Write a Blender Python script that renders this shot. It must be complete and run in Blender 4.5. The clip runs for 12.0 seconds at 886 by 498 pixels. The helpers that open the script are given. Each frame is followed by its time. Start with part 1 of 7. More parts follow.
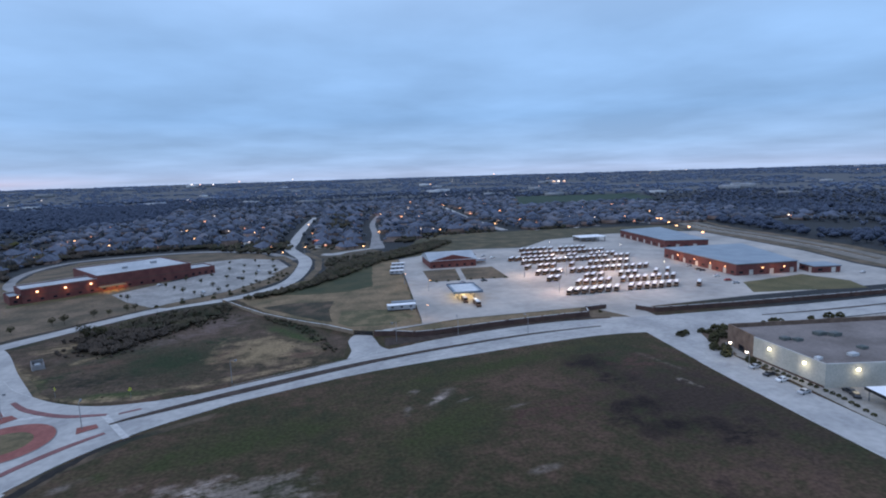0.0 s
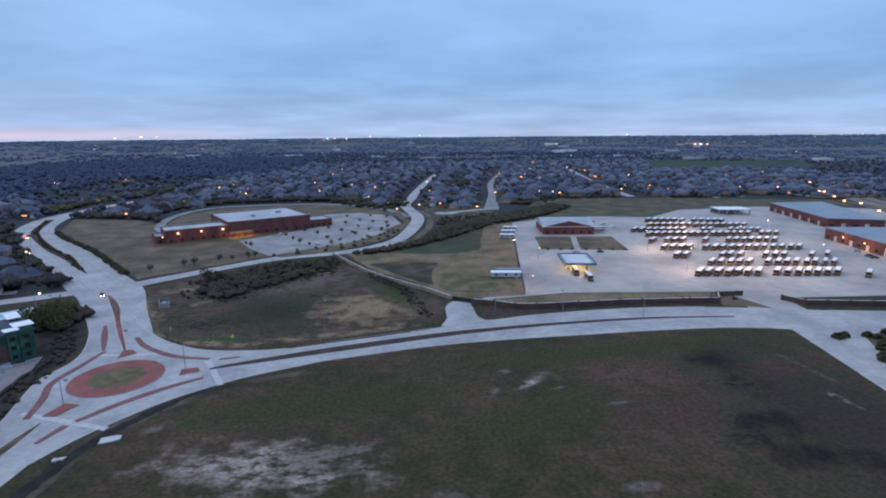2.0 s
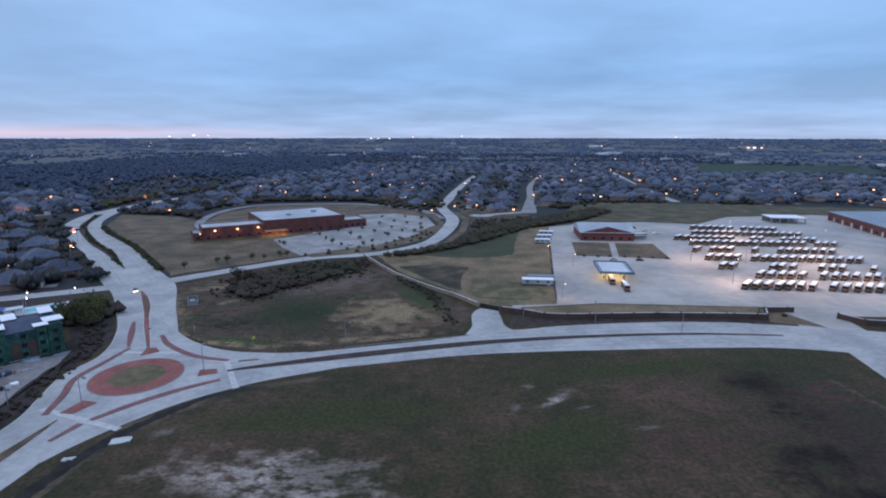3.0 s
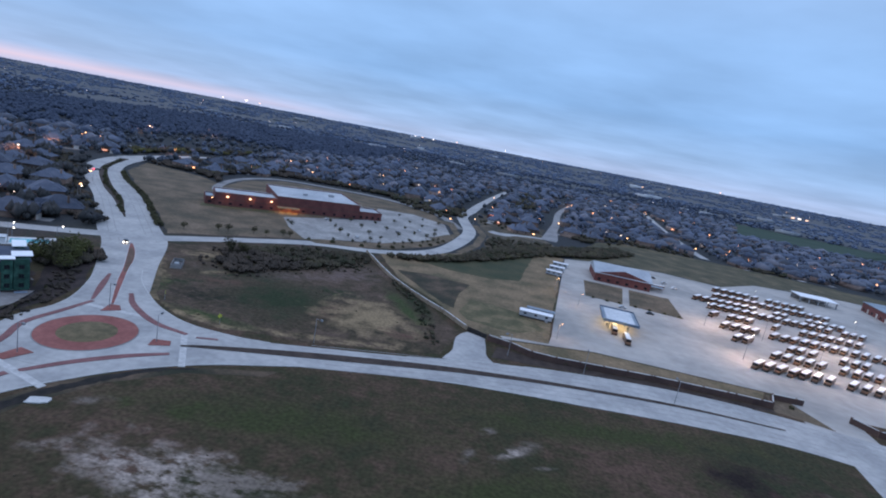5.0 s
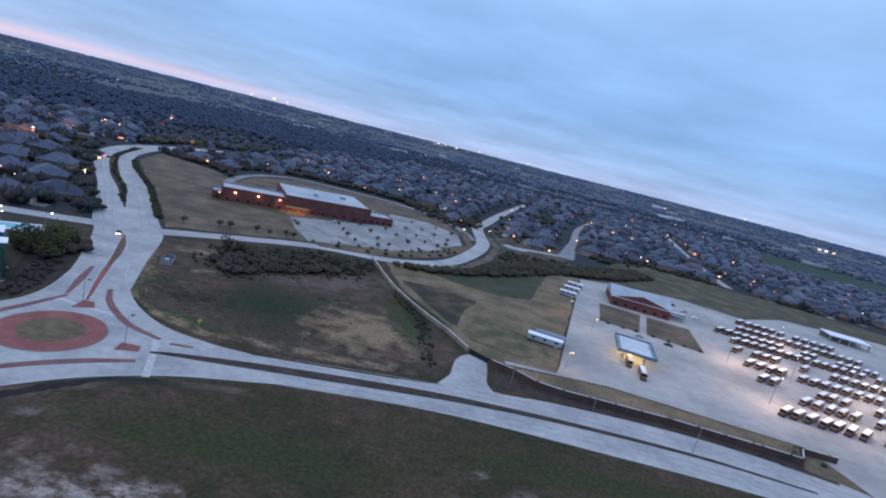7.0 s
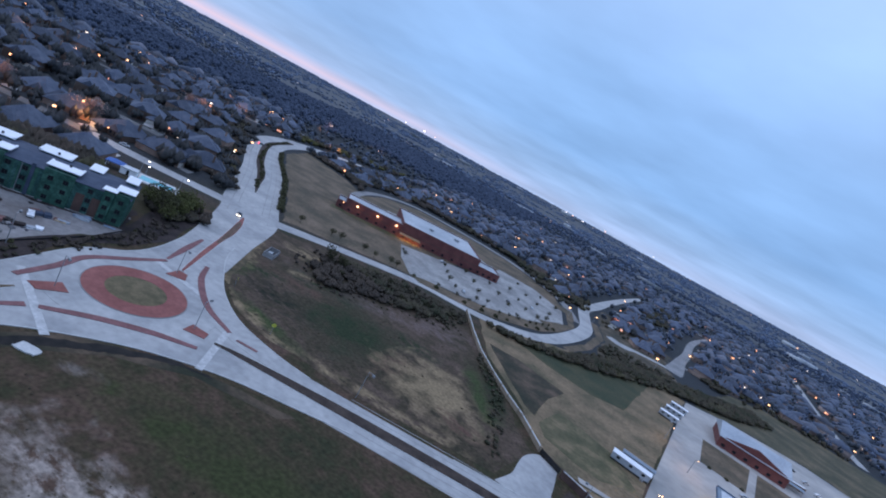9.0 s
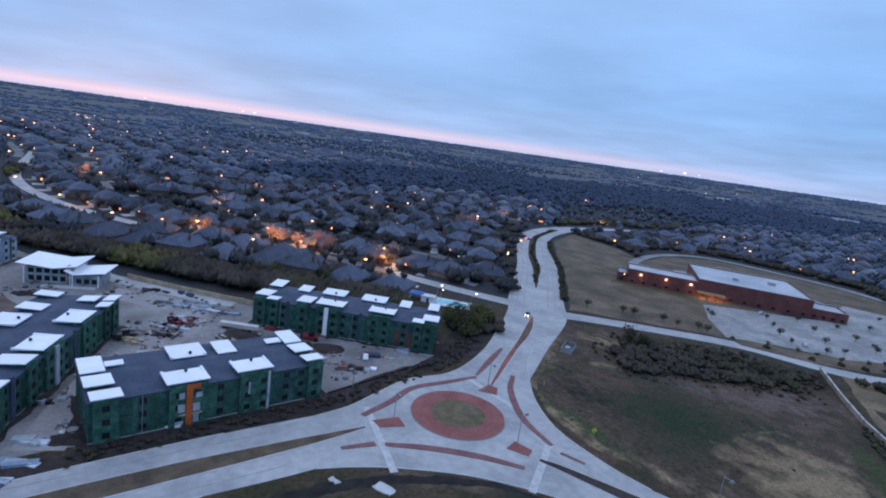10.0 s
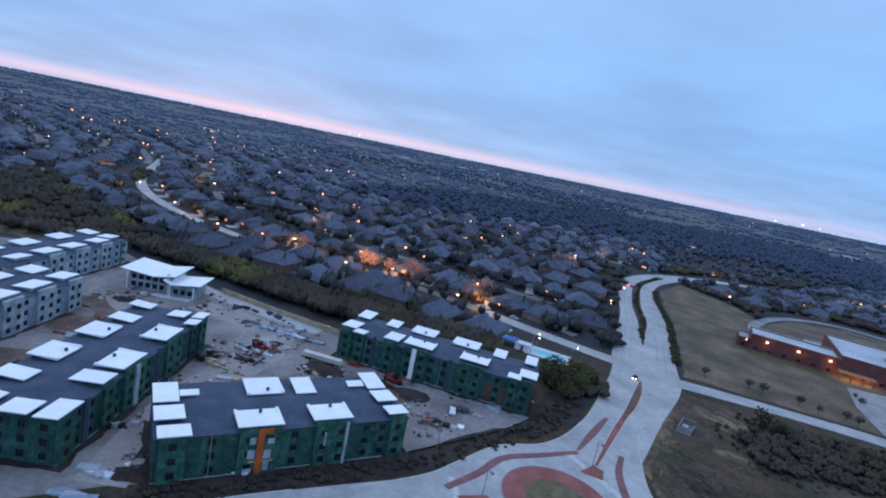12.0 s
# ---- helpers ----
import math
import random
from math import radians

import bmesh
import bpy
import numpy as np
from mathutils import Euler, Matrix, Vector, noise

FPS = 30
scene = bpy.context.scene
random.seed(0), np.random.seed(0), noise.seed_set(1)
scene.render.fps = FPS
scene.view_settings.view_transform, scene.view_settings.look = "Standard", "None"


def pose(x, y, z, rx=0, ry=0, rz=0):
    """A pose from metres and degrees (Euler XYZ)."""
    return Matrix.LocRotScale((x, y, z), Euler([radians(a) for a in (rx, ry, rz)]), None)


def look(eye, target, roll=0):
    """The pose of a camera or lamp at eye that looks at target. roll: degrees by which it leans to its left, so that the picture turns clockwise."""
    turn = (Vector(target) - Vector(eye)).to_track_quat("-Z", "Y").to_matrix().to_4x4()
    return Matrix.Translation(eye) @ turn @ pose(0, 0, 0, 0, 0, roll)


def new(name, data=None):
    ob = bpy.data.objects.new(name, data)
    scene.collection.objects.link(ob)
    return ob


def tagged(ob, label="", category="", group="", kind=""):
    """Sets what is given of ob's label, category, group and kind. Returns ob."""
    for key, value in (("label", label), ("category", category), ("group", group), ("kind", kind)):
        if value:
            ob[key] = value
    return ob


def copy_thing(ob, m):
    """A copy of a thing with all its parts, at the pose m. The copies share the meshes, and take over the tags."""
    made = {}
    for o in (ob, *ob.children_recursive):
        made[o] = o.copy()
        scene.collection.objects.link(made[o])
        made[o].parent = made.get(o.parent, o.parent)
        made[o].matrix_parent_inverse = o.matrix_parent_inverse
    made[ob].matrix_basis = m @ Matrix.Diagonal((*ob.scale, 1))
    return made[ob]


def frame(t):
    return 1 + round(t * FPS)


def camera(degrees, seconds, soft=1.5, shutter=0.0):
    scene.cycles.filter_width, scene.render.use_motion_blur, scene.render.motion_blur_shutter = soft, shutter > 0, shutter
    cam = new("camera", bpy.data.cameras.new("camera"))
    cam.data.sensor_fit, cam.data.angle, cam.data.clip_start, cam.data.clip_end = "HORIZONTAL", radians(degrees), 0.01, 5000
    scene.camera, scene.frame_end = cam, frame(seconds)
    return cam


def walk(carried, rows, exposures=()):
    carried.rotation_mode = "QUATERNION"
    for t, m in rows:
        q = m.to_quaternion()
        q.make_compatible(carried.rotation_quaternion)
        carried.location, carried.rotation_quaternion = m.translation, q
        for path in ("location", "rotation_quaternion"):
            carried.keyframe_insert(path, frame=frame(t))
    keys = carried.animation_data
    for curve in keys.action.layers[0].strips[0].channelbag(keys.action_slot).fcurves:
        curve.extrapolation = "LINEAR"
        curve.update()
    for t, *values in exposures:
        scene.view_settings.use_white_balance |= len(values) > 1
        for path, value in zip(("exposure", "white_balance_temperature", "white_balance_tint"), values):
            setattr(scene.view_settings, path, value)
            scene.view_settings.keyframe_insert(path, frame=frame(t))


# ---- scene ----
cam = camera(79.2, 12.0, soft=2.0)


def aim(x, y, z, yaw, pitch, roll):
    """A camera pose from its place, heading, tilt and lean."""
    return pose(x, y, z, 90 + pitch, 0, yaw) @ pose(0, 0, 0, 0, 0, roll)


PATH = [
    (0, aim(-9.67, -21.57, 71.92, -15.44, -7.95, -1.73)),
    (0.5, aim(-7.16, -17.70, 71.96, -11.21, -12.36, -1.36)),
    (1, aim(-4.90, -13.81, 71.77, -7.90, -12.37, -0.85)),
    (1.5, aim(-2.41, -10.33, 71.83, -4.98, -12.16, -0.64)),
    (2, aim(0.10, -6.97, 71.87, -2.33, -12.05, -0.48)),
    (2.5, aim(2.76, -3.60, 72.00, 0.00, -11.98, -0.17)),
    (3, aim(5.53, 0.18, 72.09, 2.08, -11.96, 0.03)),
    (3.2, aim(6.41, 1.79, 72.16, 2.78, -11.91, 0.14)),
    (4.8, aim(13.85, 12.47, 73.02, 5.16, -11.53, 7.50)),
    (5, aim(14.60, 13.92, 73.04, 4.70, -11.49, 10.83)),
    (5.5, aim(16.53, 17.66, 72.91, 5.92, -11.08, 13.91)),
    (6, aim(17.40, 21.50, 73.09, 6.45, -11.00, 14.29)),
    (6.5, aim(17.75, 25.91, 73.09, 6.81, -10.88, 14.08)),
    (6.7, aim(17.39, 27.63, 73.00, 6.84, -10.99, 13.93)),
    (8.3, aim(14.71, 41.67, 71.83, 7.41, -10.74, 20.33)),
    (8.5, aim(14.05, 43.45, 72.05, 10.39, -10.50, 23.69)),
    (9, aim(11.59, 47.33, 72.24, 19.26, -9.99, 28.59)),
    (9.5, aim(7.87, 50.37, 72.57, 32.97, -10.41, 24.74)),
    (10, aim(2.61, 53.43, 72.61, 49.53, -11.46, 8.00)),
    (10.5, aim(-2.05, 55.33, 72.75, 54.83, -11.10, 5.16)),
    (11, aim(-6.56, 56.76, 73.06, 55.67, -10.76, 4.35)),
    (11.5, aim(-11.12, 57.98, 73.14, 55.54, -10.57, 1.47)),
    (12, aim(-15.77, 59.41, 72.49, 59.26, -10.04, 11.48)),
]
walk(cam, PATH, exposures=[(0.0, 0.20, 6480, 14), (3.0, 0.20, 6430, 15), (6.5, 0.23, 6290, 15), (8.5, 0.23, 6200, 16), (9.5, 0.21, 6150, 16), (10.5, 0.20, 5990, 15), (12.0, 0.20, 5890, 12)])

# ---- world, sun, exposure ----
world = bpy.data.worlds.new("dusk_sky")
scene.world = world
world.use_nodes = True
wt = world.node_tree
wt.nodes.clear()


def wmath(op, a, b=0.0, clamp=False):
    n = wt.nodes.new("ShaderNodeMath")
    n.operation, n.use_clamp = op, clamp
    for i, v in enumerate((a, b)):
        if isinstance(v, (int, float)):
            n.inputs[i].default_value = v
        else:
            wt.links.new(v, n.inputs[i])
    return n.outputs[0]


def wmix(fac, a, b):
    n = wt.nodes.new("ShaderNodeMix")
    n.data_type = "RGBA"
    for i, v in ((0, fac), (6, a), (7, b)):
        if isinstance(v, (int, float, tuple)):
            n.inputs[i].default_value = v
        else:
            wt.links.new(v, n.inputs[i])
    return n.outputs[2]


coord = wt.nodes.new("ShaderNodeTexCoord").outputs["Generated"]
sep = wt.nodes.new("ShaderNodeSeparateXYZ")
wt.links.new(coord, sep.inputs[0])
dx, dy, dz = sep.outputs
lift = wmath("MAXIMUM", wmath("ADD", dz, 0.10), 0.05)
flat = wt.nodes.new("ShaderNodeCombineXYZ")
wt.links.new(wmath("DIVIDE", dx, lift), flat.inputs[0])
wt.links.new(wmath("DIVIDE", dy, lift), flat.inputs[1])
cloud = wt.nodes.new("ShaderNodeTexNoise")
cloud.inputs["Scale"].default_value = 0.75
cloud.inputs["Detail"].default_value = 6.0
cloud.inputs["Roughness"].default_value = 0.5
wt.links.new(flat.outputs[0], cloud.inputs["Vector"])
tuft = wmath("MULTIPLY", wmath("SUBTRACT", cloud.outputs[0], 0.36), 3.2, True)
up = wt.nodes.new("ShaderNodeValToRGB")
wt.links.new(dz, up.inputs[0])
ramp = up.color_ramp
SKY = [(0.0, (0.36, 0.49, 0.71)), (0.045, (0.285, 0.455, 0.70)), (0.10, (0.235, 0.425, 0.705)), (0.22, (0.275, 0.48, 0.785)), (0.42, (0.37, 0.565, 0.87)), (1.0, (0.535, 0.68, 1.015))]
ramp.elements[0].position, ramp.elements[0].color = 0.0, (*SKY[0][1], 1)
ramp.elements[1].position, ramp.elements[1].color = 1.0, (*SKY[-1][1], 1)
for pos, col in SKY[1:-1]:
    ramp.elements.new(pos).color = (*col, 1)
shade = wmath("ADD", wmath("MULTIPLY", tuft, 0.25), 0.90)
tone = wt.nodes.new("ShaderNodeVectorMath")
tone.operation = "SCALE"
wt.links.new(up.outputs[0], tone.inputs[0])
wt.links.new(shade, tone.inputs["Scale"])
# afterglow low in the west, where the sun has gone down
west = wmath("MULTIPLY", wmath("ADD", wmath("ADD", wmath("MULTIPLY", dx, -0.97), wmath("MULTIPLY", dy, 0.22)), -0.45), 1.8, True)
low = wmath("SUBTRACT", 1.0, wmath("MULTIPLY", wmath("ABSOLUTE", wmath("SUBTRACT", dz, 0.004)), 56.0), True)
glow = wmath("MULTIPLY", wmath("POWER", low, 1.4), wmath("ADD", wmath("MULTIPLY", west, 0.86), 0.04), True)
lit = wmix(glow, tone.outputs[0], (0.98, 0.68, 0.71, 1))
lit = wmix(wmath("MULTIPLY", west, 0.26), lit, (0.40, 0.515, 0.72, 1))
sky = wt.nodes.new("ShaderNodeTexSky")
sky.sky_type = "NISHITA"
sky.sun_disc = False
sky.sun_elevation, sky.sun_rotation = radians(2.0), radians(-80)
clear = wt.nodes.new("ShaderNodeVectorMath")
clear.operation = "SCALE"
wt.links.new(sky.outputs[0], clear.inputs[0])
clear.inputs["Scale"].default_value = 0.10
both = wmix(0.97, clear.outputs[0], lit)
bg = wt.nodes.new("ShaderNodeBackground")
wt.links.new(both, bg.inputs[0])
bg.inputs[1].default_value = 1.0
wo = wt.nodes.new("ShaderNodeOutputWorld")
wt.links.new(bg.outputs[0], wo.inputs[0])

sun = new("sun", bpy.data.lights.new("sun", "SUN"))
sun.data.energy, sun.data.angle, sun.data.color = 0.5, radians(70), (0.90, 0.93, 1.0)
sun.matrix_world = look((-300, 60, 260), (0, 0, 0))

# ---- materials ----


def node_mat(name):
    m = bpy.data.materials.new(name)
    m.use_nodes = True
    return m, m.node_tree.nodes, m.node_tree.links, m.node_tree.nodes["Principled BSDF"]


def surf(name, a, b, big=8.0, small=0.6, rough=0.8, bump=0.0, metal=0.0, c=None, vary=0.0, island=False, where="Object", spec=0.3, split=0.35, grainy=0.13):
    """A rough surface: two colours broken up at a large scale, grain at a small one, and a shift from piece to piece."""
    m, nd, lk, bs = node_mat(name)
    pos = nd.new("ShaderNodeNewGeometry").outputs["Position"] if where == "World" else nd.new("ShaderNodeTexCoord").outputs["Object"]
    n1, n2 = nd.new("ShaderNodeTexNoise"), nd.new("ShaderNodeTexNoise")
    for n, s, d in ((n1, big, 5), (n2, small, 3)):
        n.inputs["Scale"].default_value, n.inputs["Detail"].default_value = 1.0 / s, d
        lk.new(pos, n.inputs["Vector"])
    ra = nd.new("ShaderNodeValToRGB")
    ra.color_ramp.elements[0].position, ra.color_ramp.elements[1].position = split, 0.68
    ra.color_ramp.elements[0].color, ra.color_ramp.elements[1].color = (*a, 1), (*b, 1)
    if c:
        ra.color_ramp.elements.new(0.52).color = (*c, 1)
    lk.new(n1.outputs[0], ra.inputs[0])
    grain = nd.new("ShaderNodeMapRange")
    grain.inputs[3].default_value, grain.inputs[4].default_value = 1 - grainy, 1 + grainy
    grain.inputs[1].default_value, grain.inputs[2].default_value = 0.3, 0.7
    lk.new(n2.outputs[0], grain.inputs[0])
    factor = grain.outputs[0]
    if vary:
        src = nd.new("ShaderNodeNewGeometry").outputs["Random Per Island"] if island else nd.new("ShaderNodeObjectInfo").outputs["Random"]
        mr = nd.new("ShaderNodeMapRange")
        mr.inputs[3].default_value, mr.inputs[4].default_value = 1 - vary, 1 + vary
        lk.new(src, mr.inputs[0])
        mu = nd.new("ShaderNodeMath")
        mu.operation = "MULTIPLY"
        lk.new(factor, mu.inputs[0]), lk.new(mr.outputs[0], mu.inputs[1])
        factor = mu.outputs[0]
    sc = nd.new("ShaderNodeVectorMath")
    sc.operation = "SCALE"
    lk.new(ra.outputs[0], sc.inputs[0]), lk.new(factor, sc.inputs["Scale"])
    lk.new(sc.outputs[0], bs.inputs["Base Color"])
    bs.inputs["Roughness"].default_value, bs.inputs["Metallic"].default_value = rough, metal
    bs.inputs["Specular IOR Level"].default_value = spec
    if bump:
        bu = nd.new("ShaderNodeBump")
        bu.inputs["Strength"].default_value, bu.inputs["Distance"].default_value = bump, 0.1
        lk.new(n2.outputs[0], bu.inputs["Height"]), lk.new(bu.outputs[0], bs.inputs["Normal"])
    return m


def lamp_mat(name, col, power):
    m, nd, lk, bs = node_mat(name)
    bs.inputs["Base Color"].default_value = (*col, 1)
    bs.inputs["Emission Color"].default_value = (*col, 1)
    bs.inputs["Emission Strength"].default_value = power
    return m


def glass_mat(name, col, rough=0.08):
    m, nd, lk, bs = node_mat(name)
    bs.inputs["Base Color"].default_value = (*col, 1)
    bs.inputs["Roughness"].default_value = rough
    bs.inputs["Specular IOR Level"].default_value = 0.6
    return m


CONCRETE = surf("road_concrete", (0.31, 0.305, 0.295), (0.44, 0.425, 0.40), 14, 2.2, 0.85, 0.05, where="World", c=(0.385, 0.374, 0.355), grainy=0.12)
SLAB = surf("yard_concrete", (0.29, 0.278, 0.256), (0.45, 0.412, 0.366), 34, 5, 0.85, 0.05, where="World", c=(0.39, 0.362, 0.328), grainy=0.10)
KERB = surf("kerb_concrete", (0.44, 0.43, 0.41), (0.56, 0.55, 0.52), 5, 0.5, 0.85, where="World")
PAVER = surf("red_paver", (0.22, 0.075, 0.062), (0.29, 0.105, 0.088), 6, 1.2, 0.85, 0.2, where="World")
MULCH = surf("mulch", (0.035, 0.025, 0.02), (0.07, 0.05, 0.04), 4, 0.5, 0.95, 0.3, where="World")
SCRUB = surf("scrub_grass", (0.026, 0.028, 0.015), (0.118, 0.080, 0.052), 13, 1.5, 0.95, 0.5, where="World", c=(0.048, 0.039, 0.023), grainy=0.26)
TAN = surf("dormant_grass", (0.078, 0.064, 0.040), (0.180, 0.128, 0.084), 17, 1.8, 0.95, 0.3, where="World", c=(0.128, 0.094, 0.059), grainy=0.25)
# Paler, warmer copy of dormant_grass: the yard's lamp light is in its colour.
LAWN_LIT = surf("lamplit_lawn_grass", (0.105, 0.086, 0.046), (0.235, 0.165, 0.095), 15, 1.6, 0.95, 0.3, where="World", c=(0.175, 0.126, 0.072), grainy=0.25)
DRY = surf("dry_scrub", (0.050, 0.044, 0.022), (0.185, 0.132, 0.075), 9, 1.4, 0.95, 0.4, where="World", c=(0.125, 0.090, 0.050), grainy=0.3)
GREEN = surf("green_grass", (0.036, 0.046, 0.022), (0.074, 0.068, 0.033), 20, 1.5, 0.95, 0.3, where="World", grainy=0.22)
DIRT = surf("graded_dirt", (0.150, 0.132, 0.120), (0.285, 0.265, 0.250), 15, 1.6, 0.95, 0.3, where="World", c=(0.225, 0.207, 0.194), grainy=0.16)
BRICK = surf("red_brick", (0.118, 0.043, 0.040), (0.172, 0.064, 0.056), 5, 0.4, 0.85, 0.2)
BRICKD = surf("brown_brick", (0.075, 0.045, 0.038), (0.12, 0.07, 0.055), 5, 0.4, 0.85, 0.2)
ROOFW = surf("pale_membrane", (0.50, 0.52, 0.53), (0.66, 0.67, 0.67), 16, 1.5, 0.6)
ROOFG = surf("grey_metal_roof", (0.20, 0.235, 0.27), (0.28, 0.315, 0.345), 12, 1.0, 0.45, 0.05, 0.3)
WHITE = surf("white_membrane", (0.82, 0.82, 0.82), (0.88, 0.88, 0.88), 14, 2.5, 0.6, grainy=0.05)
SHEATH = surf("green_sheathing", (0.014, 0.046, 0.042), (0.050, 0.122, 0.104), 2.4, 0.6, 0.75, vary=0.12, c=(0.028, 0.082, 0.069), grainy=0.3)
SHEATHL = surf("bright_sheathing", (0.018, 0.068, 0.046), (0.046, 0.122, 0.082), 2.4, 0.6, 0.75, vary=0.2, grainy=0.25)
SHEATHB = surf("green_sheathing_bay", (0.016, 0.056, 0.042), (0.056, 0.140, 0.104), 1.8, 0.5, 0.75, vary=0.2, c=(0.030, 0.092, 0.066), grainy=0.3)
WRAP = surf("pale_housewrap", (0.22, 0.25, 0.28), (0.46, 0.49, 0.52), 3.0, 0.6, 0.75, c=(0.36, 0.39, 0.42))
SOIL = surf("dark_soil", (0.019, 0.014, 0.013), (0.056, 0.040, 0.035), 7, 0.9, 0.95, 0.3, where="World", grainy=0.3)
BELT = surf("thicket_crown", (0.036, 0.031, 0.023), (0.068, 0.062, 0.027), 13, 2, 0.95, c=(0.050, 0.041, 0.030), vary=0.10, island=True, where="World")
ORANGE = surf("orange_panel", (0.42, 0.085, 0.018), (0.54, 0.12, 0.026), 3, 0.4, 0.6)
FELT = surf("dark_felt", (0.042, 0.057, 0.090), (0.070, 0.087, 0.122), 5, 0.8, 0.85)
WOODPALE = surf("pale_timber", (0.36, 0.27, 0.17), (0.52, 0.41, 0.28), 3, 0.4, 0.8)
# Roof greys lean blue: sky tint and distance haze are put into the colour.
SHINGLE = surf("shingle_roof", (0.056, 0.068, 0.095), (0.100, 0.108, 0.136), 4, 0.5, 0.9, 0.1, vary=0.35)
SHINGLES = surf("hazed_shingle_roof", (0.047, 0.060, 0.093), (0.122, 0.114, 0.124), 34, 3, 0.9, c=(0.080, 0.086, 0.108), vary=0.5, island=True)
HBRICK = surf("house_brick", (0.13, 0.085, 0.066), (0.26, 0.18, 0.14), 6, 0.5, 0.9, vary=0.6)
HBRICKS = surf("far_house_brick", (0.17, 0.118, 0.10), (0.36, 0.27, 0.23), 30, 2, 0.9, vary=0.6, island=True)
GARAGE = surf("painted_panel", (0.45, 0.42, 0.38), (0.6, 0.57, 0.52), 3, 0.4, 0.6, vary=0.2)
# Bare twig grey, shifted from olive towards blue to imitate haze.
TWIGS = surf("garden_crown", (0.030, 0.033, 0.037), (0.060, 0.058, 0.058), 30, 2, 0.95, c=(0.046, 0.046, 0.044), vary=0.2, island=True, where="World")
LEAF = surf("evergreen_leaf", (0.034, 0.034, 0.015), (0.066, 0.060, 0.025), 2.0, 0.4, 0.9, vary=0.3)
LEAFB = surf("winter_crown", (0.05, 0.042, 0.03), (0.09, 0.07, 0.05), 2.0, 0.4, 0.95, vary=0.3)
# Far crowns, here and below, carry the blue of distance haze in their colour.
LEAFS = surf("hazed_tree_crown", (0.050, 0.061, 0.092), (0.082, 0.092, 0.124), 90, 4, 0.95, vary=0.3, island=True, where="World")
LEAFD = surf("hazed_evergreen_crown", (0.036, 0.042, 0.050), (0.066, 0.066, 0.068), 70, 4, 0.95, vary=0.35, island=True, where="World")
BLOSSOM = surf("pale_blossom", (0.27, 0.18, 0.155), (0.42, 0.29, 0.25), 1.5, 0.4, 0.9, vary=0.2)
LEAFW = surf("hazed_wood_crown", (0.044, 0.064, 0.112), (0.076, 0.097, 0.150), 140, 6, 0.95, vary=0.16, island=True, where="World")
FORESTM = surf("hazed_forest_crown", (0.030, 0.041, 0.068), (0.050, 0.062, 0.092), 80, 5, 0.95, vary=0.12, island=True, where="World")
# Blue sheen brightens grazing views, standing in for haze on crowns and roofs.
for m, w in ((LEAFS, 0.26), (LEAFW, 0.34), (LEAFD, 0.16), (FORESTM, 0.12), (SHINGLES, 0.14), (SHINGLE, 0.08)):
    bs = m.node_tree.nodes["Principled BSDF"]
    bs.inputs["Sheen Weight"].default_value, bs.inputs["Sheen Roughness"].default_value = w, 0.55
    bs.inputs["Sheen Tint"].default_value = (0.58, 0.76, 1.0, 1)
BARK = surf("bark", (0.05, 0.04, 0.03), (0.10, 0.08, 0.06), 1, 0.1, 0.95)
STEEL = surf("galvanised_steel", (0.28, 0.29, 0.30), (0.38, 0.39, 0.40), 2, 0.2, 0.5, metal=0.6)
BLACK = surf("black_paint", (0.012, 0.012, 0.014), (0.025, 0.025, 0.027), 2, 0.2, 0.5)
TYRE = surf("tyre_rubber", (0.012, 0.012, 0.012), (0.025, 0.025, 0.025), 0.6, 0.1, 0.9)
BUSY = surf("bus_yellow_paint", (0.145, 0.070, 0.036), (0.185, 0.090, 0.046), 2, 0.3, 0.4, spec=0.5, vary=0.08)
BUSW = surf("bus_white_roof", (0.78, 0.78, 0.77), (0.88, 0.88, 0.87), 2, 0.3, 0.45, vary=0.08)
GLASS = glass_mat("dark_glass", (0.015, 0.018, 0.022), 0.2)
GLASS.node_tree.nodes["Principled BSDF"].inputs["Specular IOR Level"].default_value = 0.3
CARP = [surf(n, a, tuple(x * 1.15 for x in a), 2, 0.3, 0.3, spec=0.6) for n, a in (("silver_paint", (0.4, 0.41, 0.42)), ("dark_paint", (0.03, 0.033, 0.04)), ("white_paint", (0.7, 0.7, 0.7)), ("red_paint", (0.32, 0.03, 0.025)))]
REDM = surf("machine_red", (0.22, 0.028, 0.032), (0.30, 0.045, 0.045), 1.5, 0.2, 0.5)
BLUE = surf("blue_tarp", (0.17, 0.23, 0.31), (0.27, 0.33, 0.40), 2, 0.3, 0.6)
WARM = lamp_mat("sodium_lamp", (1.0, 0.52, 0.22), 5.0)
COOL = lamp_mat("white_lamp", (1.0, 0.88, 0.70), 8.0)
REDL = lamp_mat("red_signal", (1.0, 0.06, 0.08), 5.0)
YELL = lamp_mat("canopy_lamp", (1.0, 0.76, 0.36), 2.2)

# ---- mesh helpers ----
rnd = random.Random(7)


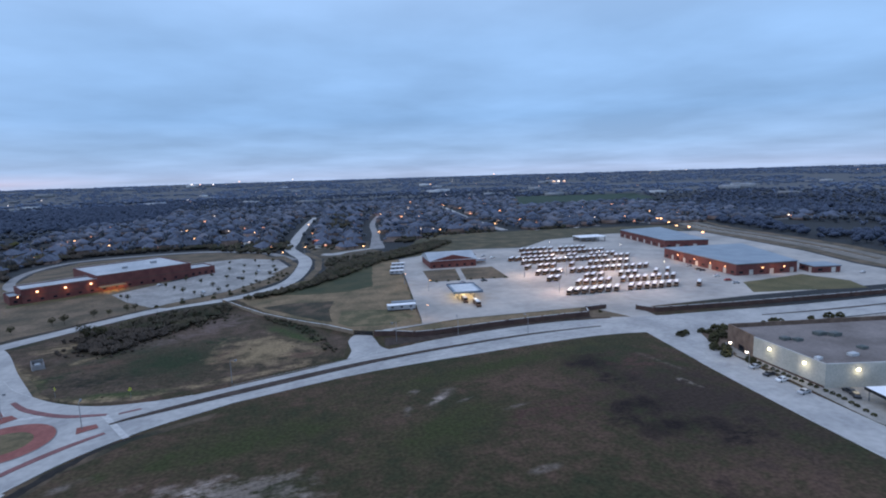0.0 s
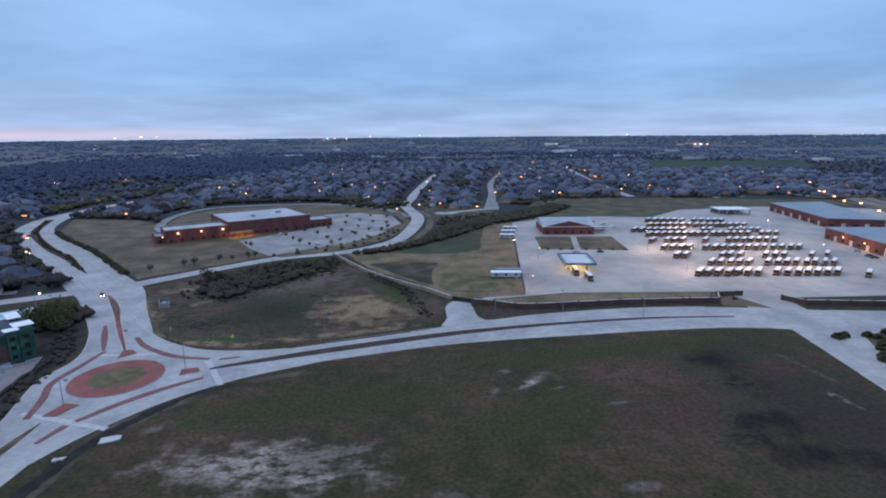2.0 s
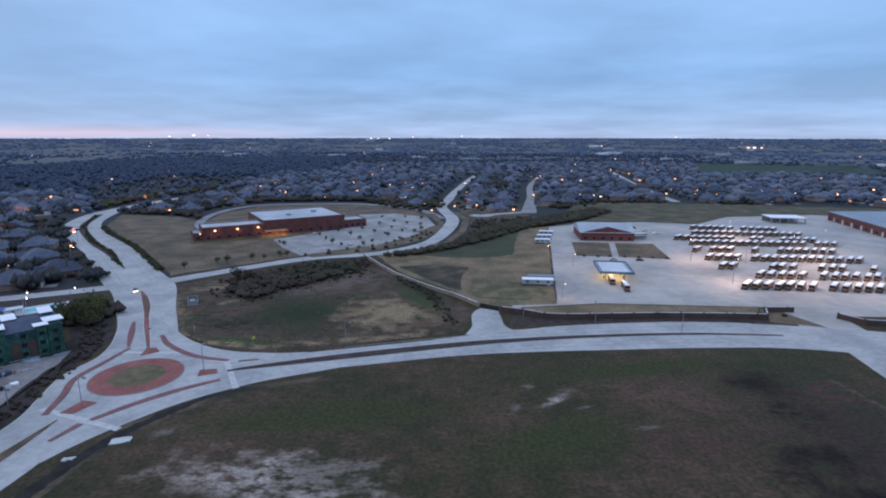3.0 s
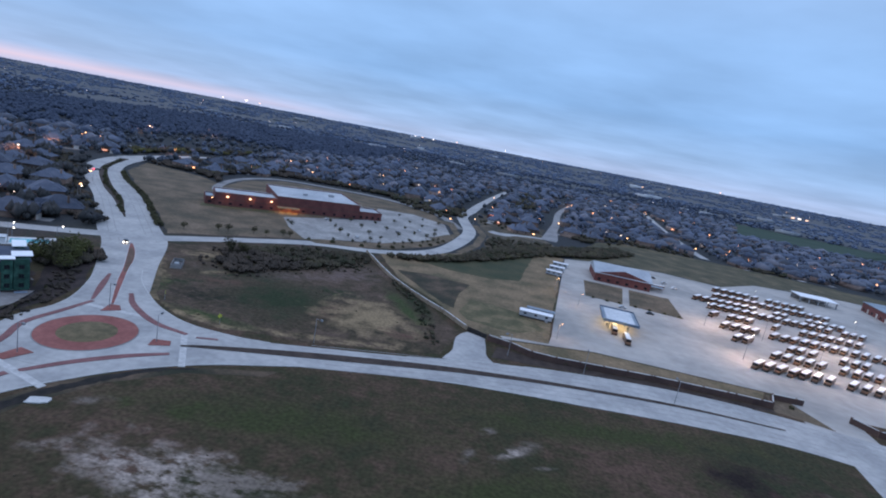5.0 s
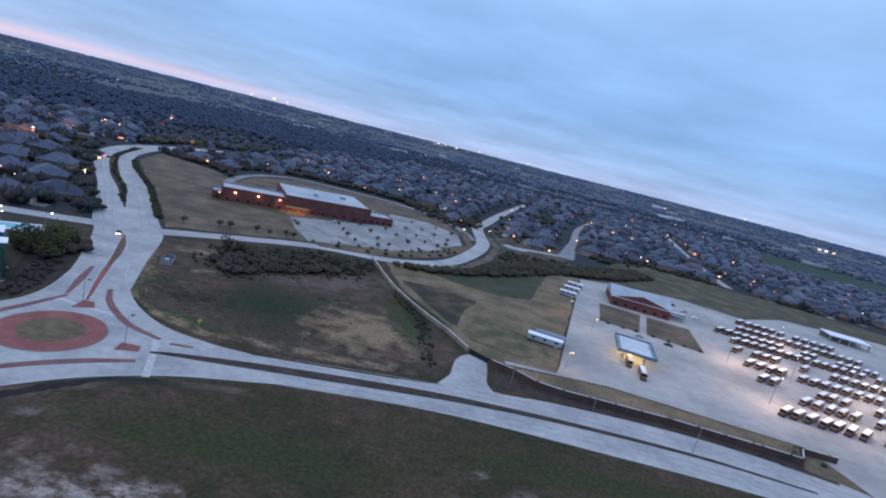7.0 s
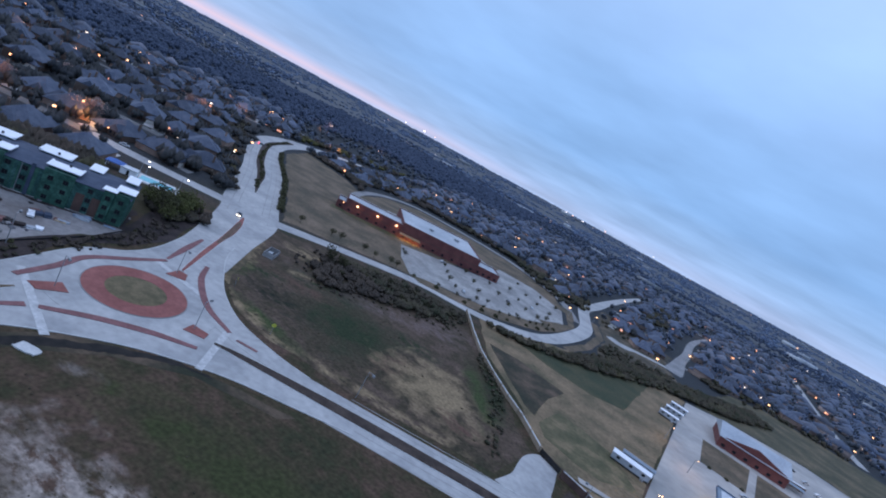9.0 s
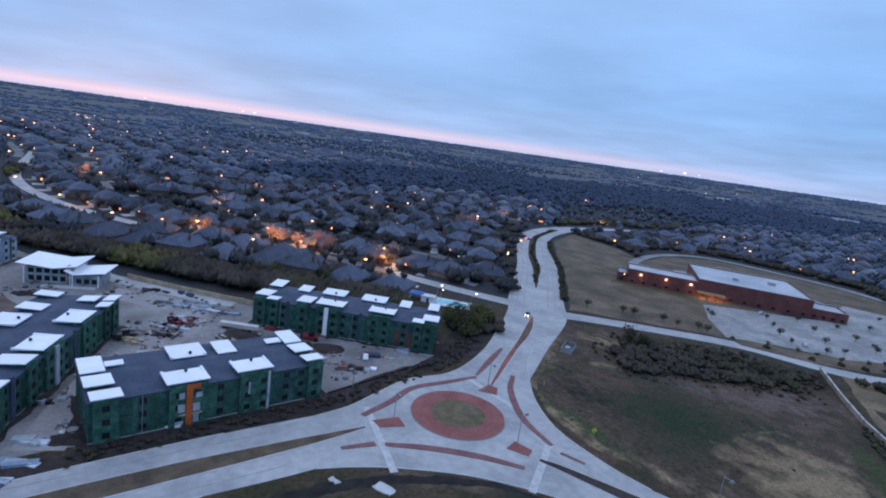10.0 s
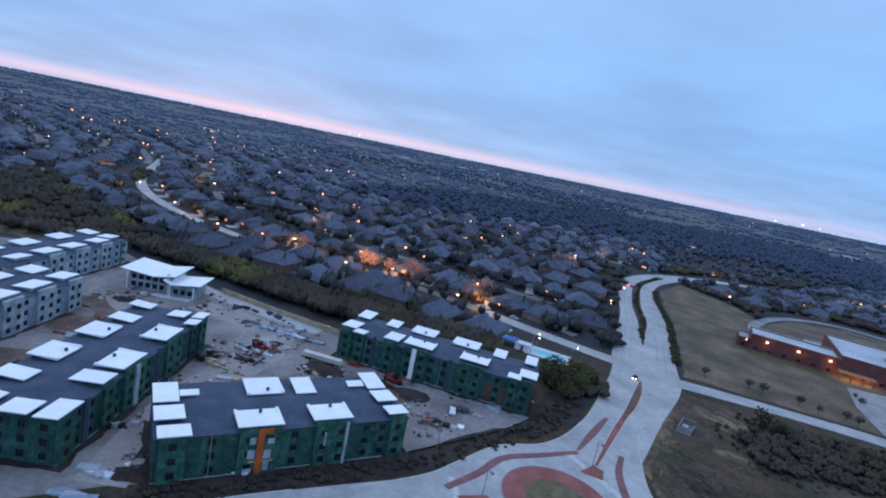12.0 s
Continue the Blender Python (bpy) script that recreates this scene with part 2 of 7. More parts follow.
class Geo:
    """Gathers vertices and faces for one mesh."""

    def __init__(self):
        self.v, self.f = [], []

    def add(self, vs, fs):
        o = len(self.v)
        self.v += [tuple(p) for p in vs]
        self.f += [tuple(o + i for i in q) for q in fs]
        return self

    def box(self, x0, x1, y0, y1, z0, z1):
        vs = [(x, y, z) for z in (z0, z1) for x, y in ((x0, y0), (x1, y0), (x1, y1), (x0, y1))]
        return self.add(vs, [(3, 2, 1, 0), (4, 5, 6, 7), (0, 1, 5, 4), (1, 2, 6, 5), (2, 3, 7, 6), (3, 0, 4, 7)])

    def prism(self, poly, z0, z1):
        n = len(poly)
        if sum(poly[i - 1][0] * poly[i][1] - poly[i][0] * poly[i - 1][1] for i in range(n)) < 0:
            poly = poly[::-1]
        vs = [(x, y, z0) for x, y in poly] + [(x, y, z1) for x, y in poly]
        return self.add(vs, [tuple(range(n, 2 * n))] + [(i, (i + 1) % n, n + (i + 1) % n, n + i) for i in range(n)])

    def tube(self, a, b, r0, r1, n=6):
        a, b = Vector(a), Vector(b)
        w = (b - a).normalized()
        u = w.orthogonal().normalized()
        t = w.cross(u)
        vs = [c + (u * math.cos(k * math.tau / n) + t * math.sin(k * math.tau / n)) * r for c, r in ((a, r0), (b, r1)) for k in range(n)]
        return self.add(vs, [(i, (i + 1) % n, n + (i + 1) % n, n + i) for i in range(n)] + [tuple(range(n))[::-1], tuple(range(n, 2 * n))])

    def hip(self, x0, x1, y0, y1, z, h, over=0.5, gable=False, thick=0.18):
        x0, x1, y0, y1 = x0 - over, x1 + over, y0 - over, y1 + over
        w, l = x1 - x0, y1 - y0
        if w >= l:
            d = 0 if gable else l / 2
            r = [(x0 + d, (y0 + y1) / 2), (x1 - d, (y0 + y1) / 2)]
            fs = [(4, 5, 9, 8), (5, 6, 9), (6, 7, 8, 9), (7, 4, 8)]
        else:
            d = 0 if gable else w / 2
            r = [((x0 + x1) / 2, y0 + d), ((x0 + x1) / 2, y1 - d)]
            fs = [(4, 5, 8), (5, 6, 9, 8), (6, 7, 9), (7, 4, 8, 9)]
        c = ((x0, y0), (x1, y0), (x1, y1), (x0, y1))
        vs = [(x, y, z - thick) for x, y in c] + [(x, y, z) for x, y in c] + [(x, y, z + h) for x, y in r]
        return self.add(vs, fs + [(3, 2, 1, 0), (0, 1, 5, 4), (1, 2, 6, 5), (2, 3, 7, 6), (3, 0, 4, 7)])

    def clump(self, c, r, g):
        """An uneven little clump of foliage."""
        k = [Vector(d) * r * g.uniform(0.6, 1.3) for d in ((1, 0, 0), (0, 1, 0), (-1, 0, 0), (0, -1, 0), (0, 0, 0.9), (0, 0, -0.8))]
        return self.add([Vector(c) + p for p in k], [(0, 1, 4), (1, 2, 4), (2, 3, 4), (3, 0, 4), (1, 0, 5), (2, 1, 5), (3, 2, 5), (0, 3, 5)])

    def mesh(self, name, mat):
        me = bpy.data.meshes.new(name)
        me.from_pydata(self.v, [], self.f)
        me.materials.append(mat)
        return me


def part(name, geo, mat, parent=None, label=""):
    """Links one mesh object, as a part under a thing where a parent is given."""
    ob = new(name, geo.mesh(name, mat) if isinstance(geo, Geo) else geo)
    if parent:
        ob.parent = parent
    return tagged(ob, label)


def thing(name, label, category, x=0, y=0, z=0, ang=0, group=""):
    """An empty at the base of a thing; its parts hang under it."""
    ob = new(name)
    ob.empty_display_size = 0.5
    ob.matrix_basis = pose(x, y, z, 0, 0, ang)
    return tagged(ob, label, category, group)


def struct(name, geo, mat, label="", category=""):
    return tagged(part(name, geo, mat), label, category, kind="structure")


def smooth(pts, n=6):
    """A Catmull-Rom line through rows of numbers."""
    p = [np.array(q, float) for q in pts]
    p = [2 * p[0] - p[1]] + p + [2 * p[-1] - p[-2]]
    out = []
    for i in range(1, len(p) - 2):
        for k in range(n):
            t = k / n
            a, b, c, d = p[i - 1:i + 3]
            out.append(0.5 * (2 * b + (c - a) * t + (2 * a - 5 * b + 4 * c - d) * t * t + (3 * b - a - 3 * c + d) * t ** 3))
    return out + [p[-2]]


def sides(rows, n=6):
    """Rows of x, y, left width, right width: the two edges of the strip."""
    line = smooth(rows, n)
    left, right = [], []
    for i, r in enumerate(line):
        d = line[min(i + 1, len(line) - 1)][:2] - line[max(i - 1, 0)][:2]
        d /= np.linalg.norm(d)
        nrm = np.array((-d[1], d[0]))
        left.append(tuple(r[:2] + nrm * r[2])), right.append(tuple(r[:2] - nrm * r[3]))
    return left, right


def strip(rows, z0, z1, n=6, g=None):
    g = g or Geo()
    left, right = sides(rows, n)
    m = len(left)
    vs = [(x, y, z) for z in (z1, z0) for x, y in left + right]
    fs = [(m + i, m + i + 1, i + 1, i) for i in range(m - 1)]
    fs += [(i, i + 1, 2 * m + i + 1, 2 * m + i) for i in range(m - 1)] + [(3 * m + i, 3 * m + i + 1, m + i + 1, m + i) for i in range(m - 1)]
    fs += [(0, 2 * m, 3 * m, m), (2 * m - 1, 4 * m - 1, 3 * m - 1, m - 1)]
    return g.add(vs, fs)


def kerb(line, g, w=0.3, z0=-0.02, z1=0.16):
    """A kerb of width w laid along a line of points."""
    return strip([(x, y, w / 2, w / 2) for x, y in line], z0, z1, 1, g)


def wall_line(line, w, h, z0=0.0, g=None):
    return strip([(x, y, w / 2, w / 2) for x, y in line], z0, h, 1, g)


def ring(cx, cy, r0, r1, z0, z1, n=64):
    g = Geo()
    vs = [(cx + r * math.cos(k * math.tau / n), cy + r * math.sin(k * math.tau / n), z) for r, z in ((r0, z0), (r0, z1), (r1, z1), (r1, z0)) for k in range(n)]
    return g.add(vs, [(j * n + k, j * n + (k + 1) % n, (j + 1) * n + (k + 1) % n, (j + 1) * n + k) for j in range(3) for k in range(n)])


def rough_edge(poly, amp, step=6.0, seed=1):
    """A polygon's outline, made uneven."""
    g, out = random.Random(seed), []
    for i in range(len(poly)):
        a, b = np.array(poly[i - 1], float), np.array(poly[i], float)
        n = max(1, int(np.linalg.norm(b - a) / step))
        out += [tuple(a + (b - a) * k / n + np.array((g.uniform(-amp, amp), g.uniform(-amp, amp)))) for k in range(n)]
    return out


def inside(x, y, poly):
    hit = False
    for i in range(len(poly)):
        (x0, y0), (x1, y1) = poly[i - 1], poly[i]
        if (y0 > y) != (y1 > y) and x < (x1 - x0) * (y - y0) / (y1 - y0) + x0:
            hit = not hit
    return hit


def far_lift(x, y):
    """The gentle rise of the land towards the horizon."""
    t = min(max((math.hypot(x, y - 20) - 2300) / 2550, 0), 1)
    return 47 * t * t * (3 - 2 * t)


def stamp(name, vs, fs, spots, mat, soft=False):
    """One mesh of many copies of a small shape at rows of x, y, z, angle, width, height."""
    vs, s = np.array(vs, float), np.array(spots, float)
    c, n = np.cos(s[:, 3])[:, None], len(vs)
    d = np.sin(s[:, 3])[:, None]
    X, Y, Z = vs[:, 0] * s[:, 4:5], vs[:, 1] * s[:, 4:5], vs[:, 2] * s[:, 5:6]
    P = np.stack([c * X - d * Y + s[:, 0:1], d * X + c * Y + s[:, 1:2], Z + s[:, 2:3]], -1).reshape(-1, 3)
    sizes = np.array([len(f) for f in fs])
    idx = np.concatenate([np.array(f) for f in fs])
    allidx = (idx[None, :] + (np.arange(len(s)) * n)[:, None]).ravel()
    total = np.tile(sizes, len(s))
    me = bpy.data.meshes.new(name)
    me.vertices.add(len(P)), me.loops.add(len(allidx)), me.polygons.add(len(total))
    me.vertices.foreach_set("co", P.ravel())
    me.loops.foreach_set("vertex_index", allidx.astype(np.int32))
    me.polygons.foreach_set("loop_start", np.concatenate([[0], np.cumsum(total)[:-1]]).astype(np.int32))
    if soft:
        me.polygons.foreach_set("use_smooth", np.ones(len(total), bool))
    me.update(calc_edges=True)
    me.materials.append(mat)
    return new(name, me)


# ---- ground ----
def ground_mat(name="winter_grassland", spots=(), tones=((0.034, 0.037, 0.018), (0.047, 0.041, 0.021), (0.066, 0.047, 0.028), (0.098, 0.060, 0.042))):
    m, nd, lk, bs = node_mat(name)
    pos = nd.new("ShaderNodeNewGeometry").outputs["Position"]

    def noise_at(s, detail=5):
        n = nd.new("ShaderNodeTexNoise")
        n.inputs["Scale"].default_value, n.inputs["Detail"].default_value = 1 / s, detail
        lk.new(pos, n.inputs["Vector"])
        return n.outputs[0]

    def mth(op, a, b=0.0, clamp=False):
        n = nd.new("ShaderNodeMath")
        n.operation, n.use_clamp = op, clamp
        for i, v in enumerate((a, b)):
            if isinstance(v, (int, float)):
                n.inputs[i].default_value = v
            else:
                lk.new(v, n.inputs[i])
        return n.outputs[0]

    def mix(f, a, b):
        n = nd.new("ShaderNodeMix")
        n.data_type = "RGBA"
        lk.new(f, n.inputs[0])
        for i, v in ((6, a), (7, b)):
            if isinstance(v, tuple):
                n.inputs[i].default_value = (*v, 1)
            else:
                lk.new(v, n.inputs[i])
        return n.outputs[2]

    big, mid, small, fine = noise_at(45), noise_at(7), noise_at(2.6, 6), noise_at(1.1, 4)
    base = nd.new("ShaderNodeValToRGB")
    e = base.color_ramp.elements
    e[0].position, e[0].color = 0.38, (*tones[0], 1)
    e[1].position, e[1].color = 0.60, (*tones[3], 1)
    e.new(0.46).color = (*tones[1], 1)
    e.new(0.52).color = (*tones[2], 1)
    lk.new(mth("ADD", mth("ADD", mth("MULTIPLY", big, 0.46), mth("MULTIPLY", mid, 0.35)), mth("MULTIPLY", small, 0.19)), base.inputs[0])
    col = base.outputs[0]
    sx = nd.new("ShaderNodeSeparateXYZ")
    lk.new(pos, sx.inputs[0])
    # beyond the vacant land: dull garden and woodland soil, its colour cooled for haze
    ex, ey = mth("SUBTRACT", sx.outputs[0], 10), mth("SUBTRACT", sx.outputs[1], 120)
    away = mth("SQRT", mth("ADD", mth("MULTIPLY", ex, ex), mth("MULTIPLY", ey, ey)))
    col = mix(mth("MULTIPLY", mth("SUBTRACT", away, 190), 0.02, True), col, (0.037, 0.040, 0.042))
    # open dormant farmland farther out, paled and cooled by distance to imitate haze
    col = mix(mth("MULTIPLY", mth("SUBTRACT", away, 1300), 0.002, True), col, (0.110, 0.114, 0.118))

    def patch(cx, cy, rx, ry, ang, seed):
        """An uneven blotch: 1 inside, 0 outside."""
        c, s = math.cos(radians(ang)), math.sin(radians(ang))
        X, Y = mth("SUBTRACT", sx.outputs[0], cx), mth("SUBTRACT", sx.outputs[1], cy)
        u = mth("DIVIDE", mth("ADD", mth("MULTIPLY", X, c), mth("MULTIPLY", Y, s)), rx)
        v = mth("DIVIDE", mth("SUBTRACT", mth("MULTIPLY", Y, c), mth("MULTIPLY", X, s)), ry)
        r = mth("SQRT", mth("ADD", mth("MULTIPLY", u, u), mth("MULTIPLY", v, v)))
        return mth("MULTIPLY", mth("SUBTRACT", mth("ADD", mth("MULTIPLY", mid, 2.4), -0.15), r), 1.15, True), r

    for cx, cy, rx, ry, ang, tint, broken in spots:
        f, r = patch(cx, cy, rx, ry, ang, 0)
        if broken:
            stretch = nd.new("ShaderNodeMapping")
            stretch.inputs["Scale"].default_value = (0.21, 0.40, 1)
            stretch.inputs["Rotation"].default_value = (0, 0, radians(18))
            lk.new(pos, stretch.inputs[0])
            streak = nd.new("ShaderNodeTexNoise")
            streak.inputs["Scale"].default_value, streak.inputs["Detail"].default_value, streak.inputs["Roughness"].default_value = 1.0, 9, 0.68
            lk.new(stretch.outputs[0], streak.inputs["Vector"])
            f = mth("MULTIPLY", f, mth("MULTIPLY", mth("SUBTRACT", streak.outputs[0], 0.41), 7.0, True))
        col = mix(f, col, tint)
    g = nd.new("ShaderNodeMapRange")
    g.inputs[1].default_value, g.inputs[2].default_value, g.inputs[3].default_value, g.inputs[4].default_value = 0.3, 0.7, 0.66, 1.34
    lk.new(fine, g.inputs[0])
    sc = nd.new("ShaderNodeVectorMath")
    sc.operation = "SCALE"
    lk.new(col, sc.inputs[0]), lk.new(g.outputs[0], sc.inputs["Scale"])
    lk.new(sc.outputs[0], bs.inputs["Base Color"])
    bs.inputs["Roughness"].default_value, bs.inputs["Specular IOR Level"].default_value = 0.95, 0.15
    bu = nd.new("ShaderNodeBump")
    bu.inputs["Strength"].default_value, bu.inputs["Distance"].default_value = 0.5, 0.2
    lk.new(fine, bu.inputs["Height"]), lk.new(bu.outputs[0], bs.inputs["Normal"])
    return m


SAND, SILT, DAMP, OLIVE = (0.33, 0.27, 0.225), (0.155, 0.125, 0.10), (0.019, 0.013, 0.011), (0.043, 0.047, 0.018)
SPOTS = [(108, 112, 34, 46, 10, (0.043, 0.030, 0.023), False), (-28, 128, 46, 10, 10, OLIVE, False), (60, 160, 60, 8, 12, OLIVE, False), (30, 118, 30, 12, 20, OLIVE, False), (-36, 101, 27, 11, -3, SAND, True), (-22, 103, 15, 5, 4, SILT, True), (33, 139.5, 11, 3, 48, SILT, True), (31, 137.5, 4.5, 2, 40, SAND, True), (20, 132, 4, 1.6, 70, SILT, True), (25, 146, 3, 1.6, 40, SILT, True), (40, 135, 5, 1.1, 20, SILT, True), (53, 125, 6, 1.2, 10, SILT, True), (-68, 118, 5, 2.5, 30, SILT, True), (6, 87, 7, 3.5, 0, SILT, True)]
SPOTS += [(114.6, 124, 1.6, 6, 12, SAND, True), (119, 144, 1.3, 12, 12, SILT, True), (45, 90, 6, 1.6, 10, SILT, True), (91, 98, 15, 7, -12, DAMP, False), (88, 113, 11, 7, 8, DAMP, False), (78, 106, 7, 6, 0, DAMP, True), (94, 151, 12, 9, -20, DAMP, False), (94, 134, 7, 11, 0, DAMP, True), (70, 60, 16, 7, 30, DAMP, False), (104, 88, 12, 6, 20, DAMP, True), (60, 118, 22, 9, 15, (0.075, 0.042, 0.032), True), (112, 145, 14, 10, 0, (0.075, 0.042, 0.032), True)]
rings = [0, 40, 90, 150, 220, 300, 400, 550, 750, 1000, 1350, 1750, 2150] + [2300 + 2550 * k / 14 for k in range(15)] + [4980]
g, seg = Geo(), 120
g.v = [(r * math.cos(k * math.tau / seg), 20 + r * math.sin(k * math.tau / seg), far_lift(r, 20) + (0.9 * math.sin(k * 2.3) * math.sin(r / 170) if r > 2600 else 0)) for r in rings[1:] for k in range(seg)]
g.v.append((0, 20, 0))
g.f = [(len(g.v) - 1, k, (k + 1) % seg) for k in range(seg)] + [(j * seg + k, (j + 1) * seg + k, (j + 1) * seg + (k + 1) % seg, j * seg + (k + 1) % seg) for j in range(len(rings) - 2) for k in range(seg)]
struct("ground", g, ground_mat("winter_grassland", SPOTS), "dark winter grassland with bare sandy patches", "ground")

# grass and dirt areas, each a thin sheet on the ground
SCRUB_FIELD = [(-98, 187), (-90, 178), (-72, 171), (-50, 174), (-10, 184), (6, 190), (8, 205), (11, 216), (-10, 248), (-54, 312), (-85, 299), (-112, 272), (-138, 248), (-112, 208)]
def area(name, poly, mat, z, amp, lab):
    """A thin sheet of grass or dirt with an uneven edge."""
    struct(name, Geo().prism(rough_edge(poly, amp, 7, len(name)), -0.2, z), mat, lab, "ground")


def at_school(u, v):
    c, s = math.cos(radians(32.8)), math.sin(radians(32.8))
    return (-180 + c * u - s * v, 357.8 + s * u + c * v)


WEED = (0.046, 0.060, 0.022)
STRAW, RUST, MAUVE, MOSS, THICK = (0.24, 0.174, 0.100), (0.112, 0.064, 0.046), (0.135, 0.098, 0.084), (0.025, 0.036, 0.016), (0.020, 0.021, 0.013)
LOT_SPOTS = [(-80, 272, 44, 20, 42, THICK, False), (-78, 236, 34, 9, 28, MAUVE, True), (-48, 258, 20, 7, 30, MAUVE, True), (-92, 214, 22, 7, 15, RUST, True), (-84, 196, 26, 9, 0, THICK, True), (-60, 211, 24, 24, 10, MOSS, False), (-88, 228, 22, 10, 30, MOSS, True), (-100, 206, 14, 6, 50, MOSS, True), (-44, 232, 16, 8, 0, MOSS, True), (-40, 208, 9, 15, 0, RUST, True),
             (-24, 211, 24, 22, -25, STRAW, False), (-49, 268, 24, 8, 45, MAUVE, True), (-72, 178, 22, 4.5, -8, WEED, False), (-105, 201, 4, 12, 32, WEED, True), (-15, 232, 5, 30, 28, WEED, False), (-96, 224, 12, 3, 40, STRAW, True), (-30, 224, 14, 6, -10, STRAW, True), (-10, 200, 10, 6, 0, RUST, True), (-117, 216, 4, 24, 38, STRAW, True), (-76, 175, 26, 3.5, -12, STRAW, True), (-30, 182, 34, 3.5, 13, STRAW, True), (-12, 243, 5, 30, 25, MOSS, False), (-112, 246, 12, 10, 0, STRAW, True)]
area("scrub_field", SCRUB_FIELD, ground_mat("scrub_lot_grass", LOT_SPOTS, ((0.038, 0.034, 0.020), (0.060, 0.046, 0.028), (0.086, 0.060, 0.042), (0.122, 0.083, 0.062))), 0.02, 1.2, "rough brown scrub grass on a vacant lot")
area("yard_lawn", [(12, 224), (26, 220), (47, 226), (54, 282), (64, 355), (74, 430), (58, 432), (-48, 322), (-26, 276), (0, 246)], LAWN_LIT, 0.02, 0.5, "dormant tan lawn beside the bus yard")
area("green_plot", [(-33, 327), (-16, 342), (10, 375), (51, 425), (46, 389), (37, 325), (21, 315.5), (-5, 316)], GREEN, 0.04, 0.6, "dark green grass plot")
area("triangle_plot", [(-31, 292), (-15, 295.5), (9, 292), (9, 287), (5.5, 272), (5, 246), (0, 249.5)], SCRUB, 0.04, 0.4, "dark green triangular grass plot")
area("school_bank", [(-30, 400), (-14, 440), (-22, 478), (-46, 500), (-20, 500), (-9, 440), (-16, 396)], TAN, 0.07, 0.5, "tan grass bank beside the school lane")
area("green_mound", [(8, 252), (12, 265), (24, 264), (35, 260), (48, 242), (34, 231), (13, 235), (8, 243)], surf("worn_green_grass", (0.070, 0.068, 0.032), (0.20, 0.148, 0.082), 9, 1.5, 0.95, 0.3, where="World", c=(0.115, 0.098, 0.050), grainy=0.2), 0.04, 1.5, "worn green grass beside the trailer")
area("school_field", [(-312, 486), (-286, 424), (-246, 378), (-206, 338), (-147, 268), (-122, 291), (-92, 316), (-112, 342), (-126, 366), (-100, 392), (-100, 430), (-24, 482), (-44, 526), (-98, 562), (-150, 561), (-204, 544), (-222, 500), (-214, 448), (-250, 470)], TAN, 0.03, 0.8, "tan dormant school playing field")
area("bend_ground", [(12, 408), (38, 418), (74, 470), (64, 505), (64, 540), (70, 575), (-2, 612), (-4, 560), (4, 512), (13, 468)], surf("bend_ground_cover", (0.045, 0.040, 0.026), (0.135, 0.100, 0.064), 12, 1.6, 0.95, 0.3, where="World", c=(0.078, 0.062, 0.040), grainy=0.25), 0.015, 1.5, "worn brown ground inside the lane bend")
area("bend_verge", [(-6, 372), (3, 412), (6, 464), (-4, 510), (2, 512), (12, 466), (9, 412), (0, 370)], TAN, 0.034, 0.5, "tan verge along the outside of the lane bend")
area("back_field", [(80, 438), (110, 449), (160, 460), (202, 449), (248, 492), (330, 507), (425, 494), (440, 550), (300, 582), (160, 596), (120, 560), (92, 480)], surf("olive_back_grass", (0.058, 0.055, 0.030), (0.140, 0.106, 0.062), 16, 1.8, 0.95, 0.3, where="World", c=(0.092, 0.078, 0.043), grainy=0.22), 0.03, 3.0, "open olive grass behind the bus yard")
area("wall_verge", [(24, 216), (40, 211), (85, 212), (126, 212), (132, 224), (66, 227), (47, 223), (28, 219)], LAWN_LIT, 0.035, 0.3, "dormant grass strip behind the screen wall")
area("entrance_verge", [(128, 206), (146, 200), (138, 223), (132, 222)], TAN, 0.068, 0.3, "dormant grass wedge beside the yard entrance")
area("road_verge", [(24, 198), (60, 201.5), (128, 205), (128, 208), (85, 208), (40, 206), (26, 210)], MULCH, 0.035, 0.3, "dark mulch bed below the screen wall")
area("maintenance_lawn", [(240, 219), (266, 213), (306, 204), (316, 222), (308, 248), (256, 243)], surf("olive_lawn", (0.085, 0.080, 0.036), (0.145, 0.118, 0.058), 14, 1.5, 0.95, 0.3, where="World"), 0.055, 0.5, "green lawn before the maintenance building")
area("building_site", [(-119, 40), (-117, 122), (-122, 145), (-126, 166), (-143, 180), (-196, 131), (-240, 92), (-300, 50), (-300, -60), (-130, -60)], DIRT, 0.02, 1.5, "pale graded dirt of a building site")
area("site_verge", [(-110, 44), (-109.5, 100), (-109.5, 118), (-113, 134), (-120, 150), (-118, 165), (-122, 182), (-136, 204), (-150, 218), (-160, 206), (-140, 184), (-126, 166), (-123, 145), (-117.5, 122), (-116.5, 60), (-118, 44)], SOIL, 0.045, 0.9, "dark bare soil and weeds between the site and the road")
area("drain_verge", [(-83, 88), (-83, 112), (-78, 126), (-65, 138), (-50, 147), (-36, 152), (-38, 147), (-58, 139), (-71, 126), (-77.5, 112), (-79.5, 98), (-82, 84)], SCRUB, 0.012, 0.9, "rough tan grass along the roadside ditch")
area("junction_verge", [(-136, 248), (-140, 243), (-131, 229), (-118, 208), (-106, 191.5), (-97, 182.5), (-93, 183), (-104, 196), (-113, 211), (-125, 231)], DRY, 0.028, 1.2, "worn tan verge beside the road")
SOILB = surf("brown_soil", (0.085, 0.062, 0.048), (0.175, 0.130, 0.102), 6, 0.9, 0.95, 0.3, where="World", c=(0.125, 0.092, 0.072), grainy=0.25)
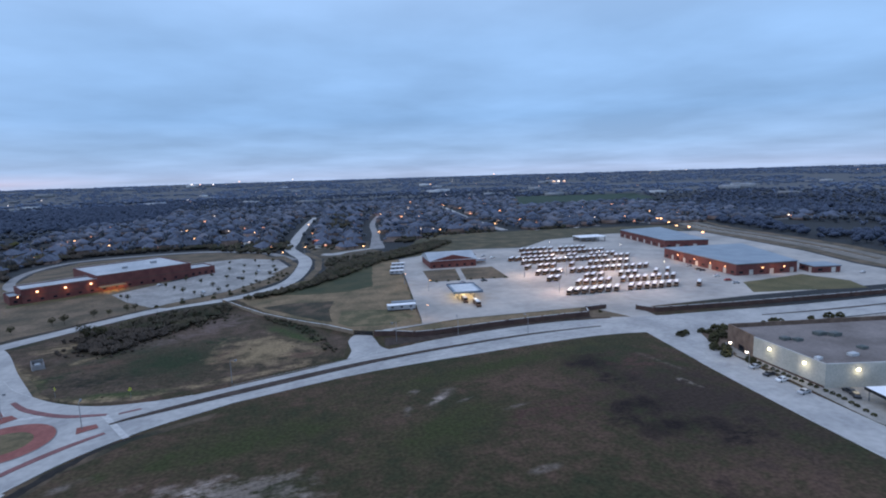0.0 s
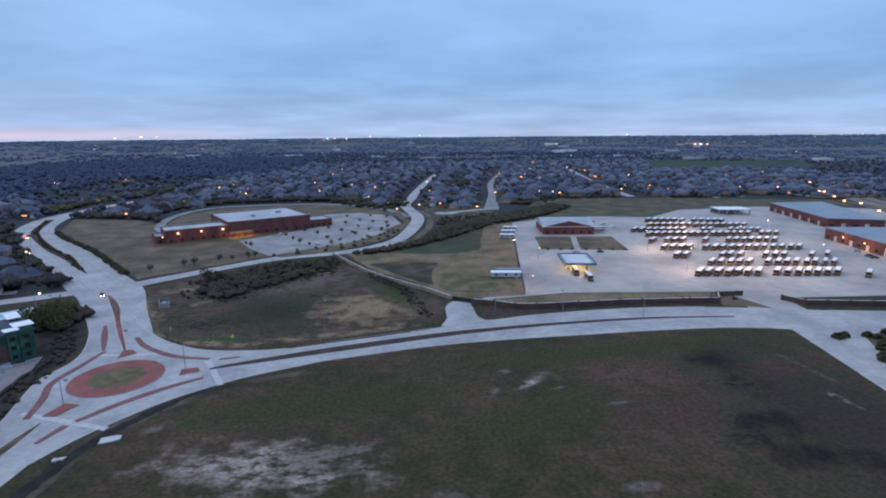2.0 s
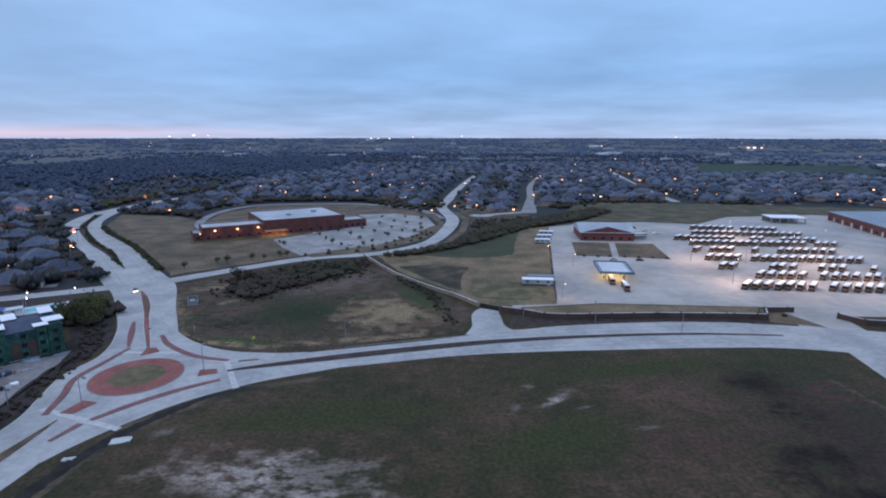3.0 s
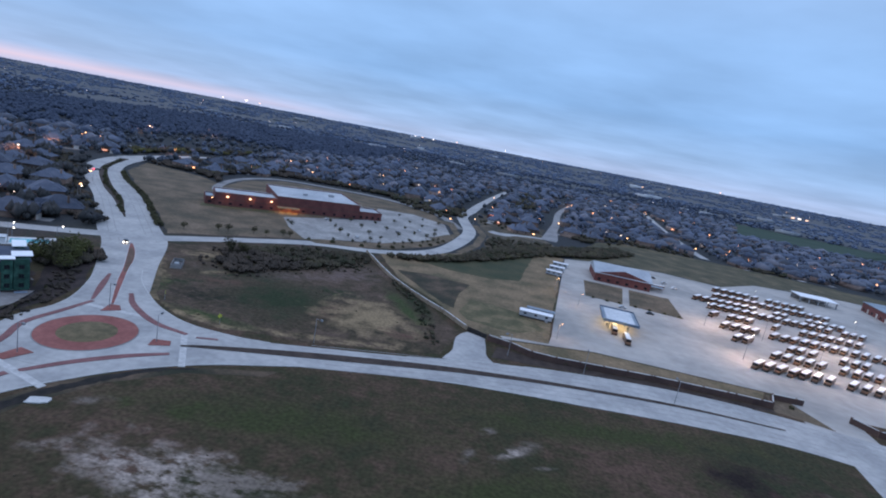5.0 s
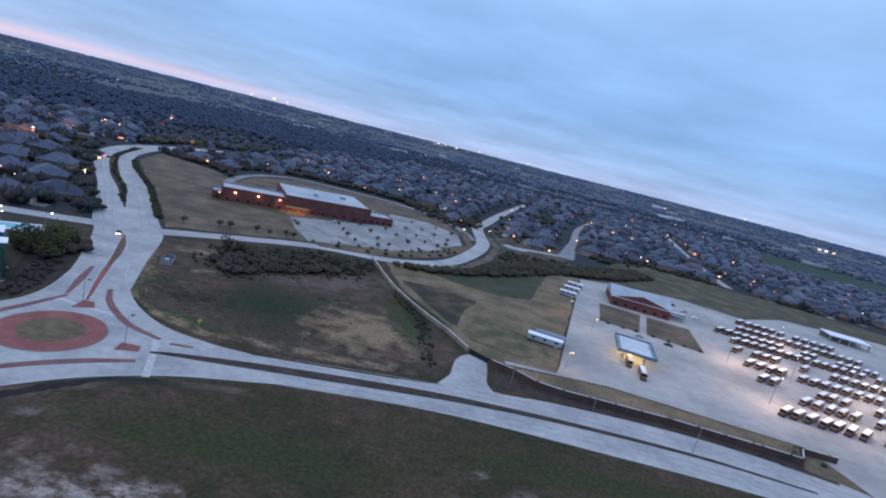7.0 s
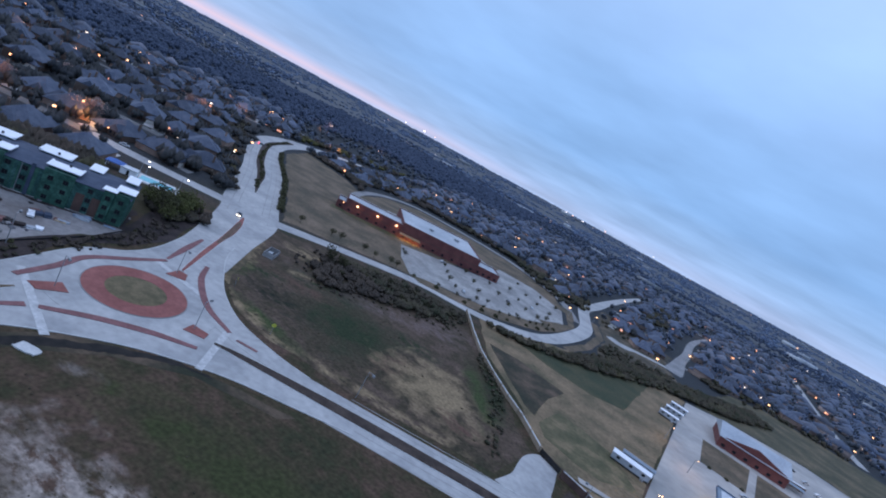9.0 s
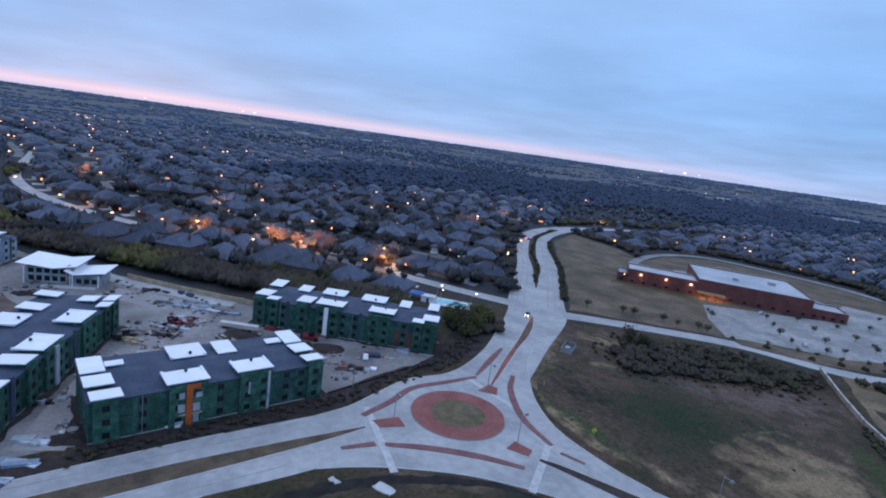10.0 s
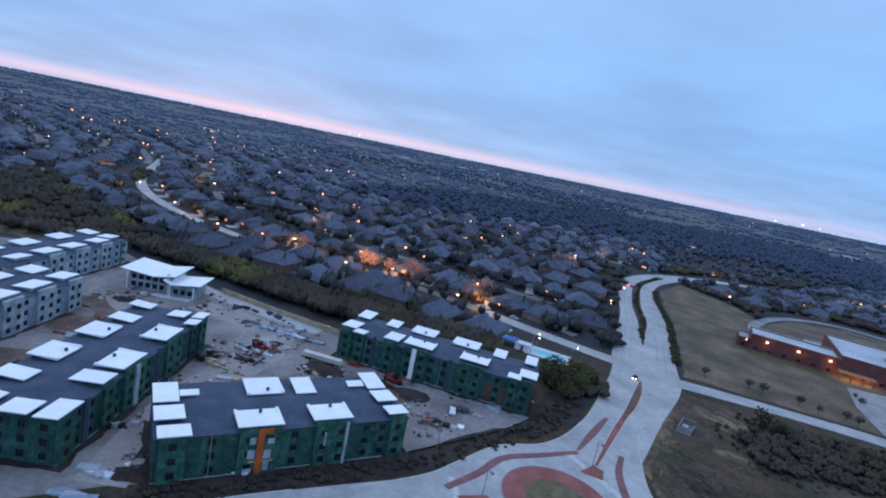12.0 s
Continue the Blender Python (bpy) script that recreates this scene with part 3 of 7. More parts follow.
area("brown_ground_north", [(-228, 38), (-228, 54), (-206, 58), (-190, 50), (-196, 40), (-210, 34)], SOILB, 0.03, 1.6, "bare brown soil before the clubhouse")
area("brown_ground_south", [(-184, 30), (-182, 42), (-166, 44), (-150, 36), (-156, 26)], SOILB, 0.03, 1.4, "bare brown soil between two blocks")
area("brown_ground_east", [(-160, 120), (-150, 132), (-140, 134), (-146, 120), (-156, 112)], SOILB, 0.03, 1.2, "brown earth beside the site track")
area("school_front_lawn", [at_school(u, v) for u, v in ((-4, -7), (20, -9), (44, -10), (46, -1), (6, -1), (-2, 4))], surf("green_front_lawn", (0.060, 0.062, 0.028), (0.115, 0.098, 0.048), 9, 1.5, 0.95, 0.3, where="World", grainy=0.2), 0.045, 0.8, "greener grass along the school front")
area("creek_meadow", [(-420, 22), (-334, 62), (-302, 54), (-306, 12), (-330, -12), (-400, -30)], DRY, 0.02, 3.0, "rough tan meadow by the creek")
area("shop_bed", [(145, 167), (160, 169), (173, 168), (163, 154), (156, 152), (151, 139), (144, 138), (146, 148)], surf("brown_bed", (0.10, 0.07, 0.05), (0.19, 0.135, 0.10), 5, 0.8, 0.95, where="World"), 0.05, 0.5, "brown planting bed at the shop entrance")
area("far_field_west", [(-1300, 1000), (-1050, 1180), (-1000, 1250), (-1340, 1080)], TAN, 0.05, 14, "pale far-off field among the woods")
area("far_field_north", [(-1000, 1650), (-640, 1780), (-560, 1850), (-1010, 1740)], TAN, 0.05, 14, "pale far-off field among the woods")
FAR_GREEN = [(430, 1000), (800, 1020), (960, 1350), (610, 1440)]
area("far_field_east", FAR_GREEN, surf("far_pasture", (0.022, 0.044, 0.026), (0.036, 0.060, 0.036), 60, 8, 0.95, where="World"), 0.05, 12, "dark green far-off field")
area("highway_verge", [(374, 205), (378, 262), (399, 322), (415, 400), (429, 482), (442, 545), (449, 545), (446, 480), (432, 419), (415, 333), (391, 268), (377, 215)], TAN, 0.046, 0.4, "tan grass verge between the yard and the highway")
area("far_field_highway", [(404, 215), (420, 262), (445, 328), (464, 418), (478, 500), (532, 636), (540, 632), (488, 498), (474, 416), (455, 322), (430, 255), (414, 212)], TAN, 0.05, 1, "tan verge beyond the highway")

# ---- roads ----
E_ROAD = [(-80, 151, 7, 7), (-64, 156.2, 7, 8), (-32.5, 166.1, 6.8, 8.2), (2.7, 177, 7, 9), (25, 182.3, 10, 10.5), (53, 187.3, 12, 12.5), (90, 191.3, 12.8, 13), (124, 191, 12, 12.5), (165, 184, 12, 14), (205, 179.5, 12, 13), (245, 175.5, 12, 12), (330, 172, 12, 12), (600, 165, 12, 12)]
W_ROAD = [(-97, 138, 9, 9), (-98, 124, 9.5, 10), (-99.5, 100, 10.2, 10.5), (-101, 73, 9.2, 10), (-102, 40, 9, 9), (-101, -20, 8, 9), (-92, -200, 8, 9)]
N_ROAD = [(-97, 158, 9, 9), (-102, 170, 11, 9), (-110, 184, 10.5, 9.5), (-127, 211, 11, 11), (-147, 242, 13, 14), (-166, 264, 14, 14), (-215, 321, 13, 13), (-254, 362, 13, 13), (-304, 420, 13, 13), (-331, 484, 12, 12), (-336, 540, 8, 8), (-328, 610, 5, 5), (-306, 690, 4, 4)]
LANE = [(-152, 247, 5.5, 5.5), (-117, 283, 4.6, 4.6), (-85, 310.5, 4.6, 4.6), (-55, 321.5, 4.4, 4.4), (-34, 336, 4.6, 4.6), (-16, 364, 4.8, 4.8), (-6, 415, 5.4, 5.4), (-3, 466, 5.4, 5.4), (-11, 515, 5.4, 5.4), (-16.5, 556, 5.4, 5.4), (-11, 610, 5.2, 5.2), (-5, 690, 4.8, 4.8), (12, 860, 4.2, 4.2), (28, 990, 4, 4)]
W_STREET = [(-150, 253, 6, 6), (-164, 244.5, 5, 5), (-182.5, 234, 4.5, 4.5), (-203, 223.5, 4.5, 4.5), (-224, 214, 4.5, 4.5)]
S_DRIVE = [(150, 182, 14, 12), (143, 152, 8, 9), (138, 120, 7.5, 8), (134, 75, 7.5, 8), (131, 20, 7.5, 8), (129, -60, 7.5, 8)]
CUL = [(17, 188, 10, 11), (16.4, 197, 6.8, 6.2), (15.8, 204, 6.2, 6.0), (15.6, 210, 5.8, 5.8), (16.4, 214.5, 5.0, 4.8), (17.5, 217.5, 4.0, 4.0)]
S_BYPASS = [(-93, 104, 5, 3.5), (-90, 114, 6, 4.6), (-85, 124, 6, 5.2), (-74, 138, 6, 5.2), (-58, 149.5, 6, 4.2), (-40, 156.5, 5, 2.2), (-26, 162, 4, 1)]
NW_BYPASS = [(-104, 104, 4.6, 4), (-104.3, 114, 4.4, 4), (-105.2, 125, 4.4, 4), (-109, 137, 4.3, 4), (-112.3, 149, 4.2, 4), (-111, 161, 3.8, 4), (-113.5, 173, 3.8, 4), (-120, 187, 3.8, 4), (-128, 200, 3, 4)]
NE_BYPASS = [(-122, 208, 3, 5), (-114, 195, 3.6, 5), (-105, 184, 4.6, 6), (-92, 172.5, 4.8, 6), (-76, 165, 4.4, 5.5), (-58, 164.5, 3.2, 4.5), (-44, 168, 1.2, 4)]
DIAG = [(244, 604, 5, 5), (247, 660, 5, 5), (268, 838, 4.5, 4.5), (314, 1150, 4.5, 4.5)]
NORTH_ST = [(69, 508, 6, 6), (70, 518, 7.5, 7.5), (74, 548, 6.5, 6.5), (79, 590, 5, 5), (88, 650, 4.5, 4.5), (106, 800, 4, 4), (150, 1000, 4, 4)]
HIGHWAY = [(390, 215, 13, 13), (404, 264, 13, 13), (429, 331, 14, 14), (447, 419, 15, 15), (461, 505, 15, 15), (515, 640, 14, 14), (590, 770, 11, 11), (700, 930, 9, 9)]
ROADS = [("road_east", E_ROAD, 0.050, True), ("road_west", W_ROAD, 0.060, True), ("road_north", N_ROAD, 0.070, True), ("lane_school", LANE, 0.080, True), ("street_west", W_STREET, 0.088, False),
         ("drive_south", S_DRIVE, 0.058, False), ("gate_apron", CUL, 0.066, False), ("bypass_south", S_BYPASS, 0.096, False), ("bypass_north", NE_BYPASS, 0.104, False), ("bypass_west", NW_BYPASS, 0.108, False), ("road_diagonal", DIAG, 0.05, False), ("drive_corner", [(14, 494, 5, 5), (24, 490, 7, 8), (34, 498, 4, 4), (50, 507, 3.5, 3.5), (70, 515, 3.5, 3.5)], 0.044, False),
         ("street_north", NORTH_ST, 0.05, False), ("highway", HIGHWAY, 0.05, True)]
WORN = surf("worn_paving", (0.19, 0.185, 0.18), (0.30, 0.29, 0.28), 20, 3, 0.9, where="World")
DULL = surf("old_highway_paving", (0.150, 0.132, 0.108), (0.225, 0.198, 0.165), 18, 3, 0.9, where="World", grainy=0.15)
for name, rows, z, _ in ROADS:
    struct(name, strip(rows, -0.15, z), DULL if name == "highway" else WORN if name == "street_north" else CONCRETE, "pale concrete road surface", "road")
g = Geo().prism([(-93.5 + 22 * math.cos(k * math.tau / 72), 149 + 22 * math.sin(k * math.tau / 72)) for k in range(72)], -0.15, 0.112)
struct("road_roundabout", g, CONCRETE, "pale concrete roundabout carriageway", "road")


def trim(pts, a, b):
    return pts[int(len(pts) * a):int(len(pts) * b) + 1]


EL, ER = sides(E_ROAD)
WL, WR = sides(W_ROAD)
NL, NR = sides(N_ROAD)
LL, LR = sides(LANE)
SL, SR = sides(S_DRIVE)
BL, BR = sides(S_BYPASS)
YL, YR = sides(NW_BYPASS)
XL, XR = sides(NE_BYPASS)
g = Geo()
for line in (trim(EL, 0.24, 0.345), trim(EL, 0.375, 0.57), trim(EL, 0.66, 1), trim(ER, 0.26, 0.60), trim(ER, 0.69, 1), trim(WL, 0.45, 1), trim(WR, 0.40, 1), trim(NL, 0.25, 0.29), trim(NL, 0.45, 0.77), trim(NR, 0.45, 0.77),
             trim(LL, 0.12, 0.17), trim(LL, 0.26, 0.9), trim(LR, 0.08, 0.28), trim(LR, 0.31, 0.9), trim(SR, 0.3, 1), trim(BR, 0.05, 1), trim(XL, 0.05, 0.95), trim(SL, 0.25, 1), trim(YL, 0.02, 1)):
    kerb(line, g)
struct("kerb", g, KERB, "raised pale concrete road kerb", "kerb")

# joints and oil-dark wheel lines along the lanes
JOINT = surf("joint_line", (0.235, 0.23, 0.22), (0.32, 0.31, 0.295), 5, 0.6, 0.9, where="World")
for name, rows, z, offs in (("lane_joint_east", E_ROAD[2:9], 0.054, (-8.2, -4.9, 4.7, 8.2)), ("lane_joint_north", N_ROAD[4:10], 0.074, (-9.4, -6.0, 6.0, 9.4)), ("lane_joint_west", W_ROAD[2:6], 0.064, (-7.0, 6.6))):
    g = Geo()
    for o in offs:
        strip([(x, y, o + 0.13, 0.13 - o) for x, y, _, _ in rows], 0.0, z, 6, g)
    struct(name, g, JOINT, "thin dark joint between concrete lanes", "road")

# roundabout: red apron, grass island, red splitter islands and strips
CX, CY = -93.5, 149
struct("roundabout_apron", ring(CX, CY, 7.6, 12.9, 0.0, 0.24), PAVER, "red brick paved truck apron of the roundabout", "paving")
struct("roundabout_kerb", ring(CX, CY, 12.9, 13.2, 0.0, 0.20), WORN, "pale kerb ring round the apron", "kerb")
g = Geo()
n = 40
g.v = [(CX, CY, 0.75)] + [(CX + r * math.cos(k * math.tau / n), CY + r * math.sin(k * math.tau / n), z) for r, z in ((3.5, 0.65), (6.6, 0.4), (7.6, 0.2)) for k in range(n)]
g.f = [(0, 1 + k, 1 + (k + 1) % n) for k in range(n)] + [(1 + j * n + k, 1 + (j + 1) * n + k, 1 + (j + 1) * n + (k + 1) % n, 1 + j * n + (k + 1) % n) for j in range(2) for k in range(n)]
struct("roundabout_island", g, surf("island_grass", (0.095, 0.08, 0.042), (0.18, 0.135, 0.075), 3, 0.6, 0.95, 0.3), "low mounded olive grass island in the roundabout", "grass")
FADED = surf("faded_paver", (0.175, 0.078, 0.076), (0.25, 0.115, 0.11), 4, 0.8, 0.85, 0.2, where="World")
STRIPS = [("splitter_northwest", [(-103.8, 125, .9, .9), (-107, 136, 1.1, 1.1), (-111, 146, 1.1, 1.1), (-110, 158, 1.0, 1.0), (-109, 170, .7, .7)]),
          ("splitter_northeast", [(-104.6, 182.5, .8, .8), (-97, 173.6, 1.1, 1.1), (-83.5, 164.5, 1.1, 1.1), (-70.5, 161.3, .7, .7)]),
          ("splitter_south", [(-90, 123, .8, .8), (-83.7, 131.9, 1.2, 1.2), (-75.3, 140.8, 1.2, 1.2), (-67, 147.3, .7, .7)]),
          ("splitter_northleft", [(-110, 171, .5, .5), (-117, 184, 1.2, 1.2), (-123.5, 196.3, .6, .6)]),
          ("splitter_eastleft", [(-67, 160.7, .5, .5), (-61, 162.6, .5, .5)]),
          ("splitter_southwest", [(-93.3, 113, .6, .6), (-91.3, 121, 1, 1)])]
for name, rows in STRIPS:
    struct(name, strip([(x, y, a * 0.9, b * 0.9) for x, y, a, b in rows], 0.0, 0.24), FADED, "narrow red paved traffic strip", "paving")
for name, tri in (("island_west", [(-100.5, 126), (-99, 133), (-94.5, 132), (-97, 126)]), ("island_north", [(-101.5, 164), (-103, 170), (-100, 170.8), (-97, 167.5)]), ("island_east", [(-75, 149.3), (-76.2, 153.6), (-71.3, 154.6), (-70, 152)])):
    struct(name, Geo().prism(tri, 0.0, 0.27), PAVER, "red paved triangular splitter island", "paving")


def median(name, rows, mat, lab):
    g = strip(rows, 0.0, 0.18)
    struct(name + "_kerb", g, KERB, "pale kerb round the median", "kerb")
    struct(name, strip([(x, y, max(a - 0.3, 0.1), max(b - 0.3, 0.1)) for x, y, a, b in rows], 0.1, 0.24), mat, lab, "median")


median("median_east", [(-67.5, 153.3, .8, .8), (-60, 156.5, 1.5, 1.5), (-32.5, 166.1, 2.5, 2.5), (2.7, 177, 2.4, 2.4), (25, 182.4, 2.0, 2.0), (53, 187.3, 1.6, 1.6), (90, 191.2, 1.3, 1.3), (124, 191, .8, .8)], MULCH, "dark planted strip in the median")
median("median_far_east", [(205, 179.5, .8, .8), (245, 175.5, 1.2, 1.2), (330, 172, 1.2, 1.2), (600, 165, 1.2, 1.2)], MULCH, "dark planted strip in the median")
median("median_west", [(-98.6, 122.5, .6, .6), (-99, 112, 1.5, 1.5), (-100, 95, 2.4, 2.4), (-101.2, 73, 3.0, 3.0), (-102, 40, 3.0, 3.0), (-101, -20, 3.0, 3.0)], surf("brown_median", (0.075, 0.055, 0.036), (0.15, 0.108, 0.066), 4, 0.8, 0.95, 0.2, where="World"), "tan dormant grass strip in the median")
median("median_north", [(-102.8, 171, .7, .7), (-115, 190.5, 1.2, 1.2), (-123, 204, 1.2, 1.2), (-130, 216, 1.7, 1.7), (-138, 228, 1.6, 1.6), (-145.5, 238, .8, .8)], PAVER, "red paved median with a planted middle")
FADED_BED = surf("brown_bed_soil", (0.10, 0.062, 0.045), (0.17, 0.105, 0.075), 3, 0.6, 0.95, where="World")
struct("median_bed", strip([(-121, 201, .4, .4), (-130, 216, 1.2, 1.2), (-137, 226.5, 1.1, 1.1), (-141, 232, .3, .3)], 0.2, 0.3), FADED_BED, "planted bed inside the red median", "median")
median("median_highway", [(406, 270, 2.5, 2.5), (429, 331, 3.5, 3.5), (447, 419, 4, 4), (461, 505, 4, 4), (515, 640, 3.5, 3.5), (590, 770, 3, 3)], TAN, "tan grass median of the highway")
median("median_boulevard", [(-181, 281, .8, .8), (-196, 298, 1.8, 1.8), (-215, 320, 3.0, 3.0), (-250, 355, 3.2, 3.2), (-300, 416, 3.2, 3.2), (-331, 482, 3.0, 3.0)], MULCH, "dark planted boulevard median")

# crosswalk bars
g = Geo()
for a, b in (((-107, 128), (-80, 119)), ((-109.5, 166.5), (-89, 167)), ((-71, 161), (-60, 142))):
    a, b = np.array(a, float), np.array(b, float)
    u = (b - a) / np.linalg.norm(b - a)
    w = np.array((-u[1], u[0])) * 0.9
    band = [tuple(a + w), tuple(b + w), tuple(b - w), tuple(a - w)]
    g.prism(band, 0.05, 0.128)
struct("crosswalk", g, surf("crossing_concrete", (0.42, 0.41, 0.39), (0.56, 0.545, 0.52), 1.6, 0.5, 0.8, where="World"), "pale concrete pedestrian crossing band", "crosswalk")

# bus yard slab, school lot, drives
YARD = [(49, 236), (55, 282), (65, 355), (75, 430), (105, 447), (158, 458), (200, 447), (245, 490), (330, 505), (400, 492), (426, 480), (412, 400), (396, 322), (374, 262), (366, 204), (235, 214), (160, 214), (158, 190), (136, 196), (138, 225), (66, 228), (28, 220), (27, 223), (47, 226)]
struct("bus_yard", Geo().prism(YARD, -0.15, 0.045), SLAB, "wide pale concrete bus yard", "pavement")
SLOT = surf("car_park_concrete", (0.215, 0.206, 0.192), (0.37, 0.352, 0.325), 16, 2.5, 0.88, 0.05, where="World", c=(0.295, 0.283, 0.265), grainy=0.2)
struct("school_lot", Geo().prism([(-128, 368), (-112, 340), (-92, 316), (-80, 320), (-78, 332), (-50, 352), (-22, 395), (-16, 430), (-26, 477), (-58, 500), (-90, 492), (-84, 420)], -0.15, 0.05), SLOT, "pale concrete school car park", "pavement")
struct("school_ring_drive", strip([(-190, 400, 3.5, 3.5), (-212, 430, 3.5, 3.5), (-226, 480, 3.5, 3.5), (-224, 525, 3.5, 3.5), (-205, 556, 4, 4), (-150, 569, 4.5, 4.5), (-96, 567, 4.5, 4.5), (-40, 530, 4.5, 4.5), (-12, 470, 4.5, 4.5)], -0.1, 0.058), WORN, "pale drive round the back of the school", "pavement")
struct("school_yard", Geo().prism([at_school(*p) for p in ((28, 21), (47, 21), (47, 57), (111, 57), (111, 24), (132, 18), (146, 36), (130, 70), (84, 90), (42, 80))], -0.1, 0.048), SLOT, "pale paved yard behind the school", "pavement")
struct("lot_verge", Geo().prism([(-93, 316.5), (-84, 312.5), (-62, 323), (-44, 337), (-22, 372), (-12, 410), (-21, 412), (-32, 382), (-53, 349), (-69, 335), (-85, 325)], 0, 0.17), TAN, "tan grass verge between the car park and the lane", "ground")
struct("shop_lot", Geo().prism([(147, 170), (150, 130), (143, 84), (142, 20), (330, 20), (330, 158), (200, 164.5), (168, 169)], -0.15, 0.04), surf("shop_paving", (0.25, 0.235, 0.21), (0.36, 0.335, 0.295), 16, 2, 0.88, 0.05, where="World"), "pale concrete shop car park", "pavement")
struct("site_drive", strip([(-120, 58, 5, 5), (-150, 74, 6, 6), (-190, 104, 7, 7), (-222, 84, 5, 5)], -0.1, 0.035), surf("dirt_track", (0.24, 0.215, 0.20), (0.34, 0.31, 0.29), 9, 1, 0.95, where="World"), "pale compacted site track", "pavement")

# ---- walls and gate ----
WALL_A = [(22, 214.5), (31, 211.5), (39, 206.8), (48, 206.2), (85, 209.2), (115, 209.5), (128, 209), (132, 218), (144, 218.5)]
WALL_B = [(157, 211), (162, 203.5), (205, 198.2), (280, 191.5), (300, 190)]
TRAIL_WALL = [(-54, 316), (-40, 290), (-29, 271.5), (-17, 256), (-6.5, 244), (2, 235.5), (13, 221)]
for name, line, h, mat, capw in (("wall_yard_west", WALL_A, 2.3, BRICKD, 0.55), ("wall_yard_east", WALL_B, 2.3, BRICKD, 0.55), ("wall_trail", TRAIL_WALL, 1.7, surf("tan_block", (0.25, 0.19, 0.13), (0.33, 0.26, 0.19), 6, 0.5, 0.9), 0.6)):
    w = struct(name, wall_line(line, 0.35, h), mat, "long masonry screen wall with a pale cap", "wall")
    part("cap", wall_line(line, capw, h + 0.14, h), KERB, w, "pale stone cap")
    for a, b in zip(line, line[1:]):
        d = math.hypot(b[0] - a[0], b[1] - a[1])
        for k in range(int(d // 9) + 1):
            x, y = a[0] + (b[0] - a[0]) * k * 9 / d, a[1] + (b[1] - a[1]) * k * 9 / d
            part("pier", Geo().box(x - 0.32, x + 0.32, y - 0.32, y + 0.32, 0, h + 0.25), mat, w)

gate = thing("yard_gate", "black steel double gate across the yard apron", "gate", 13.6, 219.8, 0, -31)
for k in range(2):
    leaf = part("gate_leaf", Geo().box(0.1 + 4.4 * k, 4.4 + 4.4 * k, -0.05, 0.05, 0.15, 0.3).box(0.1 + 4.4 * k, 4.4 + 4.4 * k, -0.05, 0.05, 1.9, 2.05), BLACK, gate)
    for j in range(28):
        x = 0.15 + 4.4 * k + j * 0.152
        part("slat", Geo().box(x, x + 0.11, -0.03, 0.03, 0.3, 1.9), BLACK, leaf)
for k in range(3):
    part("post", Geo().box(4.4 * k - 0.1, 4.4 * k + 0.1, -0.1, 0.1, 0, 2.3), BLACK, gate)


# ---- buses ----
def bus(paint, roofmat):
    b = thing("school_bus", "parked yellow school bus with a white roof", "bus", group="buses in the yard")
    L, W = 11.2, 2.45
    g = Geo()
    g.v = [(x, y, z) for x in (-L / 2, L / 2 - 1.6) for y, z in ((-W / 2, 0.55), (-W / 2, 2.55), (-W / 2 + 0.25, 2.85), (W / 2 - 0.25, 2.85), (W / 2, 2.55), (W / 2, 0.55))]
    g.f = [(i, i + 6, (i + 1) % 6 + 6, (i + 1) % 6) for i in range(6)] + [tuple(range(6)), tuple(range(11, 5, -1))]
    body = part("body", g, paint, b)
    part("roof", Geo().box(-L / 2 + 0.1, L / 2 - 1.8, -W / 2 + 0.2, W / 2 - 0.2, 2.86, 2.98).box(-L / 2 + 1, L / 2 - 3, -0.5, 0.5, 2.98, 3.04), roofmat, b, "white painted roof")
    g = Geo()
    g.v = [(x, y, z) for x, z in ((L / 2 - 1.6, 1.55), (L / 2 - 0.2, 1.3)) for y in (-0.95, 0.95)] + [(x, y, 0.6) for x in (L / 2 - 1.6, L / 2) for y in (-0.95, 0.95)]
    g.f = [(0, 2, 3, 1), (2, 6, 7, 3), (0, 4, 6, 2), (1, 3, 7, 5), (4, 5, 7, 6)]
    part("hood", g, paint, b)
    part("windshield", Geo().box(L / 2 - 1.62, L / 2 - 1.57, -1.05, 1.05, 1.65, 2.55), GLASS, b)
    part("rear_window", Geo().box(-L / 2 - 0.03, -L / 2 + 0.03, -0.9, 0.9, 1.6, 2.45), GLASS, b)
    for s in (-1, 1):
        part("window_band", Geo().box(-L / 2 + 0.4, L / 2 - 2.1, s * W / 2 - 0.025, s * W / 2 + 0.025, 1.75, 2.4), GLASS, b)
        for x in (-L / 2 + 2.6, L / 2 - 1.0):
            part("wheel", Geo().tube((x, s * (W / 2 - 0.3), 0.5), (x, s * (W / 2 - 0.02), 0.5), 0.5, 0.5, 10), TYRE, b)
    part("bumper", Geo().box(L / 2 - 0.02, L / 2 + 0.12, -1.1, 1.1, 0.5, 0.8), BLACK, b)
    return b


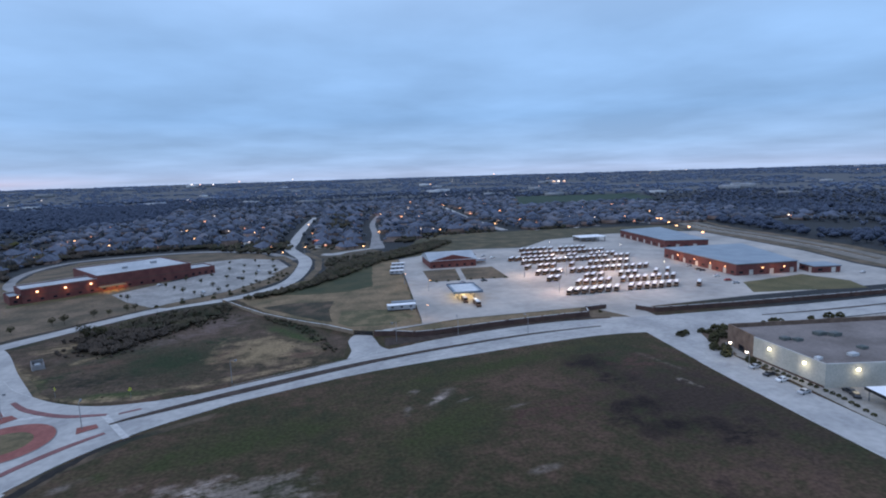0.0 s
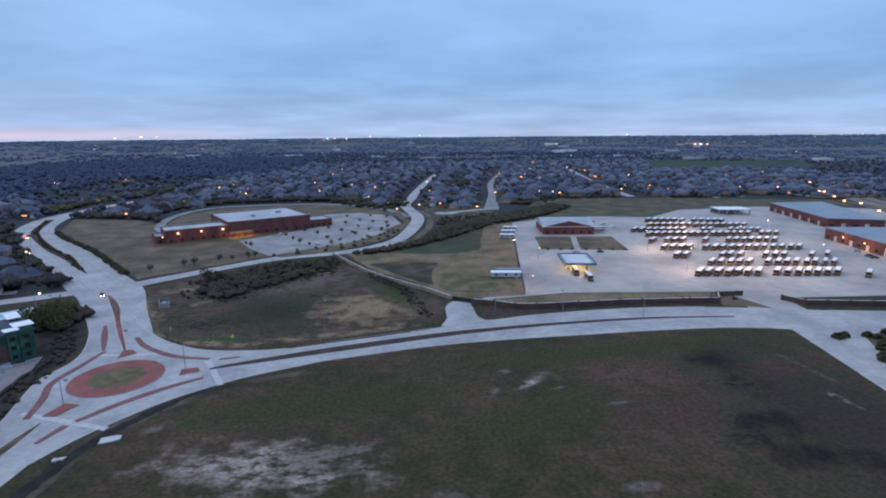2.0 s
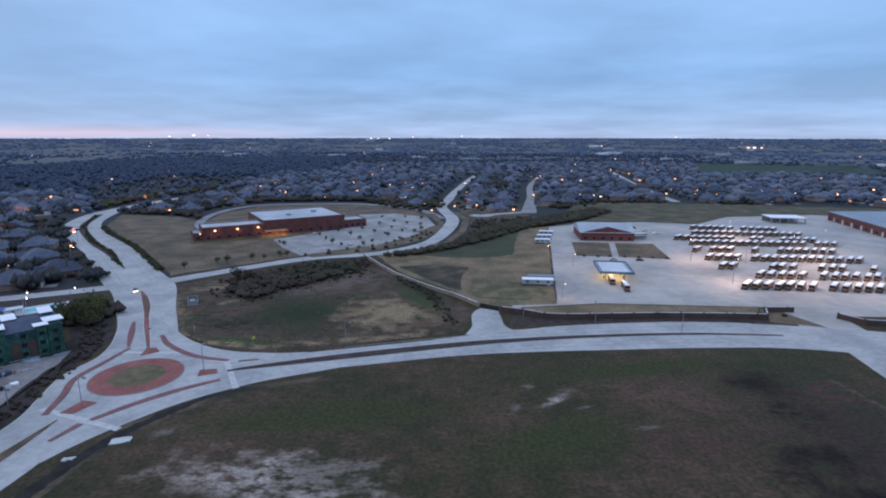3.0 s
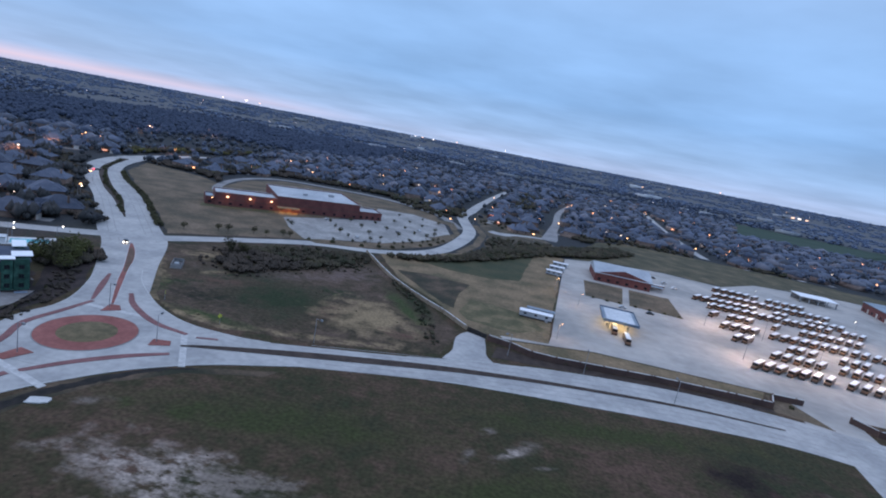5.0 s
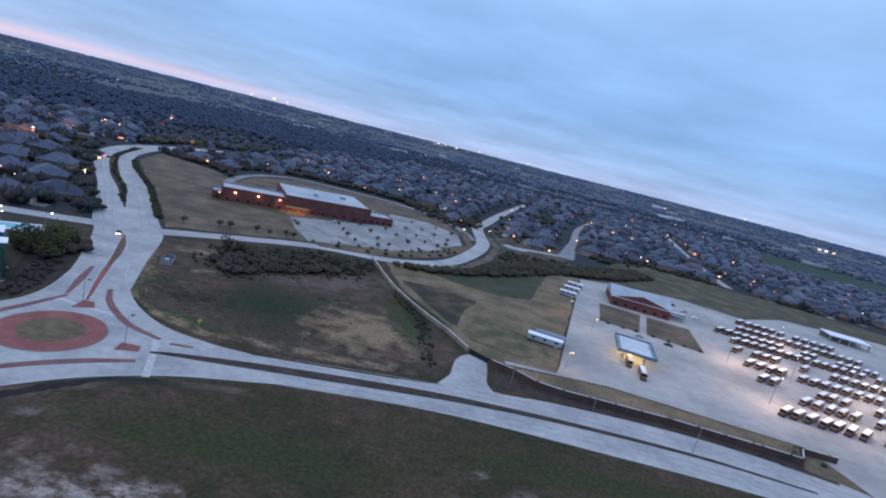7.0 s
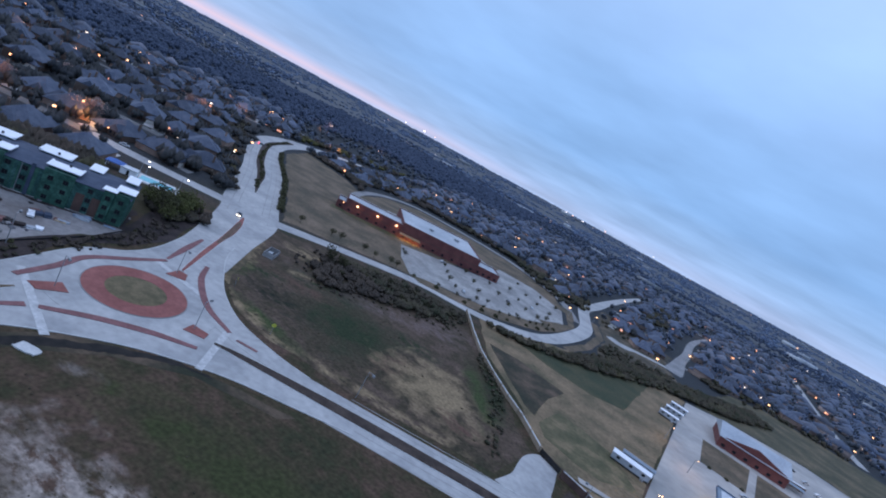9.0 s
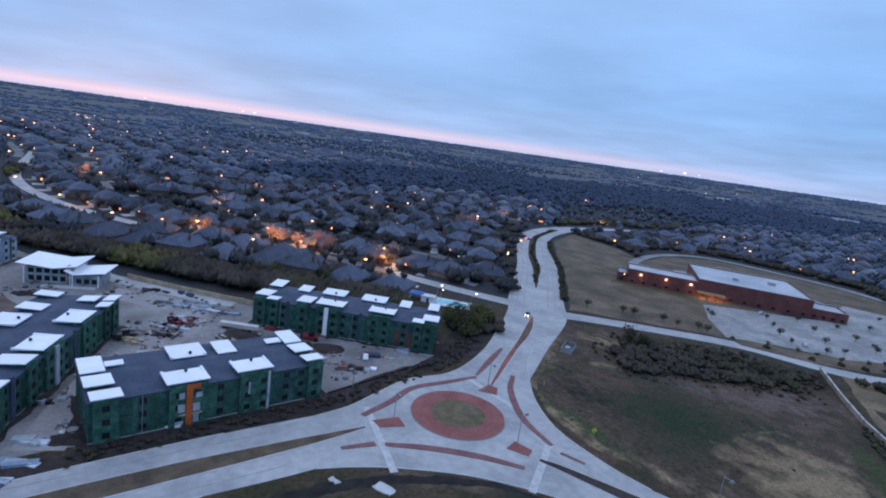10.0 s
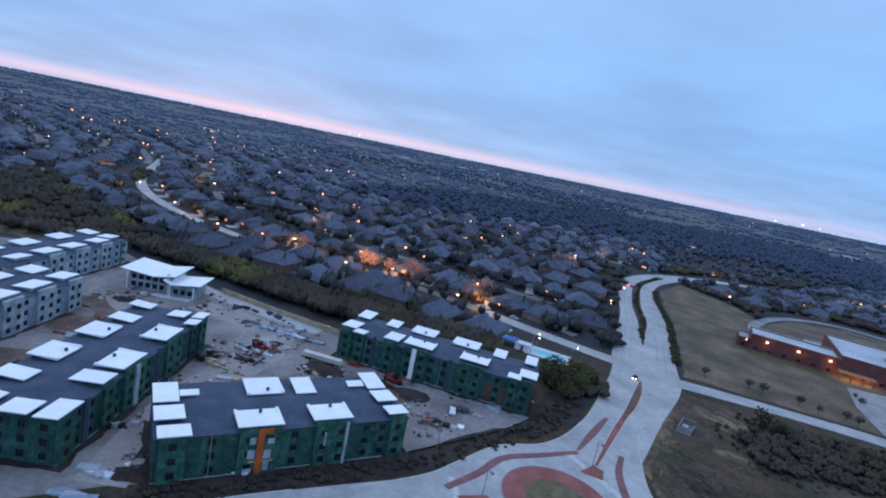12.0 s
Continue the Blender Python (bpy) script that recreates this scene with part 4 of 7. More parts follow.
first = bus(BUSY, BUSW)
BANG = 228  # nose towards the south-west
ROWS = [((143.5, 255.5), (214, 251.5), 4.95, (7,)), ((161, 276), (228, 271.5), 4.95, (5,)), ((151, 295.5), (228, 289.5), 4.95, (2, 3, 4, 8, 9, 13, 14)), ((153, 317), (236, 311.5), 4.95, (4,)),
        ((155, 340), (236, 335), 4.95, (1, 5, 6, 8, 9)), ((162, 361.5), (252, 358), 4.95, (15,)), ((159, 380), (248, 372), 4.95, (8, 9, 12, 13)), ((179, 400), (250, 393.5), 4.95, ()), ((188, 424), (245, 416), 4.95, (6,))]
count = 0
for (x0, y0), (x1, y1), step, skip in ROWS:
    n = int(math.hypot(x1 - x0, y1 - y0) / step) + 1
    for k in range(n):
        if k in skip:
            continue
        t = k / (n - 1)
        m = pose(x0 + (x1 - x0) * t + rnd.uniform(-.3, .3), y0 + (y1 - y0) * t + rnd.uniform(-.5, .5), 0.045, 0, 0, BANG + rnd.uniform(-2, 2))
        if count == 0:
            first.matrix_basis = m
        else:
            copy_thing(first, m)
        count += 1
for x, y, a in ((238, 290, 228), (226, 246, 226), (84, 250.5, 265), (80.5, 262, 262), (133, 386, 190)):
    copy_thing(first, pose(x, y, 0.045, 0, 0, a))


# ---- window and wall helpers for buildings ----
def facade(g, L, H, holes, depth, T):
    """A wall panel of length L with real openings (u0, u1, z0, z1); T maps (u, v, z) to the building's frame."""
    us = sorted({0, L, *(round(a, 3) for h in holes for a in h[:2])})
    zs = sorted({0, H, *(round(a, 3) for h in holes for a in h[2:])})
    for a, b in zip(us, us[1:]):
        for c, d in zip(zs, zs[1:]):
            m, o = (a + b) / 2, (c + d) / 2
            if not any(h[0] < m < h[1] and h[2] < o < h[3] for h in holes):
                g.add([T(a, 0, c), T(b, 0, c), T(b, 0, d), T(a, 0, d)], [(0, 1, 2, 3)])
    for a, b, c, d in holes:
        g.add([T(u, v, z) for v in (0, depth) for u, z in ((a, c), (b, c), (b, d), (a, d))], [(0, 1, 5, 4), (1, 2, 6, 5), (2, 3, 7, 6), (3, 0, 4, 7)])


def window_mesh(w, h):
    """A dark pane and its frame, each a mesh."""
    f = Geo()
    for x0, x1, z0, z1 in ((0, w, 0, 0.09), (0, w, h - 0.09, h), (0, 0.09, 0.09, h - 0.09), (w - 0.09, w, 0.09, h - 0.09), (w / 2 - 0.04, w / 2 + 0.04, 0.09, h - 0.09)):
        f.box(x0, x1, -0.05, 0.05, z0, z1)
    return f, Geo().box(0.05, w - 0.05, 0.03, 0.05, 0.05, h - 0.05)


FR, PA = window_mesh(1.5, 1.5)
FRAME_M, PANE_M = FR.mesh("window_frame", BLACK), PA.mesh("pane", GLASS)


# ---- flats under construction ----
def flats(ox, oy, ang, L, W, slabs, skin, name_label, bays=(), frame_mesh=FRAME_M, H=9.4, windows=True, roofmat=FELT):
    """A three-storey block: u runs along the front, v into the block. Pop-up roofs stand over the edges."""
    b = thing("apartment_building", name_label, "apartment building", ox, oy, 0, ang, "blocks on the building site")
    juts = [(max(u - lu / 2 + 0.6, 0.15), min(u + lu / 2 - 0.6, L - 0.15)) for u, v, lu, lv in slabs if v - lv / 2 < 1.5]
    for p, q in juts:
        # a shallow bay that steps out of the front under its raised roof
        def J(u, v, z, p=p):
            return (p + u, v - 0.7, z)
        n = max(1, round((q - p) / 3.6))
        gap = (q - p) / n
        holes = [(gap * (k + 0.5) - 0.75, gap * (k + 0.5) + 0.75, 0.9 + 3.1 * s, 2.4 + 3.1 * s) for k in range(n) for s in range(3)]
        g = Geo()
        facade(g, q - p, H + 1.1, holes, 0.3, J)
        g.add([J(0, 0, 0), J(0, 0.69, 0), J(0, 0.69, H + 1.1), J(0, 0, H + 1.1), J(q - p, 0, 0), J(q - p, 0.69, 0), J(q - p, 0.69, H + 1.1), J(q - p, 0, H + 1.1)], [(1, 0, 3, 2), (4, 5, 6, 7), (3, 7, 6, 2)])
        w = part("bay_wall", g, SHEATHB if skin is SHEATH else skin, b)
        for a, _, c, _ in holes:
            wi = part("window", frame_mesh, BLACK, w)
            wi.matrix_local = pose(*J(a, 0.12, c))
            part("pane", PANE_M, GLASS, wi)
    walls = (((0, 0), (1, 0), (0, 1), L), ((L, 0), (0, 1), (-1, 0), W), ((L, W), (-1, 0), (0, -1), L), ((0, W), (0, -1), (1, 0), W))
    for (x0, y0), (ux, uy), (vx, vy), ln in walls:
        def T(u, v, z, x0=x0, y0=y0, ux=ux, uy=uy, vx=vx, vy=vy):
            return (x0 + ux * u + vx * v, y0 + uy * u + vy * v, z)
        n = int(ln / 4.1)
        gap = ln / n
        holes = [(gap * (k + 0.5) - 0.75, gap * (k + 0.5) + 0.75, 0.9 + 3.1 * s, 2.4 + 3.1 * s) for k in range(n) for s in range(3)]
        if (x0, y0) == (0, 0):
            holes = [h for h in holes if not any(p - 0.3 < h[1] and h[0] < q + 0.3 for p, q in juts)]
        g = Geo()
        facade(g, ln, H, holes, 0.3, T)
        w = part("wall", g, skin, b)
        for a, _, c, _ in holes:
            x, y, z = T(a, 0.12, c)
            wi = part("window", frame_mesh, BLACK, w)
            wi.matrix_local = pose(x, y, z, 0, 0, math.degrees(math.atan2(uy, ux)))
            part("pane", PANE_M, GLASS, wi)
    part("floor_slab", Geo().box(0.3, L - 0.3, 0.3, W - 0.3, 0.0, 0.2).box(0.31, L - 0.31, 0.31, W - 0.31, 3.0, 3.2).box(0.31, L - 0.31, 0.31, W - 0.31, 6.1, 6.3), WOODPALE, b)
    part("roof", Geo().hip(0, L, 0, W, H + 0.2, 0.9, 0.35), roofmat, b, "dark felted roof deck")
    for k, (u, v, lu, lv) in enumerate(slabs):
        u0, u1, v0, v1 = u - lu / 2, u + lu / 2, v - lv / 2, v + lv / 2
        up = 0.16 if v < W / 2 else -0.16
        z = H + 1.25
        su0, su1, sv0, sv1 = max(u0 + 0.7, 0.05), min(u1 - 0.7, L - 0.05), max(v0 + 0.7, -0.35), min(v1 - 0.7, W + 0.35)
        part("roof_box", Geo().box(su0, su1, sv0, sv1, H - 0.3, z - 0.05), skin, b)
        g = Geo()
        c = ((u0, v0, z + up), (u1, v0, z + up), (u1, v1, z - up), (u0, v1, z - up))
        g.add([(x, y, q + 0.12) for x, y, q in c] + [(x, y, q + 0.35) for x, y, q in c], [(3, 2, 1, 0), (4, 5, 6, 7), (0, 1, 5, 4), (1, 2, 6, 5), (2, 3, 7, 6), (3, 0, 4, 7)])
        pr = part("popup_roof", g, WHITE, b, "white tilted raised roof panel")
        if lu > 8:
            inner = -1 if v > W / 2 else 1
            for a0, a1 in ((u0, u0 + 0.6), (u1 - 0.6, u1)):
                b0, b1 = (v0 + lv * 0.3, v1) if inner > 0 else (v0, v1 - lv * 0.3)
                rim = Geo()
                ha, hb = [z + 0.34 + up * (1 - 2 * (q - v0) / lv) for q in (b0, b1)]
                ta, tb = (0.02, 0.34) if inner > 0 else (0.34, 0.02)
                rim.add([(a0, b0, ha), (a1, b0, ha), (a1, b1, hb), (a0, b1, hb), (a0, b0, ha + ta), (a1, b0, ha + ta), (a1, b1, hb + tb), (a0, b1, hb + tb)], [(4, 5, 6, 7), (0, 1, 5, 4), (1, 2, 6, 5), (2, 3, 7, 6), (3, 0, 4, 7)])
                part("upstand", rim, WHITE, pr)
            vy = v + inner * lv * 0.3
            part("roof_vent", Geo().tube((u + 0.6, vy, z + 0.2), (u + 0.6, vy, z + 0.75), 0.36, 0.3, 8).tube((u + 0.6, vy, z + 0.7), (u + 0.6, vy, z + 0.98), 0.46, 0.2, 8), BLACK, pr, "dark round roof vent")
    c, s = math.cos(radians(ang)), math.sin(radians(ang))
    edge = [(ox + c * u - s * v, oy + s * u + c * v) for u, v in ((-1.6, -1.8), (L + 1.6, -1.8), (L + 1.6, W + 1.2), (-1.6, W + 1.2))]
    struct("soil_apron", Geo().prism(rough_edge(edge, 0.9, 3, int(L)), -0.1, 0.05), SOIL, "trampled dark soil round a block of flats", "ground")
    n = int(L / 11)
    for k in range(n):
        u = L * (k + 0.5) / n + 2.05
        part("recess", Geo().box(u - 0.5, u + 0.5, -0.12, -0.02, 0.2, H), SHEATH, b, "dark green taped strip")
        part("downpipe", Geo().box(u + 1.3, u + 1.45, -0.14, -0.01, 0, H), STEEL, b)
    rs = random.Random(int(L * 10))
    for (x0, y0), (ux, uy), (vx, vy), ln in walls:
        n = int(ln / 4.1)
        for k in range(1, n):
            pick = rs.random()
            if pick > 0.42 or windows is None:
                continue
            u, hw = ln / n * k, rs.choice((0.9, 1.2))
            z0, z1 = (0.1, H - 0.1) if pick > 0.12 else ((3.2, H - 0.3) if pick > 0.05 else (0.2, 6.2))
            c0, c1 = (x0 + ux * (u - hw) - vx * 0.06, y0 + uy * (u - hw) - vy * 0.06), (x0 + ux * (u + hw) - vx * 0.005, y0 + uy * (u + hw) - vy * 0.005)
            part("sheathing_panel", Geo().box(min(c0[0], c1[0]), max(c0[0], c1[0]), min(c0[1], c1[1]), max(c0[1], c1[1]), z0, z1), (SHEATHL if skin is SHEATH else BLUE) if pick > 0.05 or skin is WRAP else BRICKD, b)
    part("base_course", Geo().box(-0.06, L + 0.06, -0.07, -0.01, 0, 0.22), KERB, b)
    for u0, u1, v, d, mat in bays:
        out = 0.72 if any(p < u1 and u0 < q for p, q in juts) else 0
        part("bay", Geo().box(u0, u1, v - d - out, v - out, 0, H + 0.9), mat, b, "projecting clad strip")
    return b


orange_block = flats(-118, 66.5, 90, 53.5, 22, [(3.2, 0.2, 6, 4.8), (2.6, 7.4, 5.7, 6.1), (2.2, 16, 5, 8), (50.9, 2.0, 5.1, 4.4), (50.5, 9, 5.3, 5.9), (50.5, 17.3, 4.9, 8.2), (19.4, 2.8, 9.3, 7.2), (35, 3.2, 9, 7), (22.8, 16.9, 8.4, 7.5), (32.1, 16.3, 4.9, 7.5), (6.8, 15.3, 3.9, 2), (45.4, 16, 4.2, 2.4)],
      SHEATH, "three-storey flats in green sheathing with white pop-up roofs and orange bay", [(18.9, 20.2, 0, 0.3, ORANGE), (37.9, 38.5, 0, 0.25, WRAP)])
part("orange_head", Geo().box(20.2, 22.0, -0.9, -0.71, 9.2, 10.3), ORANGE, orange_block, "orange panel under the raised roof")
for u0, u1, z0, z1 in ((17.2, 18.7, 3.6, 5.6), (20.4, 22.0, 3.4, 5.4), (17.4, 18.6, 6.9, 8.4), (20.5, 21.8, 0.6, 2.6), (16.6, 18.4, 0.5, 1.4), (21.0, 22.4, 6.8, 8.0), (33.2, 33.6, 5.0, 8.2)):
    part("wrap_patch", Geo().box(u0, u1, -0.78, -0.71, z0, z1), WRAP, orange_block, "pale housewrap patch")
part("brown_patch", Geo().box(17.5, 22.5, -0.8, -0.79, 2.7, 3.1), WOODPALE, orange_block, "bare timber band")
flats(-127, 50.2, 151.1, 65, 21, [(2.0, 0.9, 7.4, 4.8), (0.8, 7.2, 5.2, 5.9), (1.5, 16, 6, 7.5), (16, 3.3, 5.3, 7.4), (26, 3.2, 9.8, 6.9), (44.6, 3.3, 9.5, 7), (55.7, 0.2, 4.2, 3.6), (61.9, 0.6, 5.2, 3.6), (60, 6.2, 5, 5.1), (12.2, 16.9, 5, 6.9), (24.4, 17.6, 8.4, 7), (39.6, 17.1, 8.4, 7.3), (50.4, 16.6, 5.2, 6.7), (62, 18, 4.4, 6.5)],
      SHEATH, "long three-storey flats in green sheathing with white pop-up roofs", [(25.2, 26.8, 0, 0.4, WRAP), (36, 37.2, 0, 0.4, FELT), (8, 9.4, 0, 0.4, FELT)])
flats(-175, 121.5, 45.9, 64.7, 18.5, [(2.7, 4.2, 5.2, 7.4), (7.5, -0.4, 4, 4.4), (2.5, 17.2, 4.8, 7.6), (13.5, 15.8, 4.5, 6.4), (24.7, 16.6, 8.6, 6.6), (17.9, 3.8, 5.2, 7.8), (26.9, 4.1, 9.7, 6.8), (39.9, 16.6, 9.2, 6.6), (45.3, 4.6, 9.2, 6.4), (51.8, 16, 4.2, 6.8), (62.3, 17.6, 4, 7.2), (58.8, 0, 4.1, 4.8), (62.7, 4.6, 5.6, 7)],
      SHEATH, "three-storey flats in green sheathing behind the site track", [(25.8, 27.2, 0, 0.5, WHITE), (12, 13, 0, 0.3, FELT), (38, 39, 0, 0.3, FELT)])
flats(-174, 21.5, 149, 50, 20, [(46, 4, 7, 6), (34, 4, 8, 6), (22, 4, 8, 6), (46, 14, 7, 6), (34, 16, 8, 6), (22, 16, 8, 6)], WRAP, "three-storey flats in pale housewrap with white pop-up roofs", frame_mesh=FRAME_M)
flats(-226, 26, 146, 58, 20, [(8, 4, 7, 5), (20, 4, 8, 6), (32, 4, 8, 6), (45, 4, 7, 6), (54, 6, 6, 6), (10, 16, 7, 5), (24, 16, 8, 6), (40, 16, 8, 6), (54, 15, 6, 6)], WRAP, "three-storey flats in pale housewrap beside the clubhouse")

# clubhouse: two white butterfly roofs over a part-glazed hall
club = thing("clubhouse", "new white clubhouse with broad tilted roofs", "building", -238.5, 64.5, 0, 64)
for k, (x0, x1, y0, y1, h) in enumerate(((-5, 11, 0, 13, 5.8), (11.3, 21, -1.5, 8, 4.2))):
    g = Geo()
    holes = [(1 + 2.6 * j, 2.9 + 2.6 * j, 0.6, 2.6) for j in range(int((x1 - x0 - 1) / 2.6))] + ([(1 + 2.6 * j, 2.9 + 2.6 * j, 3.6, 5.4) for j in range(int((x1 - x0 - 1) / 2.6))] if k == 0 else [])
    facade(g, x1 - x0, h, holes, 0.3, lambda u, v, z, x0=x0, y0=y0: (x0 + u, y0 + v, z))
    g.box(x0, x1, y1 - 0.3, y1, 0, h).box(x0, x0 + 0.3, y0 + 0.3, y1 - 0.3, 0, h).box(x1 - 0.3, x1, y0 + 0.3, y1 - 0.3, 0, h)
    w = part("wall", g, WRAP, club)
    for a, b2, c, d in holes:
        part("pane", Geo().box(x0 + a + 0.02, x0 + b2 - 0.02, y0 + 0.18, y0 + 0.22, c + 0.02, d - 0.02), GLASS, w)
    g = Geo()
    pr = ((x0 - 2, h + 1.7), ((x0 + x1) / 2 + (2 if k == 0 else -4), h + 0.25), (x1 + 2, h + 1.5))
    for (a, za), (b2, zb) in zip(pr, pr[1:]):
        c = ((a, y0 - 2.5, za), (b2, y0 - 2.5, zb), (b2, y1 + 2, zb), (a, y1 + 2, za))
        g.add([(x, y, q + 0.12) for x, y, q in c] + [(x, y, q + 0.35) for x, y, q in c], [(3, 2, 1, 0), (4, 5, 6, 7), (0, 1, 5, 4), (1, 2, 6, 5), (2, 3, 7, 6), (3, 0, 4, 7)])
    part("roof", g, WHITE, club, "white tilted roof planes")
    for x in (x0 + 0.5, x1 - 0.5):
        part("post", Geo().box(x - 0.15, x + 0.15, y0 - 2.2, y0 - 1.9, 0, h + 0.7), WHITE, club)

part("entrance_pier", Geo().box(9.2, 11.25, -1.3, 0.6, 0, 7.2), surf("tan_stone", (0.22, 0.17, 0.13), (0.36, 0.29, 0.23), 1.5, 0.3, 0.9), club, "tan stone entrance pier")
part("entrance_door", Geo().box(9.7, 10.8, -1.36, -1.3, 0.05, 2.3), BLACK, club)
part("entrance_window", Geo().box(9.7, 10.8, -1.36, -1.3, 3.2, 5.4), GLASS, club)
part("porch_slab", Geo().box(2, 20, -6, -2.6, 0, 0.12), KERB, club)

# ---- school ----
SCH = thing("school_building", "low red brick school with pale flat roofs and lit entrance", "school", -180, 357.8, 0, 32.8)


def block(parent, x0, x1, y0, y1, h, wallm, roofm, n_win, win_z=(1.0, 2.6), para=0.6):
    g = Geo()
    gap = (x1 - x0) / max(n_win, 1)
    holes = [(gap * (k + 0.5) - 1.0, gap * (k + 0.5) + 1.0, *win_z) for k in range(n_win)]
    facade(g, x1 - x0, h, holes, 0.3, lambda u, v, z: (x0 + u, y0 + v, z))
    g.box(x0, x1, y1 - 0.4, y1, 0, h).box(x0, x0 + 0.4, y0 + 0.3, y1 - 0.4, 0, h).box(x1 - 0.4, x1, y0 + 0.3, y1 - 0.4, 0, h)
    w = part("wall", g, wallm, parent)
    for a, b, c, d in holes:
        part("pane", Geo().box(x0 + a + 0.02, x0 + b - 0.02, y0 + 0.2, y0 + 0.24, c + 0.02, d - 0.02), GLASS, w)
    part("roof", Geo().box(x0 + 0.4, x1 - 0.4, y0 + 0.4, y1 - 0.4, h - para - 0.2, h - para), roofm, parent, "pale flat roof")
    part("coping", Geo().box(x0 - 0.1, x1 + 0.1, y0 - 0.1, y0 + 0.45, h, h + 0.15).box(x0 - 0.1, x1 + 0.1, y1 - 0.45, y1 + 0.1, h, h + 0.15), KERB, parent)


block(SCH, 0, 5.9, 1.5, 19, 5.6, BRICK, ROOFG, 1)
ROOFS = surf("school_membrane", (0.34, 0.36, 0.375), (0.50, 0.51, 0.515), 16, 1.5, 0.6, grainy=0.2)
block(SCH, 5.9, 47.3, 0, 20.3, 9.2, BRICK, ROOFS, 6, (1.0, 2.3))
block(SCH, 47.3, 109.8, 0, 55.3, 11.1, BRICK, ROOFS, 8, (1.0, 2.5))
block(SCH, 109.8, 129, 2, 22, 6.2, BRICK, ROOFS, 4)
part("brick_band", Geo().box(5.9, 47.2, -0.06, -0.01, 4.3, 4.7).box(47.4, 109.8, -0.06, -0.01, 5.2, 5.6), BRICKD, SCH, "darker brick band course")
part("canopy", Geo().box(47.5, 63, -6, -0.1, 3.4, 3.8), surf("tan_fascia", (0.36, 0.22, 0.11), (0.45, 0.29, 0.15), 3, 0.4, 0.7), SCH, "lit tan entrance canopy")
for x in (48.2, 53, 58, 62.4):
    part("column", Geo().box(x - 0.25, x + 0.25, -5.8, -5.3, 0, 3.4), BRICK, SCH)
for x in (14, 29, 43.5):
    part("wall_light", Geo().box(x - 0.6, x + 0.6, -0.4, -0.05, 6.1, 6.8), lamp_mat("wall_lamp", (1.0, 0.72, 0.42), 3.5), SCH, "glowing wall lamp")
part("wall_light", Geo().box(4.0, 4.6, 1.1, 1.45, 4.4, 4.9), WARM, SCH)
part("rooftop_unit", Geo().box(70, 73, 20, 23, 10.5, 12.0), STEEL, SCH)
part("rooftop_unit", Geo().box(92, 96, 28, 31, 10.5, 12.2), STEEL, SCH)
part("canopy_light", Geo().box(48.6, 62, -5.5, -0.5, 3.32, 3.38), lamp_mat("entrance_lamp", (1.0, 0.62, 0.25), 3.0), SCH)

# ---- bus yard office, fuel canopy, trailers, shelter, workshop ----
ROOFP = surf("pale_metal_roof", (0.32, 0.35, 0.38), (0.42, 0.45, 0.47), 10, 1.0, 0.5)
off = thing("yard_office", "brick office with a broad pale gabled roof", "office", 107, 376, 0, -3)
block(off, -18, 18.5, -4, 30, 5.8, BRICK, ROOFG, 6)
part("gable", Geo().add([(-18, y, 5.8) for y in (-4.01, -3.7)] + [(18.5, y, 5.8) for y in (-4.01, -3.7)] + [(0.25, y, 10.0) for y in (-4.01, -3.7)], [(0, 2, 4), (1, 5, 3), (0, 4, 5, 1), (2, 3, 5, 4)]), BRICK, off, "red brick gable")
part("gable_roof", Geo().hip(-18, 18.5, -4, 30, 5.85, 4.6, 0.9, True), ROOFP, off, "pale grey standing-seam roof")
part("porch", Geo().box(18.1, 29, 2, 7, 2.6, 2.9), ROOFG, off)
for x in (20, 28):
    part("porch_post", Geo().box(x - 0.12, x + 0.12, 2.2, 2.44, 0, 2.6), STEEL, off)
struct("office_lawn_west", Geo().prism([(76, 324), (81, 366), (106, 364), (97, 321)], 0.0, 0.17), TAN, "tan lawn before the office", "ground")
struct("office_lawn_east", Geo().prism([(101, 321), (110, 364), (135, 362), (130, 316)], 0.0, 0.17), TAN, "tan lawn before the office", "ground")

can = thing("fuel_canopy", "pale blue-edged fuel canopy lit underneath", "canopy", 84, 273.5, 0.045, -6)
can.scale = (0.92, 0.92, 1.0)
part("deck", Geo().box(-9, 9, -13, 13, 4.7, 5.3), ROOFG, can)
part("roof_sheet", Geo().box(-7.2, 7.2, -11, 11, 5.31, 5.4), ROOFW, can, "pale mottled roof sheet")
part("fascia", Geo().box(-9.2, 9.2, -13.2, -13.02, 4.6, 5.75).box(-9.2, 9.2, 13.02, 13.2, 4.6, 5.75).box(-9.2, -9.02, -13.02, 13.02, 4.6, 5.75).box(9.02, 9.2, -13.02, 13.02, 4.6, 5.75), surf("steel_blue", (0.06, 0.10, 0.16), (0.10, 0.15, 0.22), 3, 0.4, 0.5), can, "steel-blue fascia")
part("soffit_light", Geo().box(-6, 6, -10, 10, 4.62, 4.69), YELL, can, "glowing soffit lamps")
for x in (-5, 5):
    for y in (-8, 8):
        part("column", Geo().box(x - 0.25, x + 0.25, y - 0.25, y + 0.25, 0, 4.62), STEEL, can)
